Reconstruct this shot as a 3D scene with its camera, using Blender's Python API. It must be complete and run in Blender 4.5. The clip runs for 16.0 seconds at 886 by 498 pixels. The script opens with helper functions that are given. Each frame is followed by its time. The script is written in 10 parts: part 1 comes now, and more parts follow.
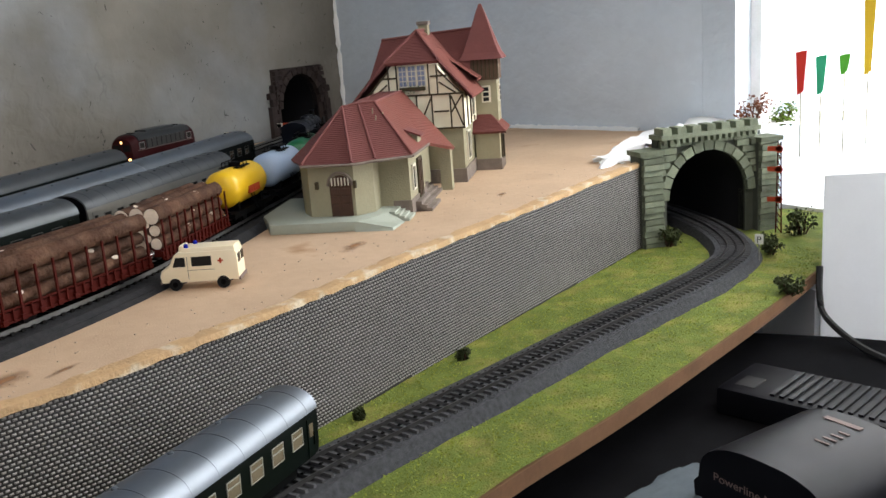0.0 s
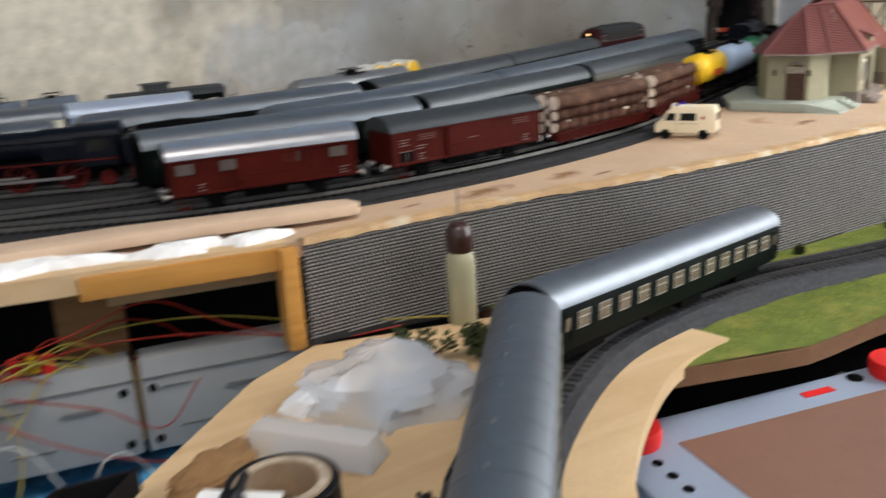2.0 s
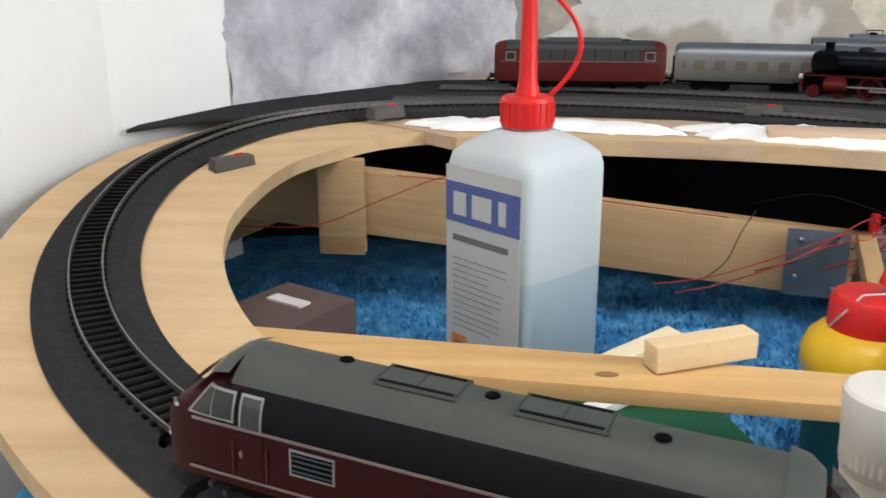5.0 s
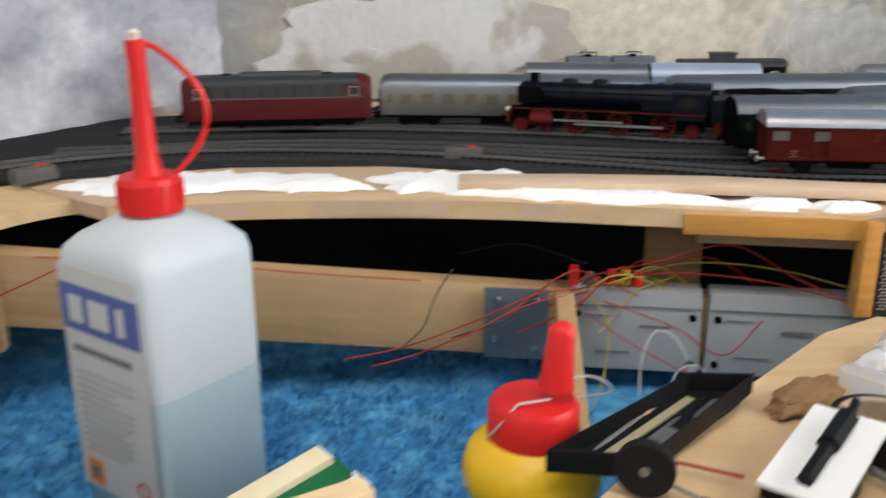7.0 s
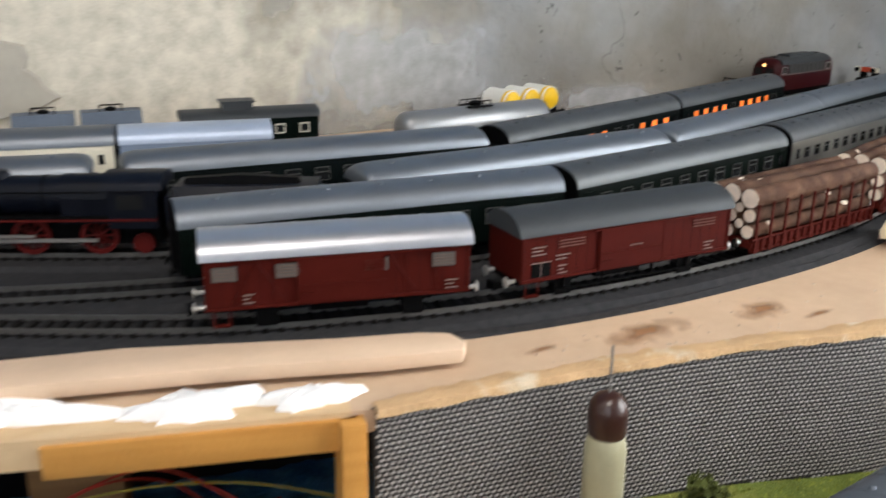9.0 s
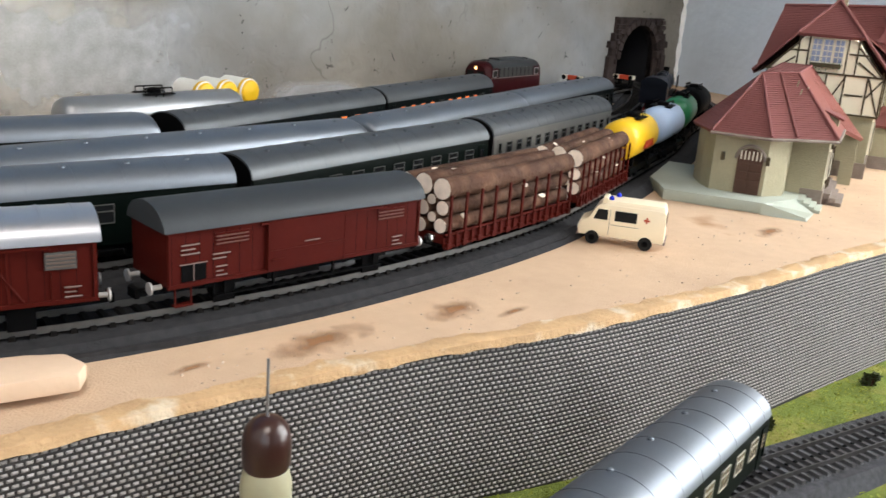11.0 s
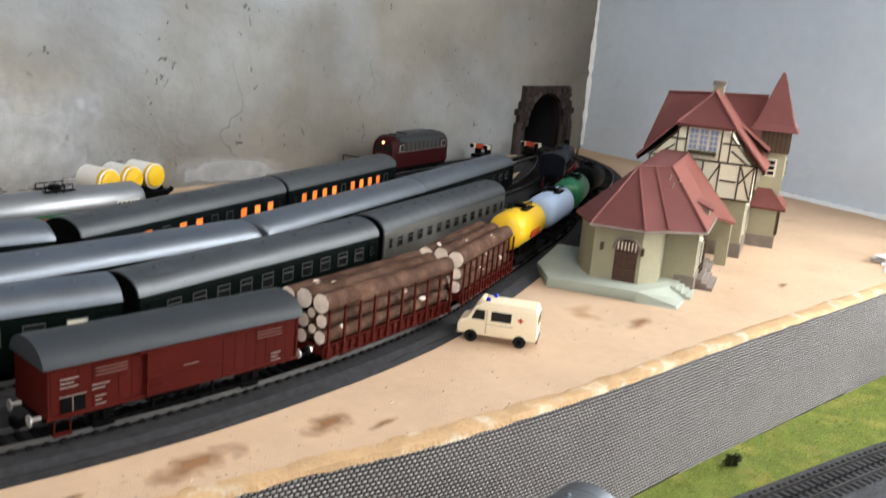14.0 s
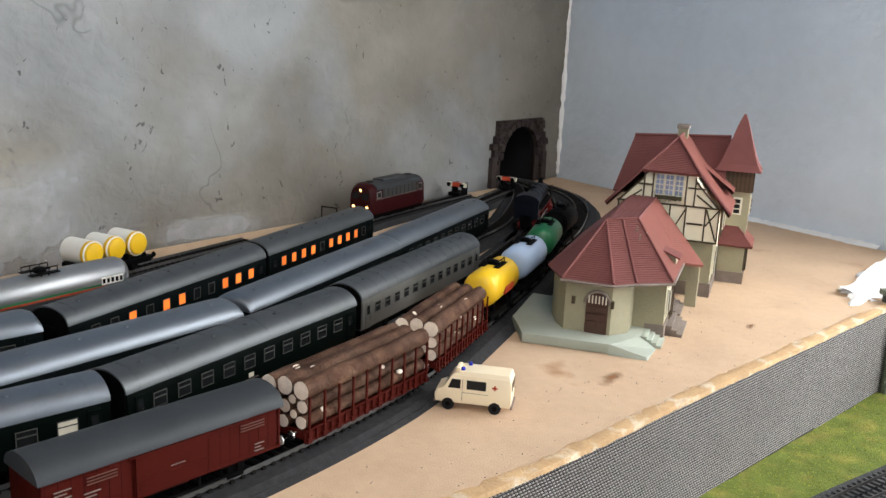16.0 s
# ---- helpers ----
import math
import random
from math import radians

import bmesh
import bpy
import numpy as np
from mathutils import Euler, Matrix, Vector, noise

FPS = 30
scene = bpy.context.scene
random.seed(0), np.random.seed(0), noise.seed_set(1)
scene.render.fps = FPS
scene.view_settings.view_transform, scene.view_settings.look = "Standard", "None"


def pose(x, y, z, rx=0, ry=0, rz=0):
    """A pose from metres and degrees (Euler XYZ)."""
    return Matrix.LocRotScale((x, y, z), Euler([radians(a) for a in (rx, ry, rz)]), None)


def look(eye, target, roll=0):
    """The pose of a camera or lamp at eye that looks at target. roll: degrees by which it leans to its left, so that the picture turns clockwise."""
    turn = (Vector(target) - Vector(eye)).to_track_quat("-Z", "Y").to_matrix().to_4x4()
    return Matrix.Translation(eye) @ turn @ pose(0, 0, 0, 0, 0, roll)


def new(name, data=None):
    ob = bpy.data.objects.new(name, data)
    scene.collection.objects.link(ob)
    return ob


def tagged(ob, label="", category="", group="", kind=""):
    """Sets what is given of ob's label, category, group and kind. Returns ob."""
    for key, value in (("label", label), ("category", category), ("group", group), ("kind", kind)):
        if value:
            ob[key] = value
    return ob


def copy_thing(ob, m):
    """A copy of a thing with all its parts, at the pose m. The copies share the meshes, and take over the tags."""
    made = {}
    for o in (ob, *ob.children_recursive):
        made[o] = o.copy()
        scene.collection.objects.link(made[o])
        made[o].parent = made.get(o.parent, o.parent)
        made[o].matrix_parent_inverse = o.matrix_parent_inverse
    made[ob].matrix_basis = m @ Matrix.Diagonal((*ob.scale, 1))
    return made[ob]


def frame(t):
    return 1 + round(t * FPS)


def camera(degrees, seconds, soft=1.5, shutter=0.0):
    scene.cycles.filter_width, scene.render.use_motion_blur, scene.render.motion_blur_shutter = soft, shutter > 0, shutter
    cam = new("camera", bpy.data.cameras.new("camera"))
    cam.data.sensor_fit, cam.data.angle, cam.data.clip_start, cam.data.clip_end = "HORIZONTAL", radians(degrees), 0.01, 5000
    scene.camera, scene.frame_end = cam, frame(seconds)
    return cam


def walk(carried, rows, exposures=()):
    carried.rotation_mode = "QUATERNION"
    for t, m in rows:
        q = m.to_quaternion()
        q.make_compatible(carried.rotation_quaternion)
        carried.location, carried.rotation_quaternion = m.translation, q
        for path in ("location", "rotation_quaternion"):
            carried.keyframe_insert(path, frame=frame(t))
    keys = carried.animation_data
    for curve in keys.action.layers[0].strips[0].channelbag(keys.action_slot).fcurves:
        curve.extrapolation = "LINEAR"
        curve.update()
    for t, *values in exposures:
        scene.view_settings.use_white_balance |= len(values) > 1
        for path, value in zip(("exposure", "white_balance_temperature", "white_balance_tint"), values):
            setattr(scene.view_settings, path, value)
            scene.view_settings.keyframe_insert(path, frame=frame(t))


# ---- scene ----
# ---- camera ----
cam = camera(51.5, 16.0, shutter=0.5)

PATH = [
    (0, (-0.4322, -0.4366, 0.1549), (0.4224, 0.0266, -0.0798), -4.25),
    (0.5, (-0.4318, -0.4352, 0.1552), (0.4223, 0.0288, -0.0796), -4.15),
    (1, (-0.4748, -0.4390, 0.1549), (0.3323, 0.0991, -0.0880), -4.32),
    (1.5, (-0.5687, -0.4590, 0.1517), (0.1348, 0.1956, -0.1250), -4.31),
    (2, (-0.6378, -0.5008, 0.1505), (-0.0515, 0.2546, -0.1421), -3.21),
    (2.5, (-0.6935, -0.5580, 0.1426), (-0.2328, 0.2804, -0.1488), -2.41),
    (3, (-0.7422, -0.6076, 0.1351), (-0.4025, 0.2857, -0.1590), -1.34),
    (3.5, (-0.7828, -0.6294, 0.1293), (-0.5577, 0.2973, -0.1715), -0.68),
    (4, (-0.8143, -0.6468, 0.1291), (-0.6985, 0.3000, -0.1713), -0.10),
    (4.2, (-0.8289, -0.6421, 0.1271), (-0.7425, 0.3086, -0.1705), -0.08),
    (5.2, (-0.8500, -0.6260, 0.1330), (-0.9107, 0.3650, -0.1797), -0.20),
    (6.3, (-0.8240, -0.6018, 0.1405), (-0.7622, 0.3485, -0.1648), -0.25),
    (6.5, (-0.8060, -0.5852, 0.1467), (-0.7217, 0.3627, -0.1606), -0.31),
    (7, (-0.7544, -0.5375, 0.1619), (-0.5942, 0.3997, -0.1479), -0.23),
    (7.5, (-0.7001, -0.4879, 0.1718), (-0.4553, 0.4305, -0.1392), -0.07),
    (8, (-0.6456, -0.4298, 0.1686), (-0.2994, 0.4575, -0.1362), 0.03),
    (8.5, (-0.5835, -0.3774, 0.1745), (-0.1638, 0.4755, -0.1362), 0.19),
    (9, (-0.5282, -0.3303, 0.1760), (-0.0403, 0.4848, -0.1364), 0.72),
    (9.5, (-0.4886, -0.3029, 0.1551), (0.0704, 0.4742, -0.1341), 1.60),
    (10, (-0.4722, -0.2978, 0.1514), (0.1530, 0.4211, -0.1524), 2.92),
    (10.2, (-0.4701, -0.2977, 0.1450), (0.1815, 0.3998, -0.1533), 3.16),
    (12.3, (-0.4506, -0.3124, 0.1569), (0.2793, 0.3097, -0.1263), 5.23),
    (12.5, (-0.4519, -0.3127, 0.1573), (0.2806, 0.3077, -0.1229), 5.26),
    (13, (-0.4544, -0.3151, 0.1587), (0.2877, 0.2947, -0.1199), 5.02),
    (13.5, (-0.4542, -0.3191, 0.1655), (0.3030, 0.2789, -0.0973), 4.85),
    (14, (-0.4593, -0.3366, 0.1997), (0.3009, 0.2660, -0.0429), 5.02),
    (14.5, (-0.4628, -0.3431, 0.2185), (0.3111, 0.2542, 0.0081), 4.76),
    (15, (-0.4657, -0.3457, 0.2300), (0.3134, 0.2472, 0.0264), 3.97),
    (15.5, (-0.4665, -0.3485, 0.2383), (0.3083, 0.2450, 0.0204), 3.09),
    (16, (-0.4656, -0.3498, 0.2473), (0.3048, 0.2437, 0.0147), 2.77),
]
EXPOSURES = [(0, -0.72), (0.5, -0.98), (1, -1.15), (1.5, -0.55), (2, -0.48), (2.5, -0.25), (3, -0.2), (4, -0.15), (6.5, -0.3), (7.5, -0.2), (8.5, -0.18), (9.5, -0.18), (10.2, -0.12), (12.5, 0.05), (13.5, 0.0), (14.5, -0.12), (16, -0.32)]
walk(cam, [(t, look(eye, target, roll)) for t, eye, target, roll in PATH], EXPOSURES)

# ---- light ----
world = bpy.data.worlds.new("world")
scene.world = world
world.use_nodes = True
sky = world.node_tree.nodes.new("ShaderNodeTexSky")
sky.sky_type, sky.sun_disc = "NISHITA", False
sky.sun_elevation, sky.sun_rotation = radians(32), radians(125)
world.node_tree.links.new(sky.outputs[0], world.node_tree.nodes["Background"].inputs[0])
world.node_tree.nodes["Background"].inputs[1].default_value = 0.12


def area_lamp(name, eye, target, w, h, power, colour):
    data = bpy.data.lights.new(name, "AREA")
    data.shape, data.size, data.size_y, data.energy, data.color = "RECTANGLE", w, h, power, colour
    ob = new(name, data)
    ob.matrix_basis = look(eye, target)
    return ob


# daylight through the window beside the lower tunnel, and through the large window beside the camera
area_lamp("window_daylight_east", (0.592, -0.611, 0.45), (-0.293, -0.146, 0.45), 0.9, 0.92, 13.3, (1.0, 0.96, 0.89))
area_lamp("window_daylight_west", (-1.31, -1.4, 0.72), (0.2, -1.4, 0.72), 1.5, 1.3, 13.0, (0.94, 0.96, 1.0))
# daylight through the roof window over the yard
area_lamp("roof_window_daylight", (-0.76, -0.8, 1.66), (-0.66, -0.45, 0.0), 0.84, 0.84, 24.0, (1.0, 0.915, 0.835))

# ---- materials ----


def mat(name, colour, rough=0.6, metal=0.0, vary=0.12, scale=40.0, bump=0.0, bump_scale=300.0, second=None, mix_scale=None,
        mix_lo=0.45, mix_hi=0.6, coat=0.0, alpha_glass=False, per_object=0.0, emit=0.0):
    """A painted, wooden or plastic surface: base colour with mottling at two scales, optional second colour in patches, and relief."""
    m = bpy.data.materials.new(name)
    m.use_nodes = True
    nt = m.node_tree
    b = nt.nodes["Principled BSDF"]
    L = nt.links.new
    co = nt.nodes.new("ShaderNodeTexCoord")
    n1 = nt.nodes.new("ShaderNodeTexNoise")
    n1.inputs["Scale"].default_value, n1.inputs["Detail"].default_value = scale, 6
    L(co.outputs["Object"], n1.inputs["Vector"])
    n2 = nt.nodes.new("ShaderNodeTexNoise")
    n2.inputs["Scale"].default_value, n2.inputs["Detail"].default_value = scale * 9, 3
    L(co.outputs["Object"], n2.inputs["Vector"])
    add = nt.nodes.new("ShaderNodeMath")
    add.operation = "MULTIPLY_ADD"
    add.inputs[1].default_value = 0.4
    L(n2.outputs[0], add.inputs[0])
    L(n1.outputs[0], add.inputs[2])
    ramp = nt.nodes.new("ShaderNodeMapRange")
    ramp.inputs[1].default_value, ramp.inputs[2].default_value = 0.35, 1.05
    ramp.inputs[3].default_value, ramp.inputs[4].default_value = 1 - vary, 1 + vary
    L(add.outputs[0], ramp.inputs[0])
    base = nt.nodes.new("ShaderNodeRGB")
    base.outputs[0].default_value = (*colour, 1)
    source = base.outputs[0]
    if second:
        n3 = nt.nodes.new("ShaderNodeTexNoise")
        n3.inputs["Scale"].default_value, n3.inputs["Detail"].default_value = mix_scale or scale, 8
        L(co.outputs["Object"], n3.inputs["Vector"])
        mr = nt.nodes.new("ShaderNodeMapRange")
        mr.inputs[1].default_value, mr.inputs[2].default_value = mix_lo, mix_hi
        L(n3.outputs[0], mr.inputs[0])
        mx = nt.nodes.new("ShaderNodeMix")
        mx.data_type = "RGBA"
        L(mr.outputs[0], mx.inputs[0])
        L(source, mx.inputs[6])
        mx.inputs[7].default_value = (*second, 1)
        source = mx.outputs[2]
    if per_object:
        oi = nt.nodes.new("ShaderNodeObjectInfo")
        pr = nt.nodes.new("ShaderNodeMapRange")
        pr.inputs[3].default_value, pr.inputs[4].default_value = 1 - per_object, 1 + per_object
        L(oi.outputs["Random"], pr.inputs[0])
        mu = nt.nodes.new("ShaderNodeMath")
        mu.operation = "MULTIPLY"
        L(pr.outputs[0], mu.inputs[0])
        L(ramp.outputs[0], mu.inputs[1])
        value = mu.outputs[0]
    else:
        value = ramp.outputs[0]
    sc = nt.nodes.new("ShaderNodeVectorMath")
    sc.operation = "SCALE"
    L(source, sc.inputs[0])
    L(value, sc.inputs["Scale"])
    L(sc.outputs[0], b.inputs["Base Color"])
    rr = nt.nodes.new("ShaderNodeMapRange")
    rr.inputs[3].default_value, rr.inputs[4].default_value = max(0.02, rough - (0.03 if metal > 0.5 else 0.08)), min(1, rough + (0.03 if metal > 0.5 else 0.1))
    L(n1.outputs[0], rr.inputs[0])
    L(rr.outputs[0], b.inputs["Roughness"])
    b.inputs["Metallic"].default_value = metal
    b.inputs["Specular IOR Level"].default_value = 0.3 if rough < 0.45 else 0.15
    if coat:
        b.inputs["Coat Weight"].default_value = coat
        b.inputs["Coat Roughness"].default_value = 0.15
    if bump:
        nb = nt.nodes.new("ShaderNodeTexNoise")
        nb.inputs["Scale"].default_value, nb.inputs["Detail"].default_value = bump_scale, 6
        L(co.outputs["Object"], nb.inputs["Vector"])
        bp = nt.nodes.new("ShaderNodeBump")
        bp.inputs["Strength"].default_value, bp.inputs["Distance"].default_value = min(1, bump), 0.002
        L(nb.outputs[0], bp.inputs["Height"])
        L(bp.outputs[0], b.inputs["Normal"])
    if emit:
        b.inputs["Emission Color"].default_value = (*colour, 1)
        b.inputs["Emission Strength"].default_value = emit
    return m


def wood(name, light, dark, rough=0.6, stretch=(3, 60, 60)):
    """Sawn softwood: rings drawn out along the x axis, with fine fibres."""
    m = mat(name, light, rough, vary=0.1, scale=25, bump=0.15, bump_scale=500)
    nt = m.node_tree
    L = nt.links.new
    co = nt.nodes.new("ShaderNodeTexCoord")
    mp = nt.nodes.new("ShaderNodeMapping")
    mp.inputs["Scale"].default_value = stretch
    L(co.outputs["Object"], mp.inputs[0])
    n = nt.nodes.new("ShaderNodeTexNoise")
    n.inputs["Scale"].default_value, n.inputs["Detail"].default_value, n.inputs["Distortion"].default_value = 1.0, 7, 1.2
    L(mp.outputs[0], n.inputs["Vector"])
    mr = nt.nodes.new("ShaderNodeMapRange")
    mr.inputs[1].default_value, mr.inputs[2].default_value = 0.35, 0.7
    L(n.outputs[0], mr.inputs[0])
    mx = nt.nodes.new("ShaderNodeMix")
    mx.data_type = "RGBA"
    L(mr.outputs[0], mx.inputs[0])
    mx.inputs[6].default_value, mx.inputs[7].default_value = (*light, 1), (*dark, 1)
    sc = [q for q in nt.nodes if q.type == "VECT_MATH"][0]
    L(mx.outputs[2], sc.inputs[0])
    return m


def clear(name, colour, rough=0.1, weight=0.9):
    m = bpy.data.materials.new(name)
    m.use_nodes = True
    b = m.node_tree.nodes["Principled BSDF"]
    b.inputs["Base Color"].default_value = (*colour, 1)
    b.inputs["Roughness"].default_value = rough
    b.inputs["Transmission Weight"].default_value = weight
    b.inputs["IOR"].default_value = 1.15
    return m


def worn_plaster(m, strength=0.8, coarse=9.0, specks=True):
    """Adds trowel strokes, dark pits and short cracks to a plaster."""
    nt = m.node_tree
    L = nt.links.new
    bsdf = nt.nodes["Principled BSDF"]
    co = nt.nodes.new("ShaderNodeTexCoord")

    def noise_of(scale, detail, distortion, stretch=None):
        n = nt.nodes.new("ShaderNodeTexNoise")
        n.inputs["Scale"].default_value, n.inputs["Detail"].default_value, n.inputs["Distortion"].default_value = scale, detail, distortion
        if stretch:
            mp = nt.nodes.new("ShaderNodeMapping")
            mp.inputs["Scale"].default_value, mp.inputs["Rotation"].default_value = stretch, (0, 0.6, 0)
            L(co.outputs["Object"], mp.inputs[0])
            L(mp.outputs[0], n.inputs["Vector"])
        else:
            L(co.outputs["Object"], n.inputs["Vector"])
        return n.outputs[0]

    def ramp_of(src, lo, hi, a, b):
        r = nt.nodes.new("ShaderNodeMapRange")
        r.inputs[1].default_value, r.inputs[2].default_value, r.inputs[3].default_value, r.inputs[4].default_value = lo, hi, a, b
        L(src, r.inputs[0])
        return r.outputs[0]

    def calc(op, x, y):
        q = nt.nodes.new("ShaderNodeMath")
        q.operation = op
        L(x, q.inputs[0])
        if isinstance(y, float):
            q.inputs[1].default_value = y
        else:
            L(y, q.inputs[1])
        return q.outputs[0]

    strokes = noise_of(coarse * 0.7, 4, 0.35, (1, 1, 1.4))
    fine = noise_of(coarse * 6, 4, 0.6)
    height = calc("ADD", strokes, calc("MULTIPLY", fine, 0.18))
    bp = nt.nodes.new("ShaderNodeBump")
    bp.inputs["Strength"].default_value, bp.inputs["Distance"].default_value = strength, 0.02
    L(height, bp.inputs["Height"])
    L(bp.outputs[0], bsdf.inputs["Normal"])
    if specks:
        pit = ramp_of(calc("ADD", noise_of(100, 3, 1.2, (1, 1, 0.7)), calc("MULTIPLY", noise_of(14, 2, 0), 0.25)), 0.818, 0.845, 1.0, 0.42)
        line = calc("ABSOLUTE", calc("SUBTRACT", noise_of(5, 4, 0.3), 0.5), 0.0)
        crack = ramp_of(line, 0.0, 0.0045, 0.66, 1.0)
        keep = ramp_of(noise_of(6.5, 1, 0), 0.6, 0.66, 0.0, 1.0)
        mx = nt.nodes.new("ShaderNodeMix")
        L(keep, mx.inputs[0])
        mx.inputs[2].default_value = 1.0
        L(crack, mx.inputs[3])
        dark = calc("MULTIPLY", pit, mx.outputs[0])
        dark = calc("MULTIPLY", dark, ramp_of(strokes, 0.3, 0.7, 0.84, 1.14))
        sc = nt.nodes.new("ShaderNodeVectorMath")
        sc.operation = "SCALE"
        old = bsdf.inputs["Base Color"].links[0].from_socket
        L(old, sc.inputs[0])
        L(dark, sc.inputs["Scale"])
        L(sc.outputs[0], bsdf.inputs["Base Color"])
    return m


PLASTER_OLD = worn_plaster(mat("old_plaster", (0.193, 0.179, 0.152), 0.9, vary=0.14, scale=5, second=(0.25, 0.256, 0.258), mix_scale=3.2, mix_lo=0.47, mix_hi=0.62))
PLASTER_BLUE = worn_plaster(mat("blue_white_plaster", (0.66, 0.73, 0.80), 0.9, vary=0.1, scale=6), 0.3, 14.0, False)
WHITE_WALL = mat("white_wall_paint", (0.8, 0.8, 0.78), 0.9, vary=0.04, scale=5, bump=0.15, bump_scale=200)
ROCK_PAINT = mat("grey_painted_rock_paper", (0.36, 0.36, 0.39), 0.9, vary=0.4, scale=14, bump=0.8, bump_scale=40, second=(0.62, 0.62, 0.64), mix_scale=11, mix_lo=0.45, mix_hi=0.7)
BARE_PLASTER = mat("white_bare_plaster", (0.52, 0.515, 0.50), 0.95, vary=0.14, scale=16, bump=0.8, bump_scale=70, second=(0.345, 0.322, 0.275), mix_scale=9, mix_lo=0.5, mix_hi=0.56)
WHITE_FILLER = mat("white_filler", (0.85, 0.85, 0.84), 0.85, vary=0.06, scale=60, bump=0.7, bump_scale=150)
DECK = mat("tan_painted_board", (0.53, 0.378, 0.255), 0.85, vary=0.14, scale=14, bump=0.35, bump_scale=900, second=(0.33, 0.19, 0.1), mix_scale=13, mix_lo=0.64, mix_hi=0.76)
DECK_EDGE = mat("cream_board_edge", (0.54, 0.355, 0.19), 0.85, vary=0.2, scale=60, bump=0.5, bump_scale=400, second=(0.64, 0.53, 0.38), mix_scale=55, mix_lo=0.54, mix_hi=0.64)
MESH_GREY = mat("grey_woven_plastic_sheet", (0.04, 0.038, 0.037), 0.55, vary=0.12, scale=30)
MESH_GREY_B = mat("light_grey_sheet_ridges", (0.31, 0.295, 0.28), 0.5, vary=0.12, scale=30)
ROADBED = mat("dark_grey_foam_roadbed", (0.034, 0.034, 0.036), 0.9, vary=0.35, scale=220, bump=0.5, bump_scale=1500)
BALLAST = mat("grey_ballast", (0.075, 0.077, 0.083), 0.9, vary=0.45, scale=300, bump=0.9, bump_scale=2200)
SLEEPER = mat("dark_brown_plastic_sleeper", (0.009, 0.008, 0.0075), 0.6, vary=0.2, scale=200, per_object=0.2)
SLEEPER_GREY = mat("grey_plastic_sleeper", (0.058, 0.058, 0.061), 0.7, vary=0.25, scale=200, per_object=0.25)
RAIL_DULL = mat("dull_browned_rail", (0.06, 0.058, 0.057), 0.4, metal=0.6, vary=0.3, scale=150)
RAIL = mat("nickel_silver_rail", (0.19, 0.186, 0.178), 0.36, metal=0.75, vary=0.2, scale=150)
PLY = wood("beech_plywood", (0.60, 0.43, 0.25), (0.53, 0.36, 0.195), 0.6, (4, 40, 40))
PINE = wood("pine_batten", (0.43, 0.29, 0.155), (0.35, 0.215, 0.105), 0.6, (3, 70, 70))
VARNISHED = wood("orange_varnished_pine", (0.56, 0.28, 0.07), (0.42, 0.19, 0.04), 0.4, (3, 70, 70))
OLD_POST = wood("brown_old_batten", (0.27, 0.155, 0.07), (0.19, 0.10, 0.045), 0.7, (3, 60, 60))
ROOF_SILVER = mat("silver_painted_roof", (0.185, 0.203, 0.226), 0.46, metal=0.85, vary=0.08, scale=60)
ROOF_WHITE = mat("bright_silver_roof", (0.46, 0.47, 0.5), 0.38, metal=0.85, vary=0.06, scale=60)
ROOF_GREY = mat("grey_painted_roof", (0.042, 0.046, 0.049), 0.5, metal=0.3, vary=0.1, scale=60)
ROOF_DULL = mat("dull_aluminium_roof", (0.095, 0.101, 0.105), 0.48, metal=0.7, vary=0.1, scale=60)
CRIMSON = mat("faded_crimson_paint", (0.07, 0.009, 0.0085), 0.5, vary=0.12, scale=40)
FRAME_PALE = mat("dull_aluminium_window_frame", (0.33, 0.32, 0.27), 0.45, metal=0.3)
COACH_GREEN = mat("bottle_green_coach_paint", (0.0011, 0.0032, 0.0024), 0.45, vary=0.15, scale=50)
COACH_DARK = mat("blackish_green_coach_paint", (0.0018, 0.0035, 0.0036), 0.45, vary=0.15, scale=50)
COACH_SILVER = mat("brushed_silver_coach_side", (0.2, 0.195, 0.18), 0.4, metal=0.7, vary=0.1, scale=60)
RED_OXIDE = mat("red_oxide_wagon_paint", (0.05, 0.0058, 0.0038), 0.55, vary=0.16, scale=60, bump=0.03, bump_scale=700)
LOCO_RED = mat("crimson_loco_paint", (0.028, 0.0022, 0.003), 0.5, vary=0.12, scale=40)
LOCO_GREY = mat("loco_roof_grey", (0.06, 0.066, 0.058), 0.45, vary=0.12, scale=60)
LOCO_DARK = mat("loco_dark_grey_band", (0.005, 0.005, 0.006), 0.55, vary=0.15, scale=50)
BLACK = mat("matt_black_metal", (0.0028, 0.0028, 0.0031), 0.5, vary=0.25, scale=90)
BLACK_BLUE = mat("blue_black_boiler", (0.003, 0.0042, 0.0085), 0.38, vary=0.2, scale=70)
WHEEL_RED = mat("red_wheel_paint", (0.085, 0.006, 0.005), 0.5, vary=0.2, scale=100)
CHROME = mat("bright_metal", (0.7, 0.7, 0.7), 0.25, metal=1.0, vary=0.05)
CREAM_TRIM = mat("cream_trim", (0.66, 0.62, 0.5), 0.5, vary=0.1)
GLASS_DARK = mat("dark_window_glass", (0.012, 0.013, 0.014), 0.08, vary=0.1)
GLASS_BROWN = mat("window_with_lit_cream_interior", (0.15, 0.12, 0.08), 0.2, vary=0.3, scale=120)
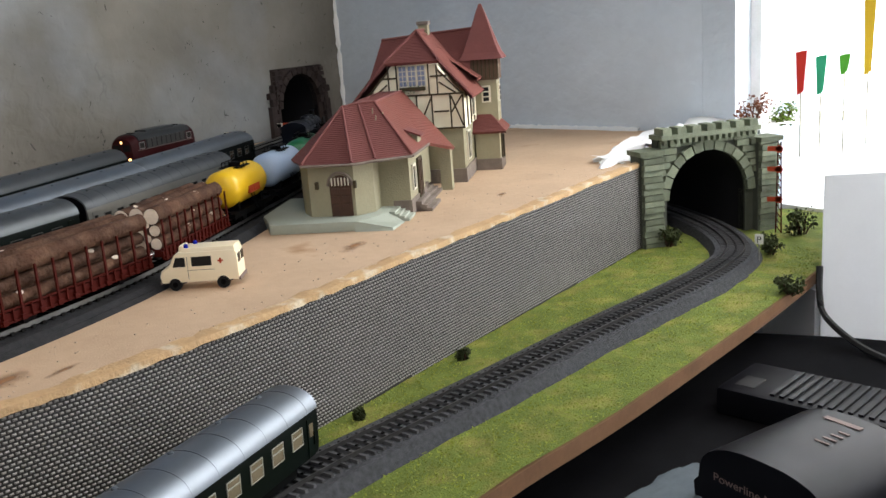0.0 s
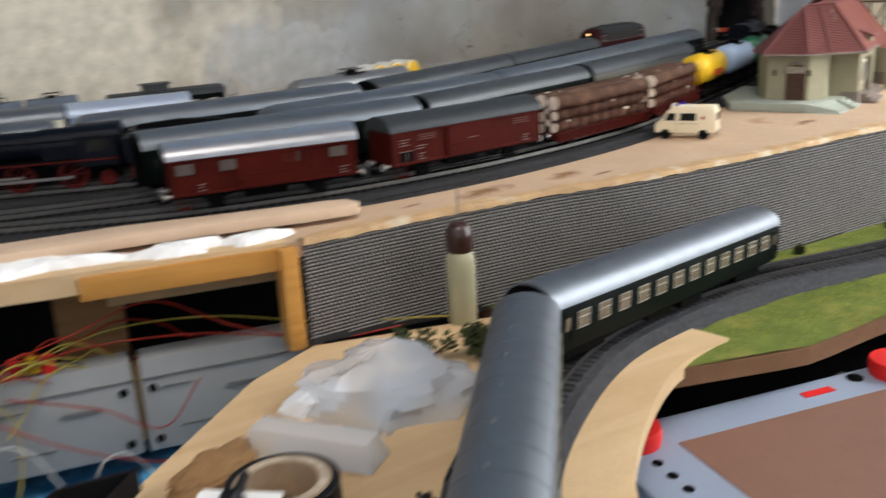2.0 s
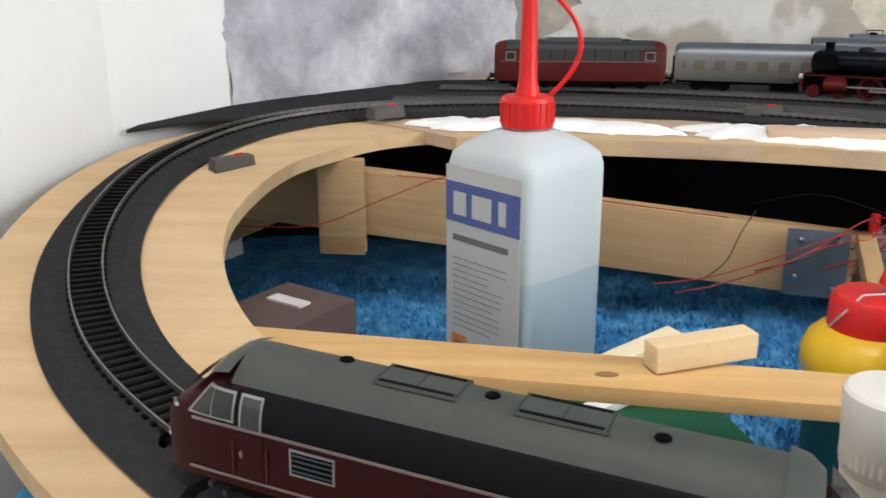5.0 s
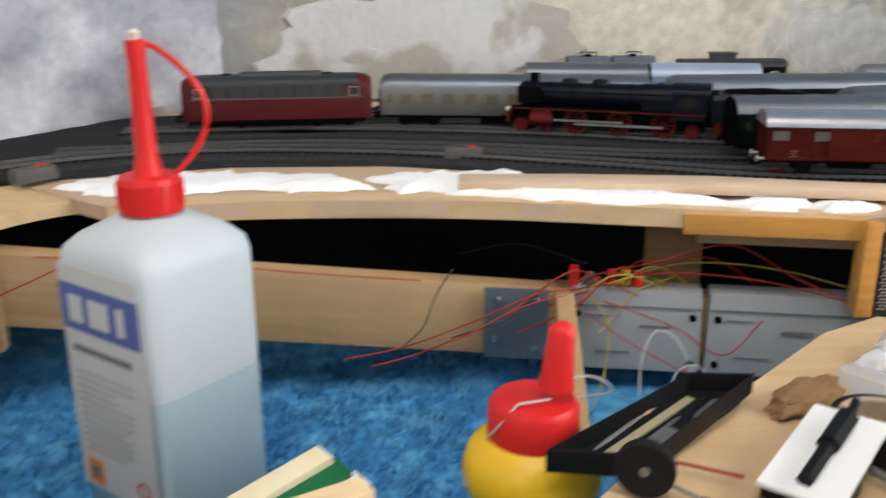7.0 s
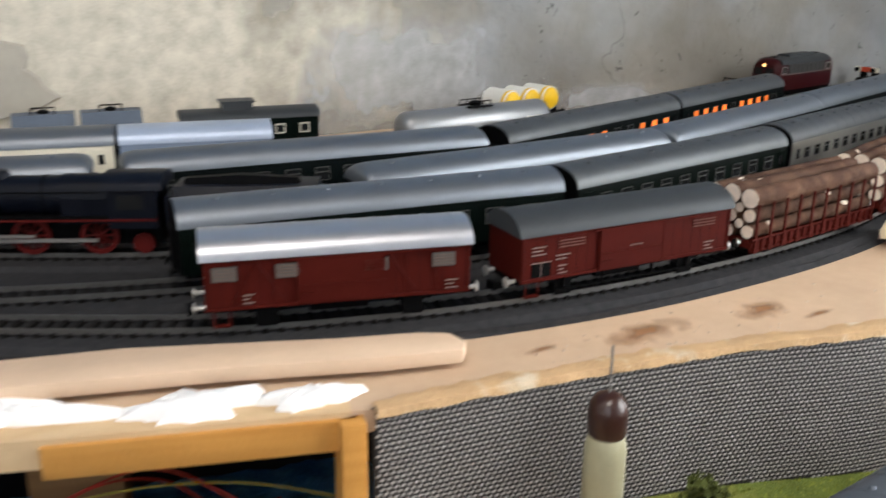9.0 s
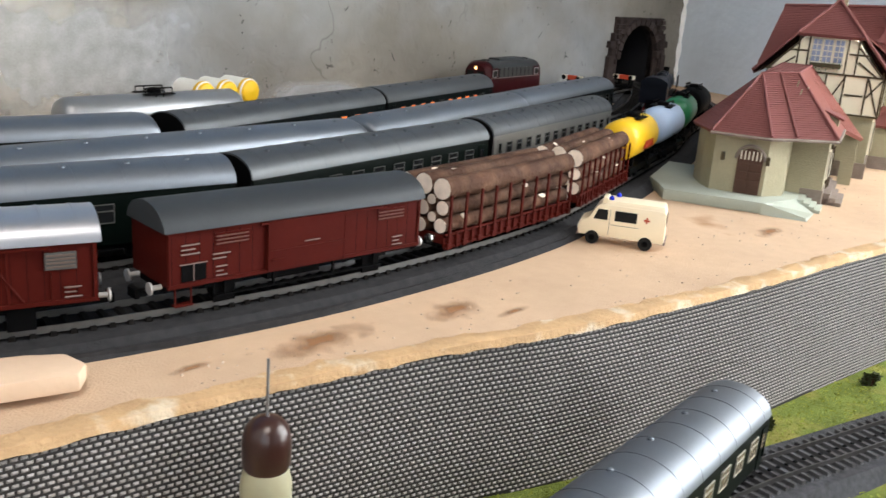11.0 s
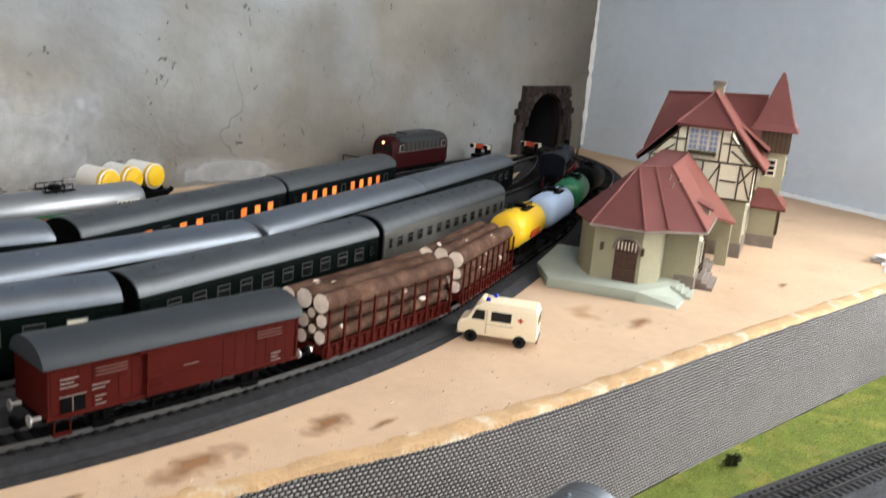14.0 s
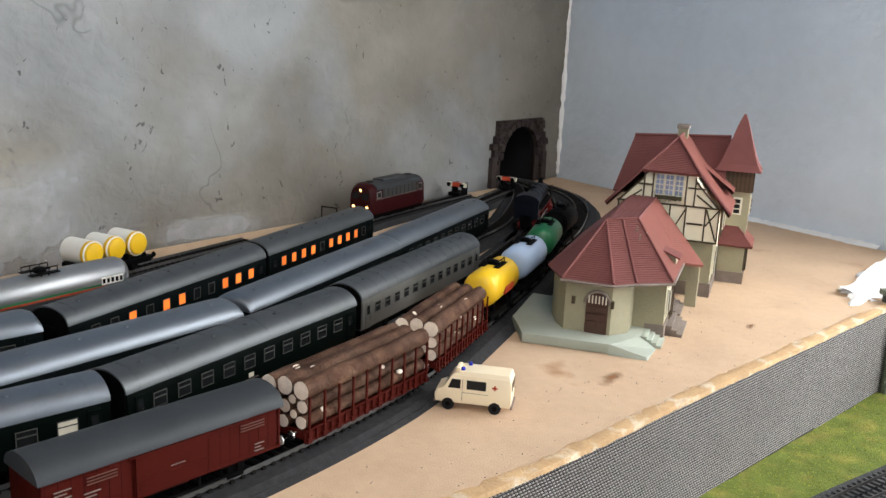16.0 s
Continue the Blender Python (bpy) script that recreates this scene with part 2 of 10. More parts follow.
GLASS_LIT = mat("orange_lit_window", (1.0, 0.21, 0.03), 0.3, vary=0.3, scale=150, emit=1.1)
_oi = GLASS_LIT.node_tree.nodes.new("ShaderNodeObjectInfo")
_mr = GLASS_LIT.node_tree.nodes.new("ShaderNodeMapRange")
_mr.inputs[3].default_value, _mr.inputs[4].default_value = 0.15, 1.5
GLASS_LIT.node_tree.links.new(_oi.outputs["Random"], _mr.inputs[0])
GLASS_LIT.node_tree.links.new(_mr.outputs[0], GLASS_LIT.node_tree.nodes["Principled BSDF"].inputs["Emission Strength"])
LAMP_LIT = mat("warm_headlamp", (1.0, 0.55, 0.2), 0.3, emit=5.0)
WINDOW_FRAME = mat("grey_window_frame", (0.085, 0.085, 0.08), 0.5, metal=0.3)
# matt model paints and plastics reflect little
for q, level in ((COACH_GREEN, 0.06), (COACH_DARK, 0.06), (BLACK, 0.03), (BLACK_BLUE, 0.12), (ROADBED, 0.03), (BALLAST, 0.04), (SLEEPER, 0.04), (LOCO_DARK, 0.08), (LOCO_RED, 0.12), (RED_OXIDE, 0.05), (WINDOW_FRAME, 0.18), (GLASS_DARK, 0.22)):
    q.node_tree.nodes["Principled BSDF"].inputs["Specular IOR Level"].default_value = level
LOG_BARK = mat("brown_bark", (0.056, 0.026, 0.015), 0.75, vary=0.45, scale=60, bump=0.6, bump_scale=500, second=(0.10, 0.054, 0.034), mix_scale=70, per_object=0.25)
LOG_END = mat("pale_cut_log_end", (0.70, 0.60, 0.50), 0.8, vary=0.2, scale=200, bump=0.3, bump_scale=1500, per_object=0.15)
LETTER = mat("white_lettering", (0.17, 0.125, 0.112), 0.6)
TANK_YELLOW = mat("yellow_tank_paint", (0.72, 0.44, 0.012), 0.4, vary=0.06, scale=40, coat=0.2)
TANK_BLUE = mat("pale_blue_tank_paint", (0.33, 0.42, 0.56), 0.4, vary=0.06, scale=40, coat=0.2)
TANK_GREEN = mat("green_tank_paint", (0.012, 0.12, 0.045), 0.4, vary=0.1, scale=40, coat=0.2)
TANK_SILVER = mat("silver_tank", (0.26, 0.265, 0.27), 0.4, metal=0.7, vary=0.08, scale=60)
TANK_WHITE = mat("white_container_paint", (0.70, 0.69, 0.64), 0.45, vary=0.06)
STRIPE_RED = mat("red_stripe", (0.45, 0.06, 0.025), 0.5)
STRIPE_GREEN = mat("green_stripe", (0.03, 0.15, 0.06), 0.5)
CREAM_VAN = mat("cream_van_plastic", (0.82, 0.70, 0.49), 0.35, vary=0.04, scale=60, coat=0.2)
BLUE_LIGHT = mat("blue_beacon", (0.01, 0.02, 0.35), 0.2)
RUBBER = mat("black_rubber", (0.012, 0.012, 0.012), 0.7, vary=0.2)
STONE_OLIVE = mat("olive_grey_house_wall", (0.30, 0.275, 0.185), 0.75, vary=0.14, scale=40, bump=0.3, bump_scale=700)
STONE_BASE = mat("brown_grey_plinth", (0.2, 0.165, 0.14), 0.8, vary=0.25, scale=80, bump=0.4, bump_scale=600)
PLASTER_CREAM = mat("cream_infill", (0.82, 0.76, 0.58), 0.7, vary=0.05, scale=50)
TIMBER = mat("dark_olive_timber", (0.065, 0.052, 0.03), 0.6, vary=0.2, scale=80)
ROOF_TILE = mat("red_brown_roof_tiles", (0.17, 0.062, 0.056), 0.6, vary=0.14, scale=50, bump=0.2, bump_scale=900)
ROOF_TILE_B = mat("rust_side_roof_tiles", (0.195, 0.068, 0.054), 0.6, vary=0.14, scale=50, bump=0.2, bump_scale=900)
DOOR_BROWN = mat("brown_door", (0.075, 0.042, 0.03), 0.6, vary=0.2, scale=100)
WINDOW_BLUE = mat("pale_blue_window_print", (0.20, 0.24, 0.36), 0.35, vary=0.2, scale=300)
PLATFORM = mat("grey_green_platform_plastic", (0.34, 0.37, 0.31), 0.6, vary=0.08, scale=50)
STONE_PORTAL = mat("grey_green_portal_stone", (0.17, 0.19, 0.135), 0.85, vary=0.3, scale=80, bump=0.6, bump_scale=600, per_object=0.35)
STONE_MORTAR = mat("dark_portal_joints", (0.07, 0.075, 0.06), 0.9, vary=0.2, scale=80)
STONE_BLACK = mat("sooty_portal_stone", (0.04, 0.03, 0.028), 0.9, vary=0.4, scale=90, bump=0.7, bump_scale=500, per_object=0.3)
# black that stands in for the dark of tunnels and under the board
UNLIT_BLACK = mat("black_for_unlit_depth", (0.012, 0.012, 0.014), 0.95, vary=0.2)
def soft_patch(name, colour, strength=0.75, upright=False, grain=90, edge=(0.85, 1.55)):
    """A stain, smear or painted light patch that fades out towards its rim."""
    m = mat(name, colour, 0.85, vary=0.3, scale=60)
    nt = m.node_tree
    L = nt.links.new
    co = nt.nodes.new("ShaderNodeTexCoord")
    mp = nt.nodes.new("ShaderNodeMapping")
    mp.inputs["Location"].default_value, mp.inputs["Scale"].default_value = ((-1, 0, -1), (2, 0, 2)) if upright else ((-1, -1, 0), (2, 2, 0))
    L(co.outputs["Generated"], mp.inputs[0])
    ln = nt.nodes.new("ShaderNodeVectorMath")
    ln.operation = "LENGTH"
    L(mp.outputs[0], ln.inputs[0])
    nz = nt.nodes.new("ShaderNodeTexNoise")
    nz.inputs["Scale"].default_value, nz.inputs["Detail"].default_value = grain, 6
    L(co.outputs["Object"], nz.inputs["Vector"])
    ad = nt.nodes.new("ShaderNodeMath")
    ad.operation = "MULTIPLY_ADD"
    ad.inputs[1].default_value = 1.5
    L(nz.outputs[0], ad.inputs[0])
    L(ln.outputs["Value"], ad.inputs[2])
    mr = nt.nodes.new("ShaderNodeMapRange")
    mr.inputs[1].default_value, mr.inputs[2].default_value, mr.inputs[3].default_value, mr.inputs[4].default_value = edge[0], edge[1], strength, 0.0
    L(ad.outputs[0], mr.inputs[0])
    tr = nt.nodes.new("ShaderNodeBsdfTransparent")
    mx = nt.nodes.new("ShaderNodeMixShader")
    L(mr.outputs[0], mx.inputs[0])
    L(tr.outputs[0], mx.inputs[1])
    L(nt.nodes["Principled BSDF"].outputs[0], mx.inputs[2])
    L(mx.outputs[0], nt.nodes["Material Output"].inputs[0])
    return m


STAIN = soft_patch("brown_glue_stain", (0.33, 0.165, 0.075), 0.7)
SMEAR = soft_patch("white_plaster_smear", (0.47, 0.48, 0.49), 0.48, True, 14, (1.1, 1.35))
GRASS = mat("green_grass_mat", (0.135, 0.172, 0.035), 0.95, vary=0.35, scale=55, bump=0.9, bump_scale=900, second=(0.23, 0.22, 0.055), mix_scale=35, mix_lo=0.48, mix_hi=0.66)
GRASS_TUFT = mat("grass_fibres", (0.24, 0.28, 0.05), 0.9, vary=0.5, scale=90)
BUSH = mat("dark_moss", (0.045, 0.055, 0.022), 0.95, vary=0.5, scale=150, bump=0.5, bump_scale=900)
BUSH_RUST = mat("rust_moss", (0.16, 0.06, 0.03), 0.95, vary=0.5, scale=150)

# ---- mesh tools ----


class Shape:
    """Collects vertices and faces; u is the unit in metres (0.001 for model parts, 0.1 for the plan)."""

    def __init__(self, u=0.001):
        self.u, self.v, self.f = u, [], []

    def add(self, verts, faces, m=None):
        k = len(self.v)
        for p in verts:
            p = Vector(p)
            self.v.append((m @ p if m else p) * self.u)
        self.f += [tuple(k + i for i in f) for f in faces]
        return self

    def box(self, x0, x1, y0, y1, z0, z1, m=None, taper=0.0):
        t = taper
        v = [(x0, y0, z0), (x1, y0, z0), (x1, y1, z0), (x0, y1, z0), (x0 + t, y0 + t, z1), (x1 - t, y0 + t, z1), (x1 - t, y1 - t, z1), (x0 + t, y1 - t, z1)]
        return self.add(v, [(3, 2, 1, 0), (4, 5, 6, 7), (0, 1, 5, 4), (1, 2, 6, 5), (2, 3, 7, 6), (3, 0, 4, 7)], m)

    def prism(self, outline, x0, x1, m=None, inset=0.0):
        """An outline in (y, z), drawn out along x."""
        n = len(outline)
        v = [(x0, y, z) for y, z in outline] + [(x1, y, z) for y, z in outline]
        f = [tuple(range(n - 1, -1, -1)), tuple(range(n, 2 * n))] + [(i, (i + 1) % n, n + (i + 1) % n, n + i) for i in range(n)]
        return self.add(v, f, m)

    def slab(self, outline, z0, z1, m=None):
        """An outline in (x, y), standing from z0 to z1."""
        n = len(outline)
        v = [(x, y, z0) for x, y in outline] + [(x, y, z1) for x, y in outline]
        f = [tuple(range(n - 1, -1, -1)), tuple(range(n, 2 * n))] + [(i, (i + 1) % n, n + (i + 1) % n, n + i) for i in range(n)]
        return self.add(v, f, m)

    def lathe(self, profile, n=24, m=None, axis="z", caps=True):
        """A profile of (radius, height), turned; caps close its two ends."""
        v, f = [], []
        for r, h in profile:
            for i in range(n):
                a = 2 * math.pi * i / n
                c, s = r * math.cos(a), r * math.sin(a)
                v.append((c, s, h) if axis == "z" else (h, c, s) if axis == "x" else (c, h, s))
        for j in range(len(profile) - 1):
            for i in range(n):
                q = (j * n + i, j * n + (i + 1) % n, (j + 1) * n + (i + 1) % n, (j + 1) * n + i)
                f.append(q if axis != "y" else q[::-1])
        for j, flip in ((0, True), (len(profile) - 1, False)):
            if caps and profile[j][0] > 0:
                ring = tuple(j * n + i for i in range(n))
                f.append(ring[::-1] if flip != (axis == "y") else ring)
        return self.add(v, f, m)

    def rod(self, a, b, r, n=8):
        a, b = Vector(a), Vector(b)
        q = (b - a).to_track_quat("Z", "Y").to_matrix().to_4x4()
        return self.lathe([(r, 0), (r, (b - a).length)], n, Matrix.Translation(a) @ q)

    def tube(self, pts, r, n=6):
        pts = [Vector(p) for p in pts]
        v, f = [], []
        for i, p in enumerate(pts):
            d = (pts[min(i + 1, len(pts) - 1)] - pts[max(i - 1, 0)]).normalized()
            side = d.cross(Vector((0.13, 0.21, 0.97))).normalized()
            up = side.cross(d)
            for k in range(n):
                a = 2 * math.pi * k / n
                v.append(p + side * r * math.cos(a) + up * r * math.sin(a))
        for i in range(len(pts) - 1):
            for k in range(n):
                f.append((i * n + k, i * n + (k + 1) % n, (i + 1) * n + (k + 1) % n, (i + 1) * n + k))
        f += [tuple(range(n - 1, -1, -1)), tuple((len(pts) - 1) * n + k for k in range(n))]
        return self.add(v, f)

    def mesh(self, name, material, smooth=35, bevel=0.0):
        me = bpy.data.meshes.new(name)
        me.from_pydata([tuple(p) for p in self.v], [], self.f)
        if bevel:
            bm = bmesh.new()
            bm.from_mesh(me)
            bmesh.ops.bevel(bm, geom=[e for e in bm.edges if len(e.link_faces) == 2 and e.calc_face_angle(0) > 0.5], offset=bevel * self.u, segments=2, profile=0.6, affect="EDGES")
            bm.to_mesh(me)
            bm.free()
        me.materials.append(material)
        if smooth:
            me.polygons.foreach_set("use_smooth", [True] * len(me.polygons))
            me.set_sharp_from_angle(angle=radians(smooth))
        me.update()
        return me


def part(name, shape, material, parent=None, label="", at=None, smooth=35, bevel=0.0):
    """One mesh object under a thing or a part."""
    me = shape if isinstance(shape, bpy.types.Mesh) else shape.mesh(name, material, smooth, bevel)
    ob = new(name, me)
    if parent:
        ob.parent = parent
    if at is not None:
        ob.matrix_basis = at if isinstance(at, Matrix) else Matrix.Translation(at)
    if label:
        ob["label"] = label
    return ob


def thing(name, label, category, group="", at=None):
    ob = new(name)
    ob.empty_display_size = 0.02
    if at is not None:
        ob.matrix_basis = at
    return tagged(ob, label, category, group)


def solid(name, shape, material, label, category, group="", kind="", at=None, smooth=35, bevel=0.0):
    ob = part(name, shape, material, None, "", at, smooth, bevel)
    return tagged(ob, label, category, group, kind)


def spread(points, step):
    """A smooth line (Catmull-Rom) through points of the plan, cut at even steps."""
    P = [Vector(p) for p in points]
    P = [P[0] * 2 - P[1]] + P + [P[-1] * 2 - P[-2]]
    fine = []
    for i in range(1, len(P) - 2):
        a, b, c, d = P[i - 1 : i + 3]
        for k in range(24):
            t = k / 24
            fine.append(0.5 * (2 * b + (c - a) * t + (2 * a - 5 * b + 4 * c - d) * t**2 + (3 * b - a - 3 * c + d) * t**3))
    fine.append(P[-2])
    out, left = [fine[0]], step
    for a, b in zip(fine, fine[1:]):
        d = (b - a).length
        while d >= left:
            a = a + (b - a) * (left / d)
            out.append(a)
            d -= left
            left = step
        left -= d
    return out


class Line:
    """A track's middle line in the plan (decimetres), to place things along it."""

    def __init__(self, points, step=0.05):
        self.step, self.p = step, spread(points, step)

    def at(self, s):
        k = min(max(s / self.step, 0), len(self.p) - 1.001)
        i = int(k)
        return self.p[i].lerp(self.p[i + 1], k - i)

    def near(self, x, y):
        return self.step * min(range(len(self.p)), key=lambda i: (self.p[i].x - x) ** 2 + (self.p[i].y - y) ** 2)

    def stance(self, s, reach=0.7, turn=0):
        """The pose in metres of a vehicle whose middle stands at s."""
        a, b = self.at(s - reach), self.at(s + reach)
        d = b - a
        yaw, pitch = math.atan2(d.y, d.x), math.atan2(d.z, math.hypot(d.x, d.y))
        m = (a + b) / 2 * 0.1
        return Matrix.Translation(m) @ Matrix.Rotation(yaw + radians(turn), 4, "Z") @ Matrix.Rotation(-pitch if not turn else pitch, 4, "Y")


def offset_line(pts, d):
    out = []
    for i, p in enumerate(pts):
        t = pts[min(i + 1, len(pts) - 1)] - pts[max(i - 1, 0)]
        n = Vector((-t.y, t.x, 0)).normalized()
        out.append(p + n * d)
    return out


def strip(shape, pts, left, right, z0, z1):
    """A band along a line, from left to right of it, between two heights over it."""
    a, b = offset_line(pts, left), offset_line(pts, right)
    n = len(pts)
    v = [p + Vector((0, 0, z0)) for p in a] + [p + Vector((0, 0, z1)) for p in a] + [p + Vector((0, 0, z1)) for p in b] + [p + Vector((0, 0, z0)) for p in b]
    f = []
    for i in range(n - 1):
        for q in range(4):
            r = (q + 1) % 4
            f.append((q * n + i, r * n + i, r * n + i + 1, q * n + i + 1))
    f += [(0, 3 * n, 2 * n, n), (n - 1, 2 * n - 1, 3 * n - 1, 4 * n - 1)]
    return shape.add(v, f)


def D(x, y, z=0.0):
    return Vector((x, y, z)) * 0.1

# ---- the room ----
Y_WALL = 4.95
# the old wall behind the yard, with the tunnel opening cut through it
sh = Shape(0.1)
X0, X1 = 7.68, 8.76   # opening
sh.box(-13, X0, Y_WALL, Y_WALL + 1.5, -14, 3.0)
sh.box(X1, 10.5, Y_WALL, Y_WALL + 1.5, -14, 3.0)
arch = [(X0, 0.55)] + [((X0 + X1) / 2 - math.cos(a) * (X1 - X0) / 2, 0.55 + math.sin(a) * 0.42) for a in [math.pi * k / 12 for k in range(1, 12)]] + [(X1, 0.55)]
poly = arch + [(X1, 3.0), (X0, 3.0)]
n = len(poly)
sh.add([(x, Y_WALL, z) for x, z in poly] + [(x, Y_WALL + 1.5, z) for x, z in poly], [tuple(range(n)), tuple(range(2 * n - 1, n - 1, -1))] + [(i, n + i, n + (i + 1) % n, (i + 1) % n) for i in range(n)])
sh.box(X0, X1, Y_WALL, Y_WALL + 1.5, -14, 0.0)
solid("wall_north", sh, PLASTER_OLD, "old trowelled cream and grey plaster wall with cracks behind the yard", "wall", kind="structure", smooth=0)
sh = Shape(0.1).box(-13, 10.5, Y_WALL + 0.15, Y_WALL + 1.6, 3.0, 16)
solid("wall_north_upper", sh, mat("blue_upper_wall", (0.05, 0.13, 0.24), 0.8, vary=0.15, scale=20), "deep blue painted wall above the plaster", "wall", kind="structure", smooth=0)
# this lining is coloured black to read as unlit depth
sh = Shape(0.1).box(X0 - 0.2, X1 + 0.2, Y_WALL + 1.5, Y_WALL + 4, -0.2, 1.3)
solid("tunnel_lining", sh, UNLIT_BLACK, "tunnel lining behind the wall, black for the unlit depth", "tunnel lining", kind="structure", smooth=0)
# crumbling top edge of the old plaster
lip_rnd = random.Random(41)
v, f = [], []
for k in range(181):
    x = -8.4 + 17.9 * k / 180
    up = 0.03 + 0.13 * abs(noise.noise((x * 1.3, 2.0, 0))) + lip_rnd.uniform(0, 0.035)
    out = 0.02 + 0.06 * abs(noise.noise((x * 2.1, 7.0, 0))) + lip_rnd.uniform(0, 0.02)
    v += [(x, Y_WALL + 0.002, 2.8 - out), (x, Y_WALL - out, 2.93), (x, Y_WALL - out * 0.6, 3.0 + up * 0.7), (x, Y_WALL + 0.05, 3.0 + up), (x, Y_WALL + 0.16, 3.0)]
for k in range(180):
    f += [(5 * k + q, 5 * k + 5 + q, 5 * k + 6 + q, 5 * k + 1 + q) for q in range(4)]
solid("plaster_lip", Shape(0.1).add(v, f), PLASTER_OLD, "crumbling upper edge of the old plaster", "plaster edge", kind="structure", smooth=60)
# the blue-white wall on the right, with the bright window beyond the lower tunnel
ang = math.atan2(-6.2, -1.75)
WB = Matrix.Translation(D(9.55, 4.95)) @ Matrix.Rotation(ang, 4, "Z")
sh = Shape(0.1).box(-0.5, 7.0, 0, 1.5, -14, 16)
solid("wall_east", sh, PLASTER_BLUE, "pale blue-white plaster wall beside the layout", "wall", kind="structure", at=WB, smooth=0)
WB2 = Matrix.Translation(D(7.64, -1.79)) @ Matrix.Rotation(ang - radians(12), 4, "Z")
sh = Shape(0.1)
sh.box(0, 0.5, 0, 1.5, -14, 16)
sh.box(0.5, 9.5, 0, 1.5, -14, -1.0)
sh.box(0.5, 9.5, 0, 1.5, 9.2, 16)
sh.box(9.5, 34, 0, 1.5, -14, 16)
solid("wall_window", sh, PLASTER_BLUE, "pale blue-white plaster wall round the bright window", "wall", kind="structure", at=WB2, smooth=0)
win = thing("window_1", "bright daylight window in the pale blue wall", "window", at=WB2)
win["kind"] = "structure"
WINDOW_PAINT = mat("white_window_paint", (0.8, 0.8, 0.8), 0.4)
for b in ((0.5, 0.65, 0.3, 0.6, -1.0, 9.2), (9.35, 9.5, 0.3, 0.6, -1.0, 9.2), (0.65, 9.35, 0.3, 0.6, -1.0, -0.88), (0.65, 9.35, 0.3, 0.6, 9.05, 9.2)):
    part("window_frame", Shape(0.1).box(*b), WINDOW_PAINT, win, smooth=0)
DAYLIGHT = mat("overcast_sky_glow", (0.95, 0.97, 1.0), 1.0, vary=0.0, emit=5.0)
solid("sky_backdrop", Shape(0.1).box(-6, 16, 4.0, 4.1, -6, 16), DAYLIGHT, "white overcast sky outside the window", "backdrop", kind="structure", at=WB2, smooth=0)
# white end wall; its large window lies beside the camera
WEST = [(-10.9, 2.25), (-11.5, 0.9), (-12.0, -1.5), (-12.3, -6.0)]
sh = Shape(0.1).slab(WEST + [(-13.6, -6.0), (-13.6, 5.1), (-11.1, 2.4)], -14, 16)
sh.box(-13.6, -12.3, -22, -6, -14, 0.2)
sh.box(-13.6, -12.3, -22, -6, 14.2, 16)
sh.box(-13.6, -12.3, -29, -22, -14, 16)
solid("wall_west", sh, WHITE_WALL, "white painted wall at the end of the layout", "wall", kind="structure", smooth=0)
win = thing("window_2", "large daylight window in the white end wall", "window")
win["kind"] = "structure"
for b in ((-12.9, -12.6, -6.3, -6.0, 0.2, 14.2), (-12.9, -12.6, -22, -21.7, 0.2, 14.2), (-12.9, -12.6, -21.7, -6.3, 0.2, 0.5), (-12.9, -12.6, -21.7, -6.3, 13.9, 14.2), (-12.85, -12.65, -14.1, -13.9, 0.5, 13.9)):
    part("window_frame", Shape(0.1).box(*b), WINDOW_PAINT, win, smooth=0)
# painted rock backdrop, bent round the end loop in front of the corner
line = spread([(-8.2, 4.93, 0), (-8.9, 4.4, 0), (-9.8, 3.5, 0), (-10.5, 2.75, 0), (-10.95, 2.15, 0)], 0.12)
sh = Shape(0.1)
n = len(line)
v, rows = [], 26
for r in range(rows + 1):
    for i, p in enumerate(line):
        z = 3.2 * r / rows
        k = 0.09 * noise.noise((i * 0.25, r * 0.6, 2.0)) + 0.05 * noise.noise((i * 0.7, r * 1.4, 5.0))
        v.append((p.x + k, p.y - abs(k), z - 0.02))
sh.add(v, [(r * n + i, r * n + i + 1, (r + 1) * n + i + 1, (r + 1) * n + i) for r in range(rows) for i in range(n - 1)])
solid("rock_backdrop", sh, ROCK_PAINT, "crumpled grey painted rock backdrop behind the end loop", "backdrop", kind="structure", smooth=60)
# unseen wall and ceiling: colour kept dark so that less light bounces
UNSEEN_ROOM = mat("darkened_unseen_room_paint", (0.13, 0.115, 0.10), 0.9, vary=0.06, scale=5, bump=0.15, bump_scale=200)
solid("wall_south", Shape(0.1).box(-13.4, 12, -30, -28.5, -14, 16), UNSEEN_ROOM, "unseen wall behind the camera, darkened to limit bounced light", "wall", kind="structure", smooth=0)
sh = Shape(0.1).box(-13.4, 12, -30, -12.5, 16, 17).box(-13.4, 12, -3.5, 7, 16, 17).box(-13.4, -12.1, -12.5, -3.5, 16, 17).box(-3.1, 12, -12.5, -3.5, 16, 17)
solid("ceiling", sh, UNSEEN_ROOM, "unseen ceiling with a roof window, darkened to limit bounced light", "ceiling", kind="structure", smooth=0)
win = thing("window_3", "square roof window over the end of the layout", "window")
win["kind"] = "structure"
for b in ((-12.1, -11.8, -12.5, -3.5, 16.2, 16.5), (-3.4, -3.1, -12.5, -3.5, 16.2, 16.5), (-11.8, -3.4, -12.5, -12.2, 16.2, 16.5), (-11.8, -3.4, -3.8, -3.5, 16.2, 16.5)):
    part("window_frame", Shape(0.1).box(*b), WINDOW_PAINT, win, smooth=0)
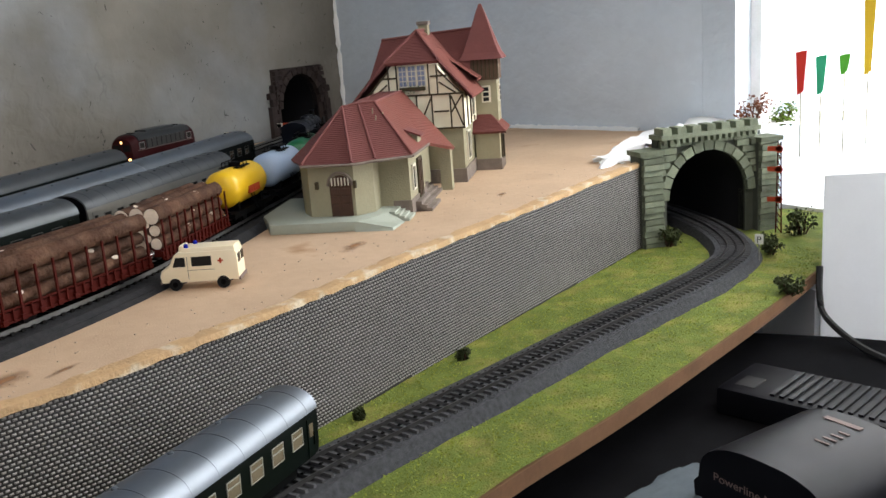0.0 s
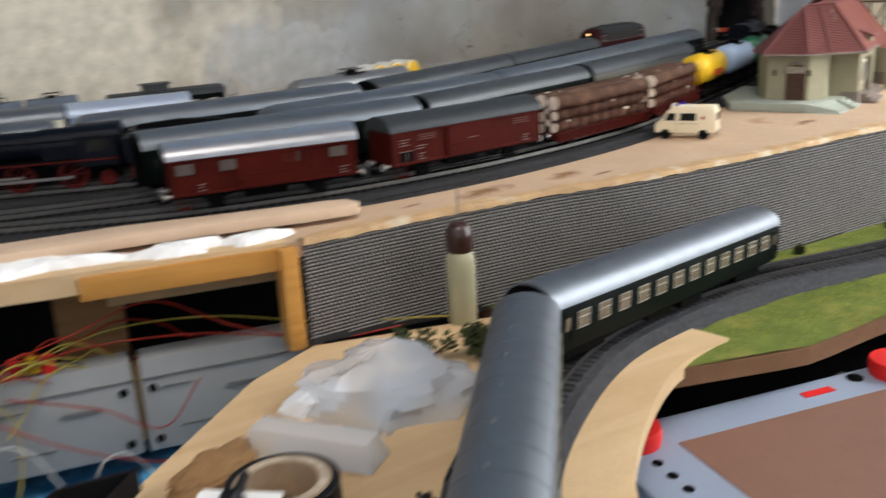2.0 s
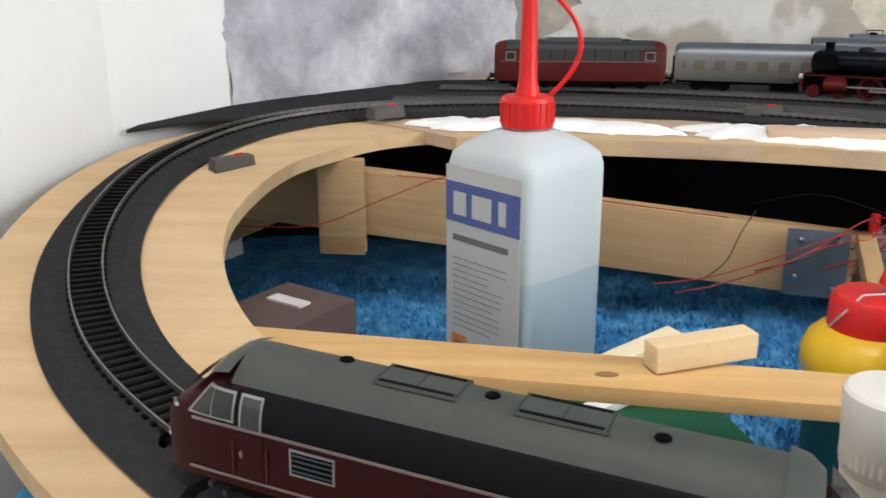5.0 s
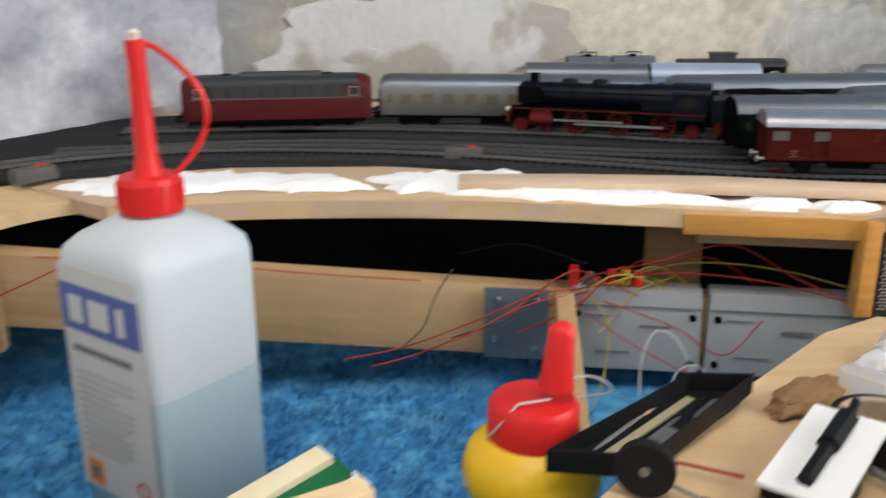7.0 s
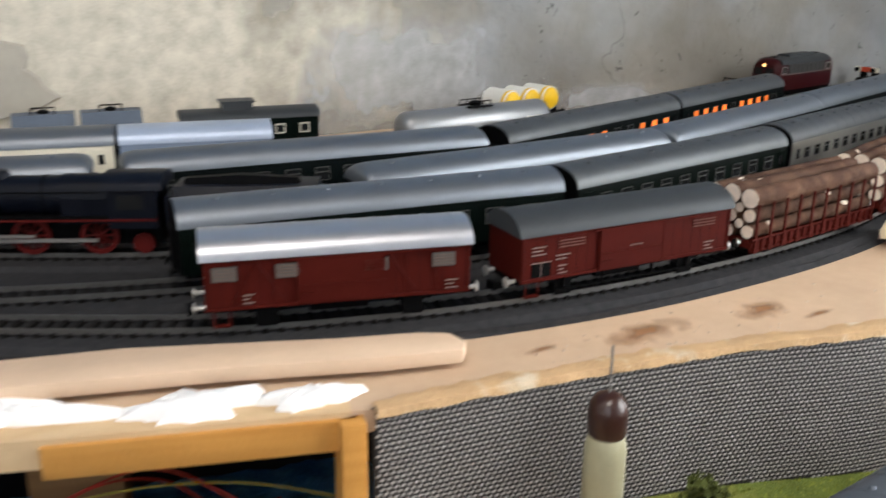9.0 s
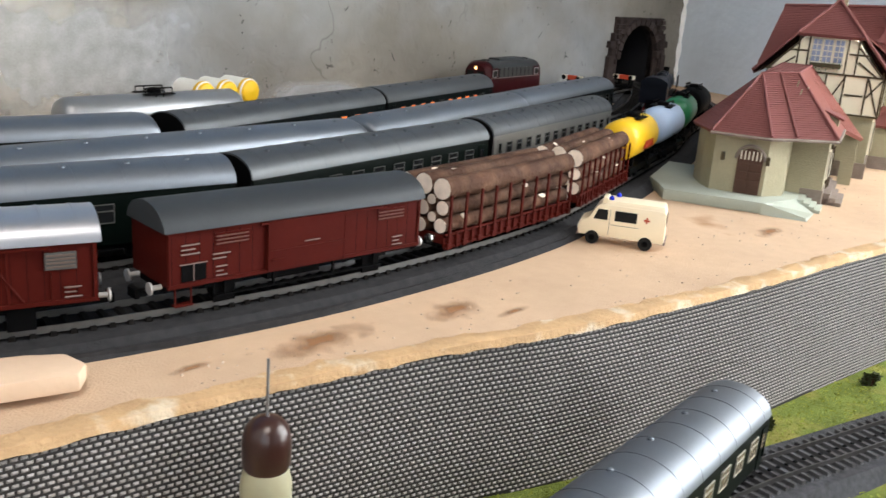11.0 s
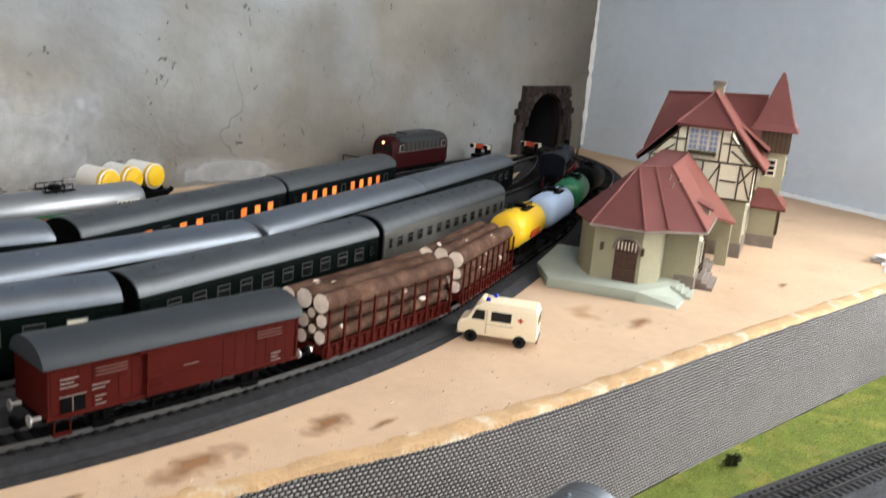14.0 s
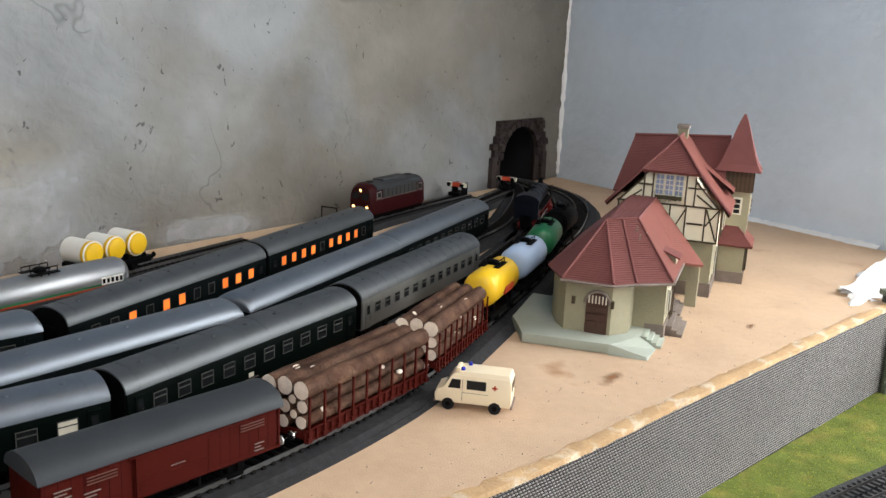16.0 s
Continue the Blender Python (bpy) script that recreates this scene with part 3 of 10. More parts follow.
solid("floor", Shape(0.1).box(-13.4, 12, -30, 7, -15, -14), mat("dark_brown_floor", (0.05, 0.04, 0.035), 0.6, vary=0.3), "dark floor under the layout", "floor", kind="structure", smooth=0)

# patches on the old wall: bare plaster, a painted rock paper and the filler along its foot
def blob(seed, w, h, n=40, rough=0.25):
    rnd = random.Random(seed)
    k = [(rnd.uniform(-1, 1) * rough / q, rnd.uniform(0, 6.3), q) for q in range(2, 9)]
    return [((1 + sum(a * math.sin(q * t + p) for a, p, q in k)) * w * math.cos(t), (1 + sum(a * math.sin(q * t + p) for a, p, q in k)) * h * math.sin(t)) for t in [2 * math.pi * i / n for i in range(n)]]


def wall_patch(name, x, z, w, h, proud, material, label, seed, rough=0.3):
    sh = Shape(0.1)
    jag = random.Random(seed)
    pts = [(px * k, pz * k) for (px, pz), k in ((q, jag.uniform(0.94, 1.05)) for q in blob(seed, w, h, 48, rough))]
    sh.add([(px, 0, pz) for px, pz in pts] + [(px * 0.97, -proud, pz * 0.97) for px, pz in pts], [tuple(range(48, 96))] + [(i, (i + 1) % 48, 48 + (i + 1) % 48, 48 + i) for i in range(48)])
    return solid(name, sh, material, label, "wall patch", kind="structure", at=Matrix.Translation(D(x, Y_WALL - 0.004, z)), smooth=40)


wall_patch("bare_plaster_patch", -6.0, 0.62, 1.75, 0.62, 0.05, BARE_PLASTER, "white bare plaster patch where the coat has come off", 3)
# cream paint, with the window's light at the left end added into its colour
CREAM_AND_LIGHT = soft_patch("cream_paint_and_daylight", (0.56, 0.52, 0.43), 0.85, True, 9, (1.25, 1.85))
wall_patch("lime_wash", -4.0, 0.9, 3.7, 1.6, 0.012, CREAM_AND_LIGHT, "cream paint with window light put in, over the old plaster", 21)
wall_patch("plaster_flake", -6.72, 0.53, 0.26, 0.1, 0.06, BARE_PLASTER, "loose white plaster flake on the wall", 7)
wall_patch("plaster_smear", -0.7, 0.4, 2.3, 1.15, 0.02, SMEAR, "whitish plaster smear along the foot of the wall", 11)
wall_patch("plaster_smear", 1.9, 0.1, 1.5, 0.3, 0.03, SMEAR, "thin whitish plaster smear along the foot of the wall", 12)

# ---- layout boards ----
FRONT = [(-8.75, 0.8), (-7.6, 0.75), (-6.3, 0.5), (-5.0, 0.05), (-3.83, -0.34), (-3.07, -0.43), (-2.08, -0.6), (-1.2, -0.83), (0.04, -1.02), (1.3, -1.16), (2.86, -1.36), (5.1, -1.65)]
DECK_OUT = FRONT + [(5.25, -1.6), (7.7, -1.35), (8.2, 0.3), (9.45, 4.9), (-11.9, 4.9), (-11.9, 2.4), (-9.9, 2.0)]
sh = Shape(0.1).slab(DECK_OUT, -0.1, 0.0)
solid("upper_board", sh, DECK, "tan painted baseboard of the upper yard", "baseboard", kind="structure", smooth=0)


def edge_run(pts, step=0.06):
    return spread([(x, y, 0) for x, y in pts], step)


# frayed cream edge of the upper board
rnd = random.Random(4)
line = edge_run(FRONT[4:], 0.07)
sh = Shape(0.1)
v, f = [], []
for i, p in enumerate(line):
    j = rnd.uniform(0.015, 0.06)
    v += [p + Vector((0, -0.045, -0.02 - rnd.uniform(0, 0.012))), p + Vector((0, -0.045 + rnd.uniform(-0.005, 0.008), 0.012)), p + Vector((0.02, j, 0.012 + rnd.uniform(0, 0.012))), p + Vector((0.02, j + 0.03, 0.001))]
for i in range(len(line) - 1):
    for q in range(3):
        f.append((4 * i + q, 4 * i + q + 1, 4 * i + q + 5, 4 * i + q + 4)[::-1])
sh.add(v, f)
solid("board_edge", sh, DECK_EDGE, "frayed cream and white filler edge along the upper board", "trim", kind="structure", smooth=50)

# the ribbed grey sheet below the edge: a backing with rows of short ridges
Z_LOW = [(-12, -0.36), (-9.3, -0.37), (-8, -0.41), (-6.5, -0.46), (-5, -0.53), (-3.8, -0.63), (-2.2, -0.74), (-1.2, -0.81), (0.5, -0.87), (5.1, -0.91), (9, -0.92)]


def low(x):
    return float(np.interp(x, [a for a, _ in Z_LOW], [b for _, b in Z_LOW]))


fence = spread([(x, y - 0.03, 0) for x, y in FRONT[4:]], 0.05)
back = Shape(0.1)
n = len(fence)
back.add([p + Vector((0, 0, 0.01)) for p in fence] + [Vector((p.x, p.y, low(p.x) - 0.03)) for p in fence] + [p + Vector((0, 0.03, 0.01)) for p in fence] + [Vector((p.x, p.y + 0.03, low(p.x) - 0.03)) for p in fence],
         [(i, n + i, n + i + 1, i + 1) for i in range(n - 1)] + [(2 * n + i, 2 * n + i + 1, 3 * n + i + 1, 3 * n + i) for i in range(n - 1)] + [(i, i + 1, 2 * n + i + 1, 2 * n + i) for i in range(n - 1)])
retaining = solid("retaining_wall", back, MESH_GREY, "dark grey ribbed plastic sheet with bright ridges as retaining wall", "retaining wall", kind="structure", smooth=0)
cells = spread([(x, y - 0.03, 0) for x, y in FRONT[4:]], 0.0305)
ridges = Shape(0.1)
v, f = [], []
for i, p in enumerate(cells[:-1]):
    d = (cells[i + 1] - p).normalized()
    nrm = Vector((d.y, -d.x, 0))
    rows = int((-low(p.x)) / 0.023)
    for r in range(rows):
        z = -0.012 - r * 0.023
        a = p + d * (0.01525 if r % 2 else 0) + Vector((0, 0, z))
        k = len(v)
        v += [a, a + d * 0.021, a + d * 0.021 + Vector((0, 0, -0.0125)), a + Vector((0, 0, -0.0125)), a + d * 0.006 + nrm * 0.009 + Vector((0, 0, -0.004)), a + d * 0.015 + nrm * 0.009 + Vector((0, 0, -0.004))]
        f += [(k, k + 4, k + 5, k + 1), (k + 4, k + 3, k + 2, k + 5), (k, k + 3, k + 4), (k + 1, k + 5, k + 2)]
ridges.add(v, f)
tagged(part("ridges", ridges, MESH_GREY_B, retaining, "", smooth=0), kind="stuff")

# ---- tracks ----
LOOP = Line([(7.4, -0.9, -0.83), (6.55, -1.75, -0.83), (5.75, -2.35, -0.83), (4.9, -2.7, -0.83), (4.1, -2.66, -0.82), (3.36, -2.49, -0.81), (2.2, -2.16, -0.8), (1.15, -1.9, -0.79), (0.16, -1.65, -0.78), (-0.9, -1.46, -0.73), (-2.1, -1.5, -0.66), (-3.0, -1.75, -0.59),
             (-4.0, -2.32, -0.53), (-4.6, -2.95, -0.49), (-5.15, -3.52, -0.45), (-5.9, -4.0, -0.41), (-6.8, -4.22, -0.38), (-7.73, -4.22, -0.35), (-8.55, -4.01, -0.32), (-9.33, -3.56, -0.3), (-10.22, -2.55, -0.27), (-10.78, -1.25, -0.18), (-10.88, 0.1, -0.06), (-10.45, 1.2, 0.03), (-9.6, 1.95, 0.055), (-8.3, 2.25, 0.055), (-6.8, 1.95, 0.055), (-5.4, 1.3, 0.055),
             (-4.25, 0.68, 0.055), (-3.4, 0.4, 0.055), (-2.8, 0.27, 0.055), (-2.1, 0.19, 0.055), (-1.4, 0.18, 0.055), (-0.7, 0.22, 0.055), (0, 0.33, 0.055), (1.0, 0.62, 0.055), (2.0, 0.93, 0.055), (3.0, 1.25, 0.055), (4.2, 1.75, 0.055), (5.6, 2.25, 0.055), (7.0, 3.0, 0.055), (7.9, 4.0, 0.055), (8.3, 5.6, 0.055)])
T3 = Line([(-9.4, 2.35, 0.055), (-7.6, 2.35, 0.055), (-6.2, 1.98, 0.055), (-5.2, 1.58, 0.055), (-4.2, 1.23, 0.055), (-3.1, 0.99, 0.055), (-2.0, 0.92, 0.055), (-0.9, 0.99, 0.055), (0.2, 1.21, 0.055), (1.5, 1.5, 0.055), (2.75, 1.78, 0.055), (4.2, 2.25, 0.055), (6.0, 2.95, 0.055), (7.4, 3.9, 0.055), (8.2, 5.2, 0.055)])
T4 = Line([(-8.2, 3.3, 0.055), (-6.6, 2.9, 0.055), (-5.2, 2.4, 0.055), (-4.1, 1.85, 0.055), (-3.0, 1.52, 0.055), (-1.8, 1.44, 0.055), (-0.6, 1.57, 0.055), (0.6, 1.83, 0.055), (1.6, 2.1, 0.055), (3.75, 2.68, 0.055), (5.2, 3.1, 0.055), (7.2, 4.2, 0.055), (8.2, 5.2, 0.055)])
T5 = Line([(-9.0, 3.2, 0.055), (-7.6, 3.12, 0.055), (-6.6, 3.05, 0.055), (-5.5, 2.78, 0.055), (-4.25, 2.47, 0.055), (-2.9, 2.28, 0.055), (-1.6, 2.2, 0.055), (-0.6, 2.38, 0.055), (0.65, 2.73, 0.055), (2.6, 3.25, 0.055), (4.0, 3.6, 0.055), (5.4, 3.95, 0.055), (7.3, 4.45, 0.055)])
T6 = Line([(-7.8, 3.7, 0.055), (-6.0, 3.75, 0.055), (-5.0, 3.6, 0.055), (-4.0, 3.35, 0.055), (-2.9, 3.1, 0.055), (-1.3, 3.05, 0.055), (0.2, 3.25, 0.055), (2.0, 3.75, 0.055), (3.6, 4.2, 0.055), (5.0, 4.42, 0.055), (6.4, 4.6, 0.055)])
T7 = Line([(-6.4, 4.3, 0.055), (-4.8, 4.2, 0.055), (-3.4, 4.0, 0.055), (-2.2, 3.82, 0.055), (-1.0, 3.9, 0.055), (0.6, 4.15, 0.055), (2.0, 4.35, 0.055)])
T2 = Line([(4.3, 2.25, 0.055), (5.3, 2.75, 0.055), (6.3, 3.2, 0.055), (7.3, 4.0, 0.055)])


def track(name, line, a, b, bed, label, singly=False, bed_w=0.2, foot=0.055):
    """Roadbed with sloping sides, sleepers and two rails, from a to b along a line."""
    pts = [line.at(s) for s in np.arange(a, b, 0.1)]
    ob = thing(name, label, "railway track", "model railway tracks")
    sh = Shape(0.1)
    n = len(pts)
    rows = [offset_line(pts, d) for d in (-bed_w - 0.07, -bed_w, bed_w, bed_w + 0.07)]
    v = []
    for r, z in zip(rows, (-foot, 0.0, 0.0, -foot)):
        v += [p + Vector((0, 0, z)) for p in r]
    sh.add(v, [(q * n + i, q * n + i + 1, (q + 1) * n + i + 1, (q + 1) * n + i) for q in range(3) for i in range(n - 1)] + [(0, n, 2 * n, 3 * n), (n - 1, 4 * n - 1, 3 * n - 1, 2 * n - 1)])
    part("roadbed", sh, bed, ob, smooth=30)
    half = 0.15 if bed is BALLAST else 0.1
    one = Shape(0.1).box(-0.0135, 0.0135, -half, half, 0, 0.018, taper=0.003)
    if singly:
        me = one.mesh("sleeper", SLEEPER_GREY if bed is BALLAST else SLEEPER, 0)
        for s in np.arange(a, b, 0.072):
            o = new("sleeper", me)
            o.parent, o.matrix_basis = ob, line.stance(s, 0.05)
    else:
        many = Shape(0.1)
        for s in np.arange(a, b, 0.072):
            p, q = line.at(s), line.at(s + 0.05)
            yaw = math.atan2(q.y - p.y, q.x - p.x)
            many.box(-0.0135, 0.0135, -half, half, 0, 0.016, Matrix.Translation(p) @ Matrix.Rotation(yaw, 4, "Z"))
        tagged(part("sleeper_strip", many, SLEEPER, ob, smooth=0), kind="stuff")
    for side in (-0.083, 0.083):
        part("rail", strip(Shape(0.1), pts, side - 0.0038, side + 0.0038, 0.012, 0.04), RAIL_DULL if bed is BALLAST else RAIL, ob, smooth=0)
    if bed is BALLAST:
        studs = Shape(0.1)
        for s in np.arange(a, b, 0.072):
            p = line.at(s)
            studs.box(p.x - 0.011, p.x + 0.011, p.y - 0.011, p.y + 0.011, p.z + 0.017, p.z + 0.024, taper=0.003)
        tagged(part("contact_studs", studs, BLACK, ob, "row of dark contact studs", smooth=0), kind="stuff")
    return ob

# ---- rolling stock; x along the vehicle, millimetres over the roadbed ----


def wheelset(parent, x, r=5.2, spoke=BLACK):
    for y in (-8.6, 8.6):
        part("wheel", Shape().lathe([(0, -1.2), (r, -1.2), (r, 1.2), (r * 0.55, 1.4), (r * 0.5, 0.8), (0, 0.8)], 16, axis="y"), spoke, parent, at=Vector((x, y, 4 + r)) * 0.001)


def bogie(parent, x, base=26):
    b = part("bogie", Shape().box(-base * 0.72, base * 0.72, -11.5, -9.8, 6, 11).box(-base * 0.72, base * 0.72, 9.8, 11.5, 6, 11).box(-5, 5, -10, 10, 8, 12).box(-base / 2 - 3, -base / 2 + 3, -12.3, -11.5, 5, 10).box(base / 2 - 3, base / 2 + 3, -12.3, -11.5, 5, 10), BLACK, parent, at=Vector((x, 0, 0)) * 0.001, smooth=0)
    for dx in (-base / 2, base / 2):
        wheelset(b, dx)
    return b


def buffers(parent, x, z=15, y=10, material=BLACK):
    for sx in (-1, 1):
        for sy in (-1, 1):
            part("buffer", Shape().lathe([(1.1, 0), (1.1, 4.2), (2.7, 4.5), (2.7, 5.3), (0, 5.5)], 12, Matrix.Scale(sx, 4, (1, 0, 0)) if sx < 0 else None, axis="x"), material, parent, at=Vector((sx * x, sy * y, z)) * 0.001)


def hook(parent, x, z=10):
    for sx in (-1, 1):
        part("coupling", Shape().box(min(sx * x, sx * (x + 8)), max(sx * x, sx * (x + 8)), -2, 2, z - 1, z + 1).box(sx * (x + 7) - 1, sx * (x + 7) + 1, -3.5, 3.5, z - 1, z + 3), BLACK, parent, smooth=0)


def arch_outline(half, z_eave, z_top, steps=12, flat=0.0, p=2.2):
    """The upper outline of a roof, from the left eave over the top to the right one."""
    out = []
    for k in range(steps + 1):
        a = math.pi * k / steps
        c = math.cos(a)
        out.append((half * math.copysign(abs(c) ** (2 / p), c), z_eave + (z_top - z_eave) * abs(math.sin(a)) ** (2 / p)))
    return out


def roof_shape(L, half, z0, z1, round_end=0.0, steps=14, p=2.2):
    sh = Shape()
    xs = [(-L / 2, 1.0)]
    if round_end:
        xs = [(-L / 2, 0.62), (-L / 2 + round_end * 0.12, 0.82), (-L / 2 + round_end * 0.45, 0.95), (-L / 2 + round_end, 1.0)]
    xs = xs + [(-x, k) for x, k in reversed(xs)]
    base = arch_outline(half, z0, z1, steps, p=p)
    m = len(base)
    v = [(x, y * (0.9 + 0.1 * k), z0 + (z - z0) * k) for x, k in xs for y, z in base]
    f = [(i * m + j, (i + 1) * m + j, (i + 1) * m + j + 1, i * m + j + 1) for i in range(len(xs) - 1) for j in range(m - 1)]
    f += [tuple(range(m)), tuple(range(len(v) - 1, len(v) - m - 1, -1))]
    f += [(i * m + m - 1, (i + 1) * m + m - 1, (i + 1) * m, i * m) for i in range(len(xs) - 1)]
    return sh.add(v, f)


def window_meshes(w, h, pane, frame_mat=WINDOW_FRAME, bar=True, depth=0.5, fr=0.4):
    f = Shape().box(-w / 2, -w / 2 + fr, -depth, 0, 0, h).box(w / 2 - fr, w / 2, -depth, 0, 0, h).box(-w / 2 + fr, w / 2 - fr, -depth, 0, 0, fr).box(-w / 2 + fr, w / 2 - fr, -depth, 0, h - fr, h)
    if bar:
        f.box(-w / 2 + fr, w / 2 - fr, -depth, 0, h * 0.6, h * 0.6 + 0.6)
    return f.mesh("window", frame_mat, 0), Shape().box(-w / 2 + fr, w / 2 - fr, -depth * 0.35, 0, fr, h - fr).mesh("pane", pane, 0)


def coach(name, label, L=234, side=COACH_GREEN, roof=ROOF_SILVER, windows=10, w=11, h=10, pane=GLASS_DARK, lit=(), white=(), vents=7, frame_mat=WINDOW_FRAME, band=None, round_end=0.0, group="passenger coaches", bar=True, ribs=0, digits=()):
    c = thing(name, label, "railway coach", group)
    body = [(-16.5, 14), (-17.3, 19), (-17.3, 34), (-16.6, 38.4), (16.6, 38.4), (17.3, 34), (17.3, 19), (16.5, 14)]
    part("body", Shape().prism(body, -L / 2, L / 2), side, c, smooth=25)
    part("roof", roof_shape(L + 1.5, 17.2, 38.2, 49.5, round_end, p=2.0), roof, c, "", smooth=40)
    part("underframe", Shape().box(-L / 2 + 2, L / 2 - 2, -14, 14, 11.5, 14).box(-30, -4, -13, 13, 6, 12).box(6, 34, -12, 12, 7, 12), BLACK, c, smooth=0)
    if band:
        for y in (-17.45, 17.25):
            part("lower_panel", Shape().box(-L / 2 + 0.3, L / 2 - 0.3, y, y + 0.2, 14.5, 23), band, c, smooth=0)
    wm = window_meshes(w, h, pane, frame_mat, bar)
    lm = window_meshes(w, h, GLASS_LIT, frame_mat, bar)[1]
    xm = window_meshes(w, h, CREAM_TRIM, frame_mat, bar)[1]
    span = L - 46
    for k in range(windows):
        x = -span / 2 + span * k / (windows - 1)
        for sy, turn in ((-1, 0), (1, 180)):
            o = new("window", wm[0])
            o.parent, o.matrix_basis = c, pose(x * 0.001, sy * 0.01742, 0.0245, 0, 0, turn)
            g = new("pane", (lm if k in lit else xm if k in white else wm[1]) if sy < 0 else (lm if k in lit else wm[1]))
            g.parent = o
    dm = Shape().box(-3.6, 3.6, -0.35, 0, 0, 21).box(2.2, 2.8, -1.0, -0.35, 6, 13).mesh("door", side, 0)
    gm = Shape().box(-2.0, 2.0, -0.5, -0.3, 11, 18).mesh("pane", pane, 0)
    for sx in (-1, 1):
        for sy, turn in ((-1, 0), (1, 180)):
            d = new("door", dm)
            d.parent, d.matrix_basis = c, pose(sx * (L / 2 - 8.5) * 0.001, sy * 0.01742, 0.0145, 0, 0, turn)
            g = new("pane", gm)
            g.parent = d
        if not round_end:
            a = arch_outline(16.2, 38.0, 48.6, 14, p=2.0)
            part("end_wall", Shape().prism([(-16.2, 15)] + a[::-1] + [(16.2, 15)], min(sx * L / 2, sx * (L / 2 + 1.1)), max(sx * L / 2, sx * (L / 2 + 1.1))), BLACK, c, "black end wall", smooth=0)
        part("gangway", Shape().box(min(sx * L / 2, sx * (L / 2 + 3)), max(sx * L / 2, sx * (L / 2 + 3)), -7, 7, 14, 36), BLACK, c, smooth=0)
    if vents:
        vm = Shape().lathe([(1.5, 0), (1.4, 0.8), (0.6, 1.3), (0, 1.3)], 10).mesh("vent", roof)
        for k in range(vents):
            o = new("vent", vm)
            o.parent, o.matrix_basis = c, pose((-L / 2 + 20 + (L - 40) * k / (vents - 1)) * 0.001, -0.005, 0.0488)
    if digits:
        for x in digits:
            tx = bpy.data.curves.new("class_digit", "FONT")
            tx.body, tx.size, tx.extrude = "2", 0.0062, 0.0001
            o = new("class_digit", tx)
            o.data.materials.append(CREAM_TRIM)
            o.parent, o.matrix_basis = c, pose(x * 0.001, -0.0177, 0.027, 90, 0, 0)
        part("emblem", Shape().box(-10, -5.5, -17.6, -17.2, 18, 21).box(-9.2, -6.3, -17.7, -17.5, 18.8, 20.2), CREAM_TRIM, c, "small pale emblem", smooth=0)
        for q in range(2):
            part("lettering", Shape().box(-14, -1 - 3 * q, -17.6, -17.2, 16.6 - 1.2 * q, 17.1 - 1.2 * q), LETTER, c, "row of small pale lettering", smooth=0)
    if ribs:
        rm = Shape().prism(arch_outline(17.25, 38.3, 49.72, 14, p=2.0), -0.35, 0.35).mesh("roof_rib", roof, 40)
        for k in range(ribs):
            o = new("roof_rib", rm)
            o.parent, o.matrix_basis = c, pose((-L / 2 + 10 + (L - 20) * k / (ribs - 1)) * 0.001, 0, 0)
    for sx in (-1, 1):
        bogie(c, sx * (L / 2 - 34), 26)
    buffers(c, L / 2)
    return c


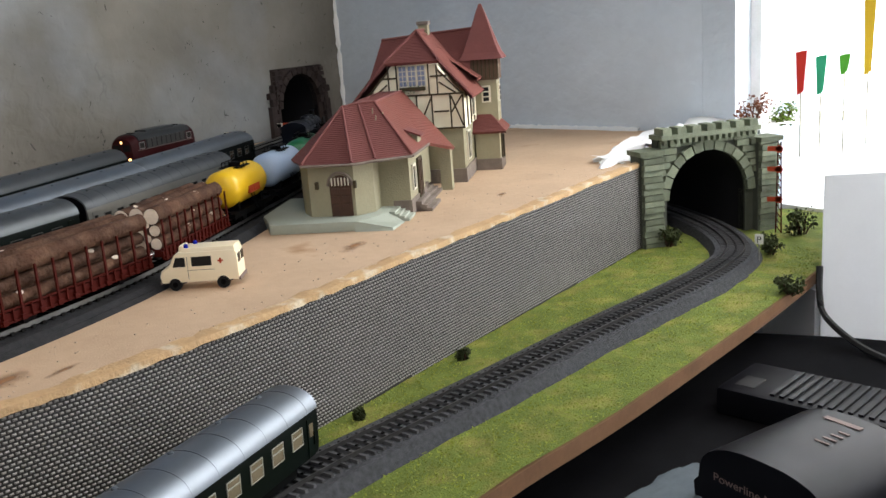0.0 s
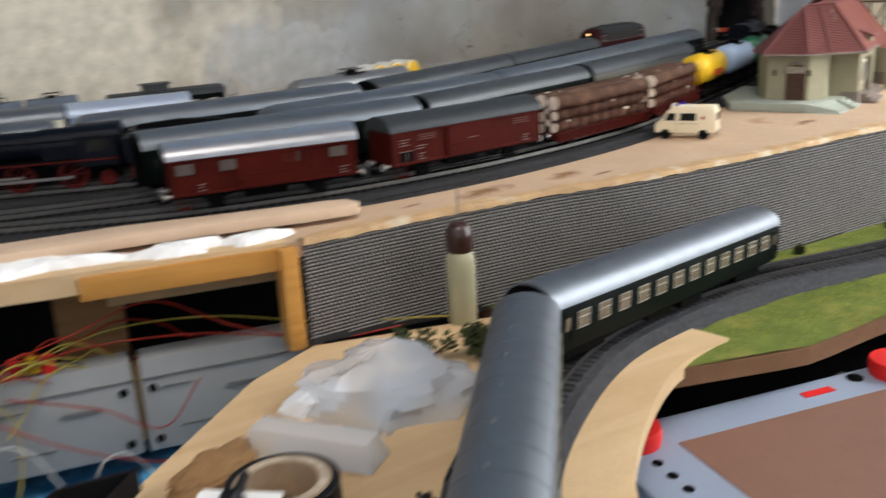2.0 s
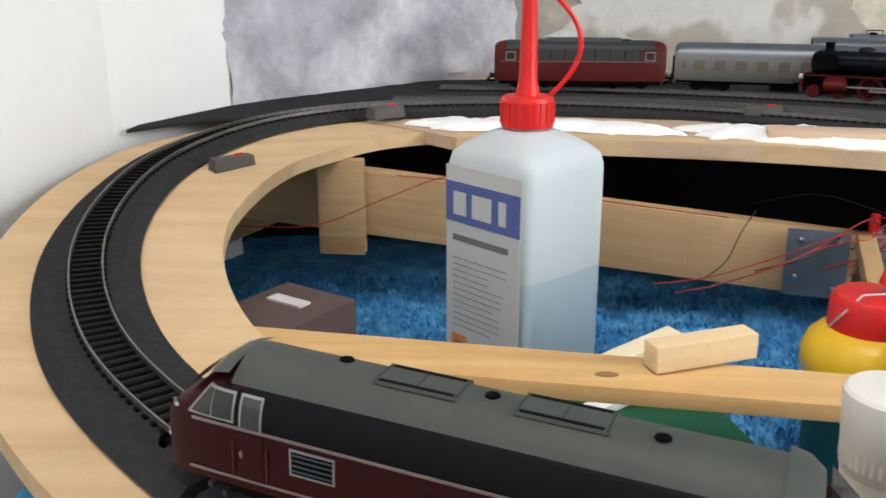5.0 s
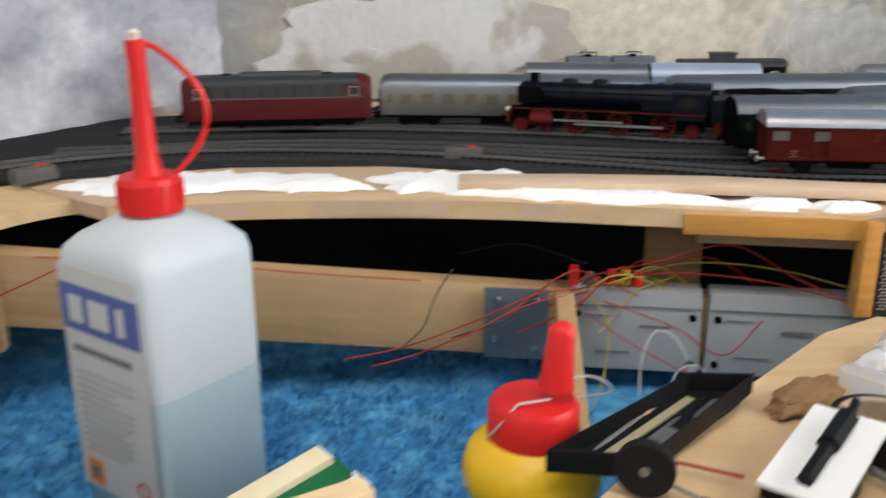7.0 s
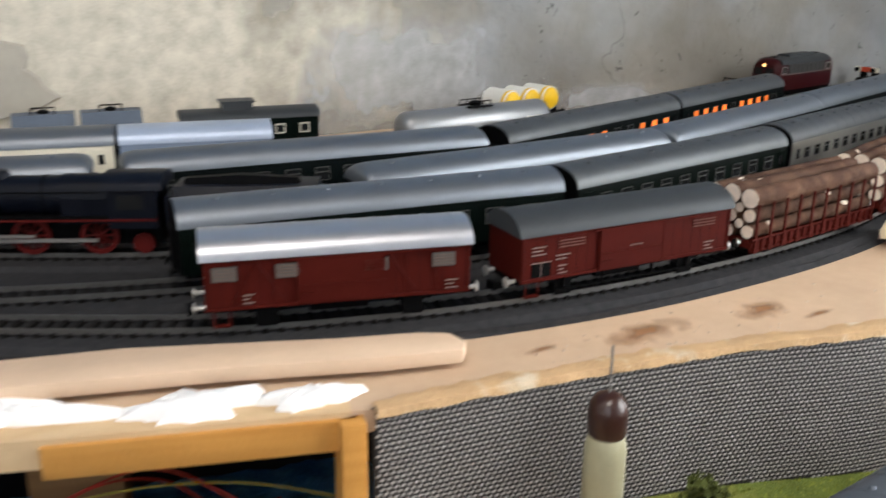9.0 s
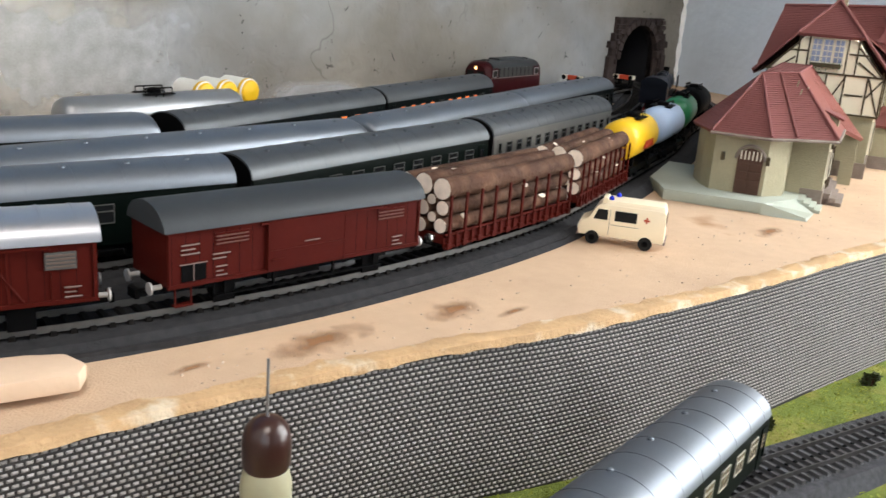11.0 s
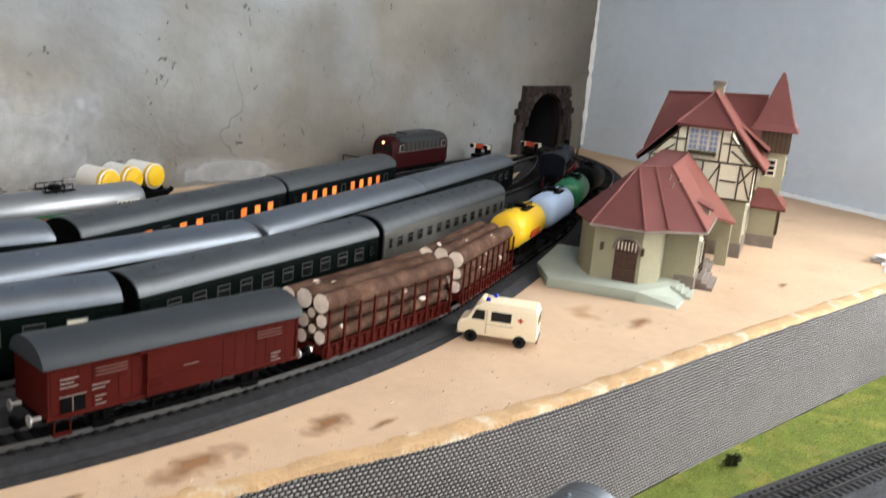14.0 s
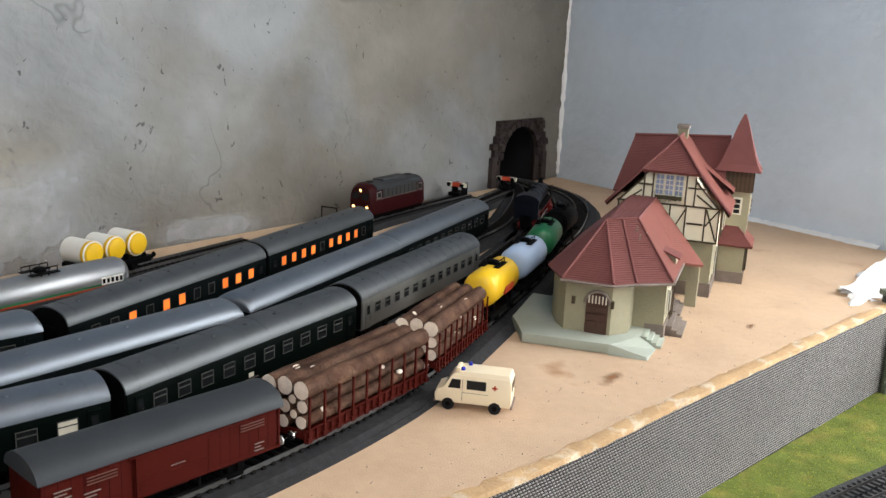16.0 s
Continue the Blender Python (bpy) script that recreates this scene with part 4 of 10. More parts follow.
def goods_van(name, label, L=126, roof=ROOF_GREY, vented=False, bands=False):
    c = thing(name, label, "goods wagon", "freight train wagons")
    part("body", Shape().box(-L / 2, L / 2, -15.5, 15.5, 16.0, 39), RED_OXIDE, c, smooth=0)
    part("roof", roof_shape(L + 3, 17, 38.6, 48.8, 0, 16, 2.0), roof, c, "ribbed bright silver roof" if bands else "", smooth=40)
    if bands:
        for k in range(10):
            part("roof_rib", Shape().prism(arch_outline(17.2, 38.7, 49.15, 12, p=2.0), -0.45, 0.45), roof, c, at=Vector(((-L / 2 + 6 + (L - 12) * k / 9) * 0.001, 0, 0)), smooth=40)
    for x0, x1, z0, z1 in ((-L / 2, L / 2, 15.2, 16.8), (-L / 2, L / 2, 37.6, 38.8)):
        part("rail", Shape().box(x0, x1, -16.2, -15.5, z0, z1), RED_OXIDE, c, smooth=0)
    for k in range(9):
        x = -L / 2 + 1 + (L - 2) * k / 8
        if vented or k in (0, 8):
            part("post", Shape().box(x - 0.6, x + 0.6, -16.1, -15.5, 16, 38), RED_OXIDE, c, smooth=0)
        if vented and k in (1, 2, 5, 6):
            a = 1 if k % 2 else -1
            part("brace", Shape().rod((x - 5 * a, -15.7, 17), (x + 8 * a, -15.7, 37), 0.5, 6), RED_OXIDE, c)
    for k in range(22):
        x = -L / 2 + 2 + (L - 4) * k / 21
        part("board_joint", Shape().box(x - 0.1, x + 0.1, -15.56, -15.5, 16.8, 37.6), BLACK, c, smooth=0)
    door = part("sliding_door", Shape().box(-20, 20, -17.0, -15.6, 16.5, 37), RED_OXIDE, c, smooth=0)
    part("door_bar", Shape().box(-20, 20, -17.4, -17, 24, 25), RED_OXIDE, door, smooth=0)
    part("door_rail", Shape().box(-24, 44, -17.3, -16.2, 37, 38), RED_OXIDE, c, smooth=0)
    part("door_handle", Shape().box(-19, -13, -18, -17.4, 20.5, 21.3), RED_OXIDE, c, smooth=0)
    if vented:
        for x in (-52, -24, 16, 48):
            h = part("ventilator", Shape().box(x - 5.5, x + 5.5, -16.6, -15.6, 29, 35.5), WINDOW_FRAME, c, "grey louvred hatch", smooth=0)
            for q in range(4):
                part("slat", Shape().box(x - 5, x + 5, -17, -16.6, 29.8 + q * 1.45, 30.5 + q * 1.45), VENT_SLAT, h, smooth=0)
    else:
        for x in (-L * 0.28, L * 0.36):
            h = part("ventilator", Shape().box(x - 8, x + 8, -15.75, -15.4, 30.5, 36), RED_OXIDE, c, smooth=0)
            for q in range(3):
                part("slat", Shape().box(x - 7.5, x + 7.5, -16.3, -15.7, 31.2 + q * 1.6, 31.7 + q * 1.6), LOUVRE_RED, h, "worn pale louvre edge", smooth=0)
        part("placard", Shape().box(-L / 2 + 6, -L / 2 + 17, -15.9, -15.5, 17.4, 24.4), BLACK, c, "black notice panel", smooth=0)
        part("placard_frame", Shape().box(-L / 2 + 5.4, -L / 2 + 17.6, -15.8, -15.5, 24.4, 24.8).box(-L / 2 + 11.2, -L / 2 + 11.6, -16, -15.5, 17.4, 24.4), LETTER, c, smooth=0)
        for x in (-20, 20):
            part("door_post", Shape().box(x - 0.5, x + 0.5, -17.2, -15.5, 16, 37.4), RED_OXIDE, c, smooth=0)
        part("footboard", Shape().box(-L / 2 + 22, L / 2 - 22, -15, -13, 8.2, 8.8), BLACK, c, smooth=0)
        for x in (-L * 0.3, -L * 0.12, L * 0.12, L * 0.3):
            part("bracket", Shape().box(x - 0.5, x + 0.5, -14.6, -13.4, 9, 16.2), BLACK, c, smooth=0)
    # lettering blocks: unreadable rows of small white type
    for bx, bz, rows, ww in ((-56, 32.5, 3, 8), (-42, 27, 2, 8), (-42, 21.5, 3, 5), (2, 27, 1, 8), (52, 21.4, 3, 6)):
        if not vented or bz < 22:
            for q in range(rows):
                part("lettering", Shape().box(bx - ww / 2, bx + ww / 2 - (q % 2) * 2, -17.5 if -20 < bx < 20 else -16.25, -17.02 if -20 < bx < 20 else -15.5, bz - q * 1.9, bz - q * 1.9 + 0.42), LETTER, c, "small white lettering", smooth=0)
    part("underframe", Shape().box(-L / 2 + 1, L / 2 - 1, -11, 11, 12.5, 16.2).box(-14, 14, -6, 6, 8, 13), BLACK, c, smooth=0)
    for x in (-L / 2 + 27, L / 2 - 27):
        part("axle_guard", Shape().box(x - 5, x + 5, -12.8, -11.6, 5, 16.2).box(x - 9, x + 9, -12.6, -11.9, 12, 13.5), BLACK, c, smooth=0)
        wheelset(c, x)
    part("step", Shape().box(-L / 2 + 3, -L / 2 + 11, -16, -13, 7, 7.8).rod((-L / 2 + 3.5, -15, 7.5), (-L / 2 + 3.5, -15, 16), 0.4).rod((-L / 2 + 10.5, -15, 7.5), (-L / 2 + 10.5, -15, 16), 0.4), RED_OXIDE, c, smooth=0)
    buffers(c, L / 2, material=BUFFER_PALE)
    hook(c, L / 2)
    return c


BUFFER_PALE = mat("pale_worn_buffer", (0.45, 0.44, 0.42), 0.4, metal=0.4)
LOUVRE_RED = mat("worn_red_louvre", (0.1, 0.045, 0.036), 0.6)
VENT_SLAT = mat("dull_brown_grey_slat", (0.115, 0.085, 0.072), 0.6)
BARE_STEEL = mat("dull_steel", (0.25, 0.24, 0.23), 0.5, metal=0.6)


def log_wagon(name, label, seed, L=118):
    c = thing(name, label, "log wagon", "freight train wagons")
    rnd = random.Random(seed)
    part("deck", Shape().box(-L / 2, L / 2, -15.5, 15.5, 12, 14.5).box(-L / 2, L / 2, -16.2, -15.3, 10.5, 15.5).box(-L / 2, L / 2, 15.3, 16.2, 10.5, 15.5), RED_OXIDE, c, smooth=0)
    for k in range(10):
        x = -L / 2 + 3 + (L - 6) * k / 9
        for sy in (-1, 1):
            part("stake", Shape().box(x - 0.8, x + 0.8, sy * 17.0 - 0.7, sy * 17.0 + 0.7, 9.5, 37.5, taper=0.15).box(x - 1.7, x + 1.7, sy * 17.0 - 1.0, sy * 17.0 + 1.0, 9.5, 12.5), RED_OXIDE, c, smooth=0)
    for sy in (-1, 1):
        for z in (9.6, 16.6):
            part("side_rail", Shape().box(-L / 2, L / 2, sy * 16.6 - 0.5, sy * 16.6 + 0.5, z, z + 1.0), RED_OXIDE, c, smooth=0)
        for k in range(19):
            x = -L / 2 + 3 + (L - 6) * k / 18
            if k % 2:
                part("bracket", Shape().box(x - 0.6, x + 0.6, sy * 16.9 - 0.6, sy * 16.9 + 0.6, 9.6, 17.4), RED_OXIDE, c, smooth=0)
    for x in (-L / 2 + 0.5, L / 2 - 0.5):
        part("end_board", Shape().box(x - 0.5, x + 0.5, -15, 15, 14.5, 17), RED_OXIDE, c, smooth=0)
    rows = [(-11.2, 20.4), (0, 19.6), (11.2, 20.4), (-11.0, 29.6), (-0.4, 28.6), (11.0, 29.6), (-10.6, 39.6), (0.4, 40.6), (10.8, 39.6), (-5.4, 24.2), (5.2, 24.4), (-5.2, 33.6), (5.4, 34)]
    for y, z in rows:
        r = rnd.uniform(5.1, 5.7) if z > 38 else rnd.uniform(3.9, 4.3) if abs(y) > 6 or abs(y) < 3 else rnd.uniform(2.2, 2.8)
        x0, x1 = -L / 2 + rnd.uniform(-1.5, 4), L / 2 - rnd.uniform(-1.5, 5)
        sh = Shape()
        cuts = [x0 + (x1 - x0) * k / 7 for k in range(8)]
        bend, b2 = rnd.uniform(-0.5, 0.5), rnd.uniform(-0.4, 0.4)
        v = []
        m = 12
        for i, x in enumerate(cuts):
            t = (i / 7 - 0.5) * 2
            for q in range(m):
                a = 2 * math.pi * q / m
                rr = r * (1 + rnd.uniform(-0.05, 0.05))
                v.append((x, y + bend * (1 - t * t) + rr * math.cos(a), z + b2 * (1 - t * t) + rr * math.sin(a)))
        sh.add(v, [(i * m + q, i * m + (q + 1) % m, (i + 1) * m + (q + 1) % m, (i + 1) * m + q) for i in range(7) for q in range(m)])
        log = part("log", sh, LOG_BARK, c, smooth=60)
        for x, sx in ((x0, -1), (x1, 1)):
            part("cut_end", Shape().lathe([(0, 0.25 * sx), (r * 0.95, 0.12 * sx), (r * 0.97, -0.3 * sx)], 12, Matrix.Translation((x, y, z)), axis="x"), LOG_END, log, "pale sawn end")
        for q in range(rnd.choice((0, 1, 1, 2))):
            t = rnd.uniform(0.1, 0.9)
            part("cut_knot", Shape().lathe([(0, 0.3), (1.6, 0.2), (1.9, -0.6)], 10, Matrix.Translation((x0 + (x1 - x0) * t, y - r * 0.45, z + r * 0.84)) @ Matrix.Rotation(radians(28), 4, "X") @ Matrix.Diagonal((rnd.uniform(1, 2.4), 1, 1, 1))), LOG_END, log, "pale axe-cut knot")
    for x in (-L / 2 + 24, L / 2 - 24):
        part("axle_guard", Shape().box(x - 5, x + 5, -12.8, -11.6, 6, 12), BLACK, c, smooth=0)
        wheelset(c, x)
    part("underframe", Shape().box(-L / 2 + 1, L / 2 - 1, -10, 10, 9.5, 12), BLACK, c, smooth=0)
    buffers(c, L / 2, material=CHROME)
    hook(c, L / 2)
    return c


def tank_wagon(name, label, paint, L=88, r=15.5, long=False, stripes=False, bars=None, cage=True, domes=1):
    c = thing(name, label, "tank wagon", "freight train wagons")
    zc = 32.5
    part("tank", Shape().lathe([(0, -L / 2 + 1), (r * 0.55, -L / 2 + 2), (r * 0.85, -L / 2 + 4.5), (r, -L / 2 + 9), (r, L / 2 - 9), (r * 0.85, L / 2 - 4.5), (r * 0.55, L / 2 - 2), (0, L / 2 - 1)], 32, Matrix.Translation((0, 0, zc)), axis="x"), paint, c, smooth=40)
    if stripes:
        for a0, material in ((-12, STRIPE_GREEN), (-20, STRIPE_RED)):
            sh = Shape()
            v = [(x, -(r + 0.25) * math.cos(radians(a0 + d)), zc + (r + 0.25) * math.sin(radians(a0 + d))) for x in (-L / 2 + 10, L / 2 - 10) for d in (0, 3.5, 7)]
            sh.add(v, [(0, 3, 4, 1), (1, 4, 5, 2)])
            part("stripe", sh, material, c)
    if bars:
        x0, x1, zz, hh, material = bars
        part("lettering", Shape().box(x0, x1, -r - 0.4, -r + 1.0, zz, zz + hh), TANK_WHITE if stripes else material, c, "block of painted lettering", smooth=0)
        for k in range(5):
            xx = x0 + (x1 - x0) * (k + 0.15) / 5
            part("lettering", Shape().box(xx, xx + (x1 - x0) * 0.12, -r - 0.7, -r - 0.3, zz + hh * 0.2, zz + hh * 0.8), BLACK if stripes else material, c, smooth=0)
    part("dome", Shape().lathe([(5, 0), (5, 4), (3.5, 5), (0, 5.2)], 16, Matrix.Translation((0, 0, zc + r - 1.5))), BLACK if cage else paint, c)
    if cage:
        g = Shape()
        for y in (-6.5, 6.5):
            g.rod((-11, y, zc + r + 4), (11, y, zc + r + 4), 0.5).box(-12, 12, y - 2.5, y + 2.5, zc + r - 0.6, zc + r + 0.2)
            for x in (-11, -4, 4, 11):
                g.rod((x, y, zc + r - 1), (x, y, zc + r + 4), 0.4)
        part("walkway", g, BLACK, c, smooth=0)
    lad = Shape().rod((-3, -r - 1.2, 12), (-3, -7, zc + r), 0.4).rod((3, -r - 1.2, 12), (3, -7, zc + r), 0.4)
    for k in range(6):
        t = (k + 0.5) / 6
        lad.rod((-3, -r - 1.2 + (r - 5.8) * t, 12 + (zc + r - 12) * t), (3, -r - 1.2 + (r - 5.8) * t, 12 + (zc + r - 12) * t), 0.35)
    part("ladder", lad, BLACK, c)
    for x in (-L / 2 + 14, L / 2 - 14):
        part("saddle", Shape().box(x - 2, x + 2, -11, 11, 13, 24), BLACK, c, smooth=0)
    part("frame", Shape().box(-L / 2 - 4, L / 2 + 4, -12, 12, 11, 14).box(-L / 2 - 4, L / 2 + 4, -14, -12, 10, 14.5), BLACK, c, smooth=0)
    if long:
        for x in (-L / 2 + 20, L / 2 - 20):
            bogie(c, x, 20)
    else:
        for x in (-L / 2 + 18, L / 2 - 18):
            part("axle_guard", Shape().box(x - 4.5, x + 4.5, -13, -12, 6, 12), BLACK, c, smooth=0)
            wheelset(c, x)
    buffers(c, L / 2 + 4)
    hook(c, L / 2 + 4)
    return c


def loco_v200(name, label):
    """Streamlined diesel engine: crimson body, dark window band, grey roof, cab noses with V trim."""
    c = thing(name, label, "diesel locomotive")
    L = 206
    def ring(x, half, z_band, z_top, drop=0.0, lo=11):
        out = [(-half * 0.96, lo), (-half, 17), (-half, z_band - 8), (-half * 0.985, z_band)]
        up = arch_outline(half * 0.97, z_band, z_top, 10, p=2.05)
        return [(x, y, z) for y, z in out[:3]] + [(x, y, z) for y, z in reversed(up)] + [(x, -y, z) for y, z in reversed(out[:3])]
    xs = [(-L / 2, 11, 27, 29), (-L / 2 + 2.5, 14.2, 29, 32.5), (-L / 2 + 8, 16.4, 30.5, 36), (-L / 2 + 15, 17.2, 31, 42.5), (-L / 2 + 21, 17.5, 31.5, 48), (-L / 2 + 28, 17.5, 31.5, 50)]
    xs = xs + [(-x, h, b, t) for x, h, b, t in reversed(xs)]
    rings = [ring(*q) for q in xs]
    m = len(rings[0])
    sh = Shape()
    v = [p for r in rings for p in r]
    f = [(i * m + j, (i + 1) * m + j, (i + 1) * m + (j + 1) % m, i * m + (j + 1) % m) for i in range(len(rings) - 1) for j in range(m)]
    f += [tuple(range(m)), tuple((len(rings) - 1) * m + j for j in range(m - 1, -1, -1))]
    part("body", sh.add(v, f), LOCO_RED, c, smooth=50)
    def skin(x, z):
        """Half width of the body at x and height z."""
        half, b, t = (float(np.interp(x, [q[0] for q in xs], [q[n] for q in xs])) for n in (1, 2, 3))
        return half * 0.97 * (1 - min(max((z - b) / (t - b), 0), 0.97) ** 2.05) ** (1 / 2.05)

    def patch(sy, quad, out, n=5):
        """A thin plate bent over the side between four (x, z) corners."""
        (x0, z0), (x1, z1), (x2, z2), (x3, z3) = quad
        front, back = [], []
        for i in range(n + 1):
            for j in range(n + 1):
                u, w = i / n, j / n
                x = (x0 * (1 - u) + x1 * u) * (1 - w) + (x3 * (1 - u) + x2 * u) * w
                z = (z0 * (1 - u) + z1 * u) * (1 - w) + (z3 * (1 - u) + z2 * u) * w
                y = skin(x, z)
                front.append((x, sy * (y + out), z))
                back.append((x, sy * (y - 1.0), z))
        k, m = n + 1, len(front)
        f = [(i * k + j, (i + 1) * k + j, (i + 1) * k + j + 1, i * k + j + 1) for i in range(n) for j in range(n)]
        f += [tuple(m + q for q in reversed(c)) for c in f]
        rim = [i * k for i in range(k)] + [n * k + j for j in range(1, k)] + [i * k + n for i in range(n - 1, -1, -1)] + [j for j in range(n - 1, 0, -1)]
        f += [(rim[q], m + rim[q], m + rim[(q + 1) % len(rim)], rim[(q + 1) % len(rim)]) for q in range(len(rim))]
        return Shape().add(front + back, f)

    def side_box(sy, x0, x1, y0, y1, z0, z1):
        return Shape().box(x0, x1, min(sy * y0, sy * y1), max(sy * y0, sy * y1), z0, z1)

    for sy in (-1, 1):
        part("window_band", patch(sy, [(-L / 2 + 22, 31.7), (L / 2 - 22, 31.7), (L / 2 - 24, 43.2), (-L / 2 + 24, 43.2)], 0.25, 10), LOCO_DARK, c, "black upper side band", smooth=60)
        part("trim_line", side_box(sy, -L / 2 + 14, L / 2 - 14, 17.0, 17.7, 30.8, 31.6), TRIM_PALE, c, "thin pale line under the black band", smooth=0)
        part("trim_line", side_box(sy, -L / 2 + 12, L / 2 - 12, 17.0, 17.65, 14.0, 14.7), TRIM_PALE, c, "thin pale line along the foot", smooth=0)
        for o in (-1, 1):
            x = o * 47.5
            g = part("grille", side_box(sy, x - 7.5, x + 7.5, 17.2, 17.7, 20.5, 29), BARE_STEEL, c, "louvred grille in a bright frame", smooth=0)
            part("recess", side_box(sy, x - 6.8, x + 6.8, 17.2, 17.75, 21.2, 28.3), BLACK, g, smooth=0)
            for q in range(4):
                part("slat", side_box(sy, x - 6.7, x + 6.7, 17.5, 18.0, 22.0 + q * 1.7, 22.6 + q * 1.7), LOUVRE, g, smooth=0)
            w1 = part("cab_window", patch(sy, [(o * 91.5, 32.4), (o * 74.2, 32.4), (o * 74.2, 41.6), (o * 85, 41.4)], 0.4), CHROME_DULL, c, "cab side window in bright frame", smooth=40)
            part("pane", patch(sy, [(o * 89.8, 33.2), (o * 82.7, 33.2), (o * 82.7, 40.7), (o * 84.6, 40.6)], 0.6), WINDOW_REFLECTION, w1, smooth=40)
            part("pane", patch(sy, [(o * 82.0, 33.2), (o * 75.0, 33.2), (o * 75.0, 40.8), (o * 82.0, 40.7)], 0.6), WINDOW_REFLECTION, w1, smooth=40)
            w2 = part("cab_window", patch(sy, [(o * 72.4, 31.0), (o * 64.6, 31.0), (o * 64.6, 41.6), (o * 72.4, 41.6)], 0.4), CHROME_DULL, c, "door window in bright frame", smooth=40)
            part("pane", patch(sy, [(o * 71.6, 31.9), (o * 65.4, 31.9), (o * 65.4, 40.8), (o * 71.6, 40.8)], 0.6), WINDOW_REFLECTION, w2, smooth=40)
            door = part("cab_door", side_box(sy, min(o * 64, o * 73), max(o * 64, o * 73), 17.0, 17.62, 15, 30.2), LOCO_RED, c, smooth=0, bevel=0.2)
            part("door_handle", side_box(sy, o * 71.6 - 0.4, o * 71.6 + 0.4, 17.5, 18.2, 22, 24), TRIM_PALE, door, smooth=0)
            for x in (o * 62.6, o * 74.4):
                part("handrail", Shape().rod((x, sy * 18.1, 16), (x, sy * 18.1, 27), 0.28), LOCO_PALE_RED, c)
        part("number_plate", side_box(sy, -10, 12, 17.2, 17.65, 20, 26), BLACK_BLUE, c, "dark plate in the middle of the side", smooth=0)
    part("roof", Shape().prism([(y, z + 0.35) for y, z in arch_outline(17.0, 31.5, 50.0, 48, p=2.05) if z > 42.4][::-1], -L / 2 + 26, L / 2 - 26), LOCO_GREY, c, "matt grey roof", smooth=40)
    for s in (-1, 1):
        v = []
        for x, hw, z in ((s * (L / 2 - 26), 14.5, 49.6), (s * (L / 2 - 21), 14, 48.6), (s * (L / 2 - 17), 13, 45.6)):
            v += [(x, y * hw / 14, z + 0.5 - abs(y) ** 2 * 0.015) for y in (-14, -9, -4, 4, 9, 14)]
        part("roof_end", Shape().add(v, [(i * 6 + j, i * 6 + j + 1, (i + 1) * 6 + j + 1, (i + 1) * 6 + j)[:: s] for i in range(2) for j in range(5)]), LOCO_GREY, c, smooth=60)
        wv = [(s * (L / 2 - 16.3), -12, 44.6), (s * (L / 2 - 16.3), -0.6, 45.0), (s * (L / 2 - 8.6), -0.6, 37.2), (s * (L / 2 - 8.8), -13.2, 36.8)]
        for q in (1, -1):
            part("windscreen", Shape().add([(x + s * 0.6, y * q, z + 0.5) for x, y, z in wv], [(0, 1, 2, 3) if q * s > 0 else (3, 2, 1, 0)]), GLASS_DARK, c, "sloping windscreen", smooth=0)
        vv = [(s * (L / 2 - 7), 15.6, 33), (s * (L / 2 - 1.5), 10, 31), (s * (L / 2 + 0.8), 0, 23)]
        for q in (1, -1):
            part("nose_trim", Shape().tube([(x, y * q, z) for x, y, z in vv], 0.7), CHROME, c, "bright V-shaped nose trim")
        for y in (-9, 9):
            part("headlamp", Shape().lathe([(2.2, 0), (2.0, 1.6 * s), (0, 1.8 * s)], 14, Matrix.Translation((s * (L / 2 - 0.8), y, 19)), axis="x"), CREAM_TRIM, c)
        bogie(c, s * 58, 36)
        part("skirt", Shape().box(min(s * 40, s * 78), max(s * 40, s * 78), -16, 16, 8, 13), BLACK, c, smooth=0)
    for x, y in ((-47, 2.5), (0, 0), (47, -2.5)):
        part("exhaust", Shape().lathe([(2.3, 0), (2.2, 0.5), (1.4, 0.7), (0, 0.5)], 14, Matrix.Translation((x, y, 50.2))), BLACK, c)
    for x in (-21, 21):
        g = part("roof_hatch", Shape().box(x - 13, x + 13, -6.4, 6.4, 49.6, 50.45, taper=0.3), LOCO_GREY, c, smooth=0)
        for dy in (-5, 5):
            part("slot", Shape().box(x - 11.5, x + 11.5, dy - 0.75, dy + 0.75, 50.2, 50.62), LOCO_DARK, g, smooth=0)
        for dx in (-12.4, 0, 12.4):
            part("seam", Shape().box(x + dx - 0.2, x + dx + 0.2, -6, 6, 50.2, 50.58), ROOF_SEAM, g, smooth=0)
    part("tank", Shape().box(-34, 34, -14, 14, 5, 12), BLACK, c, smooth=0)
    buffers(c, L / 2 - 1)
    hook(c, L / 2 - 2)
    return c


# grey of the panes stands in for the reflection in dark glass
WINDOW_REFLECTION = mat("glass_with_grey_reflection", (0.035, 0.034, 0.032), 0.1, vary=0.3, scale=100)
TRIM_PALE = mat("dull_pinkish_trim", (0.17, 0.135, 0.125), 0.5, vary=0.1)
LOUVRE = mat("blue_grey_louvre", (0.045, 0.055, 0.065), 0.45, vary=0.2)
CHROME_DULL = mat("dulled_chrome_frame", (0.26, 0.25, 0.235), 0.4, metal=0.7, vary=0.15, scale=120)
LOCO_PALE_RED = mat("worn_red_handrail", (0.07, 0.02, 0.018), 0.5)
ROOF_SEAM = mat("grey_roof_seam", (0.03, 0.033, 0.03), 0.6)


LOCO_PANEL = mat("dark_grey_side_panel", (0.045, 0.044, 0.042), 0.5, vary=0.2, scale=90)


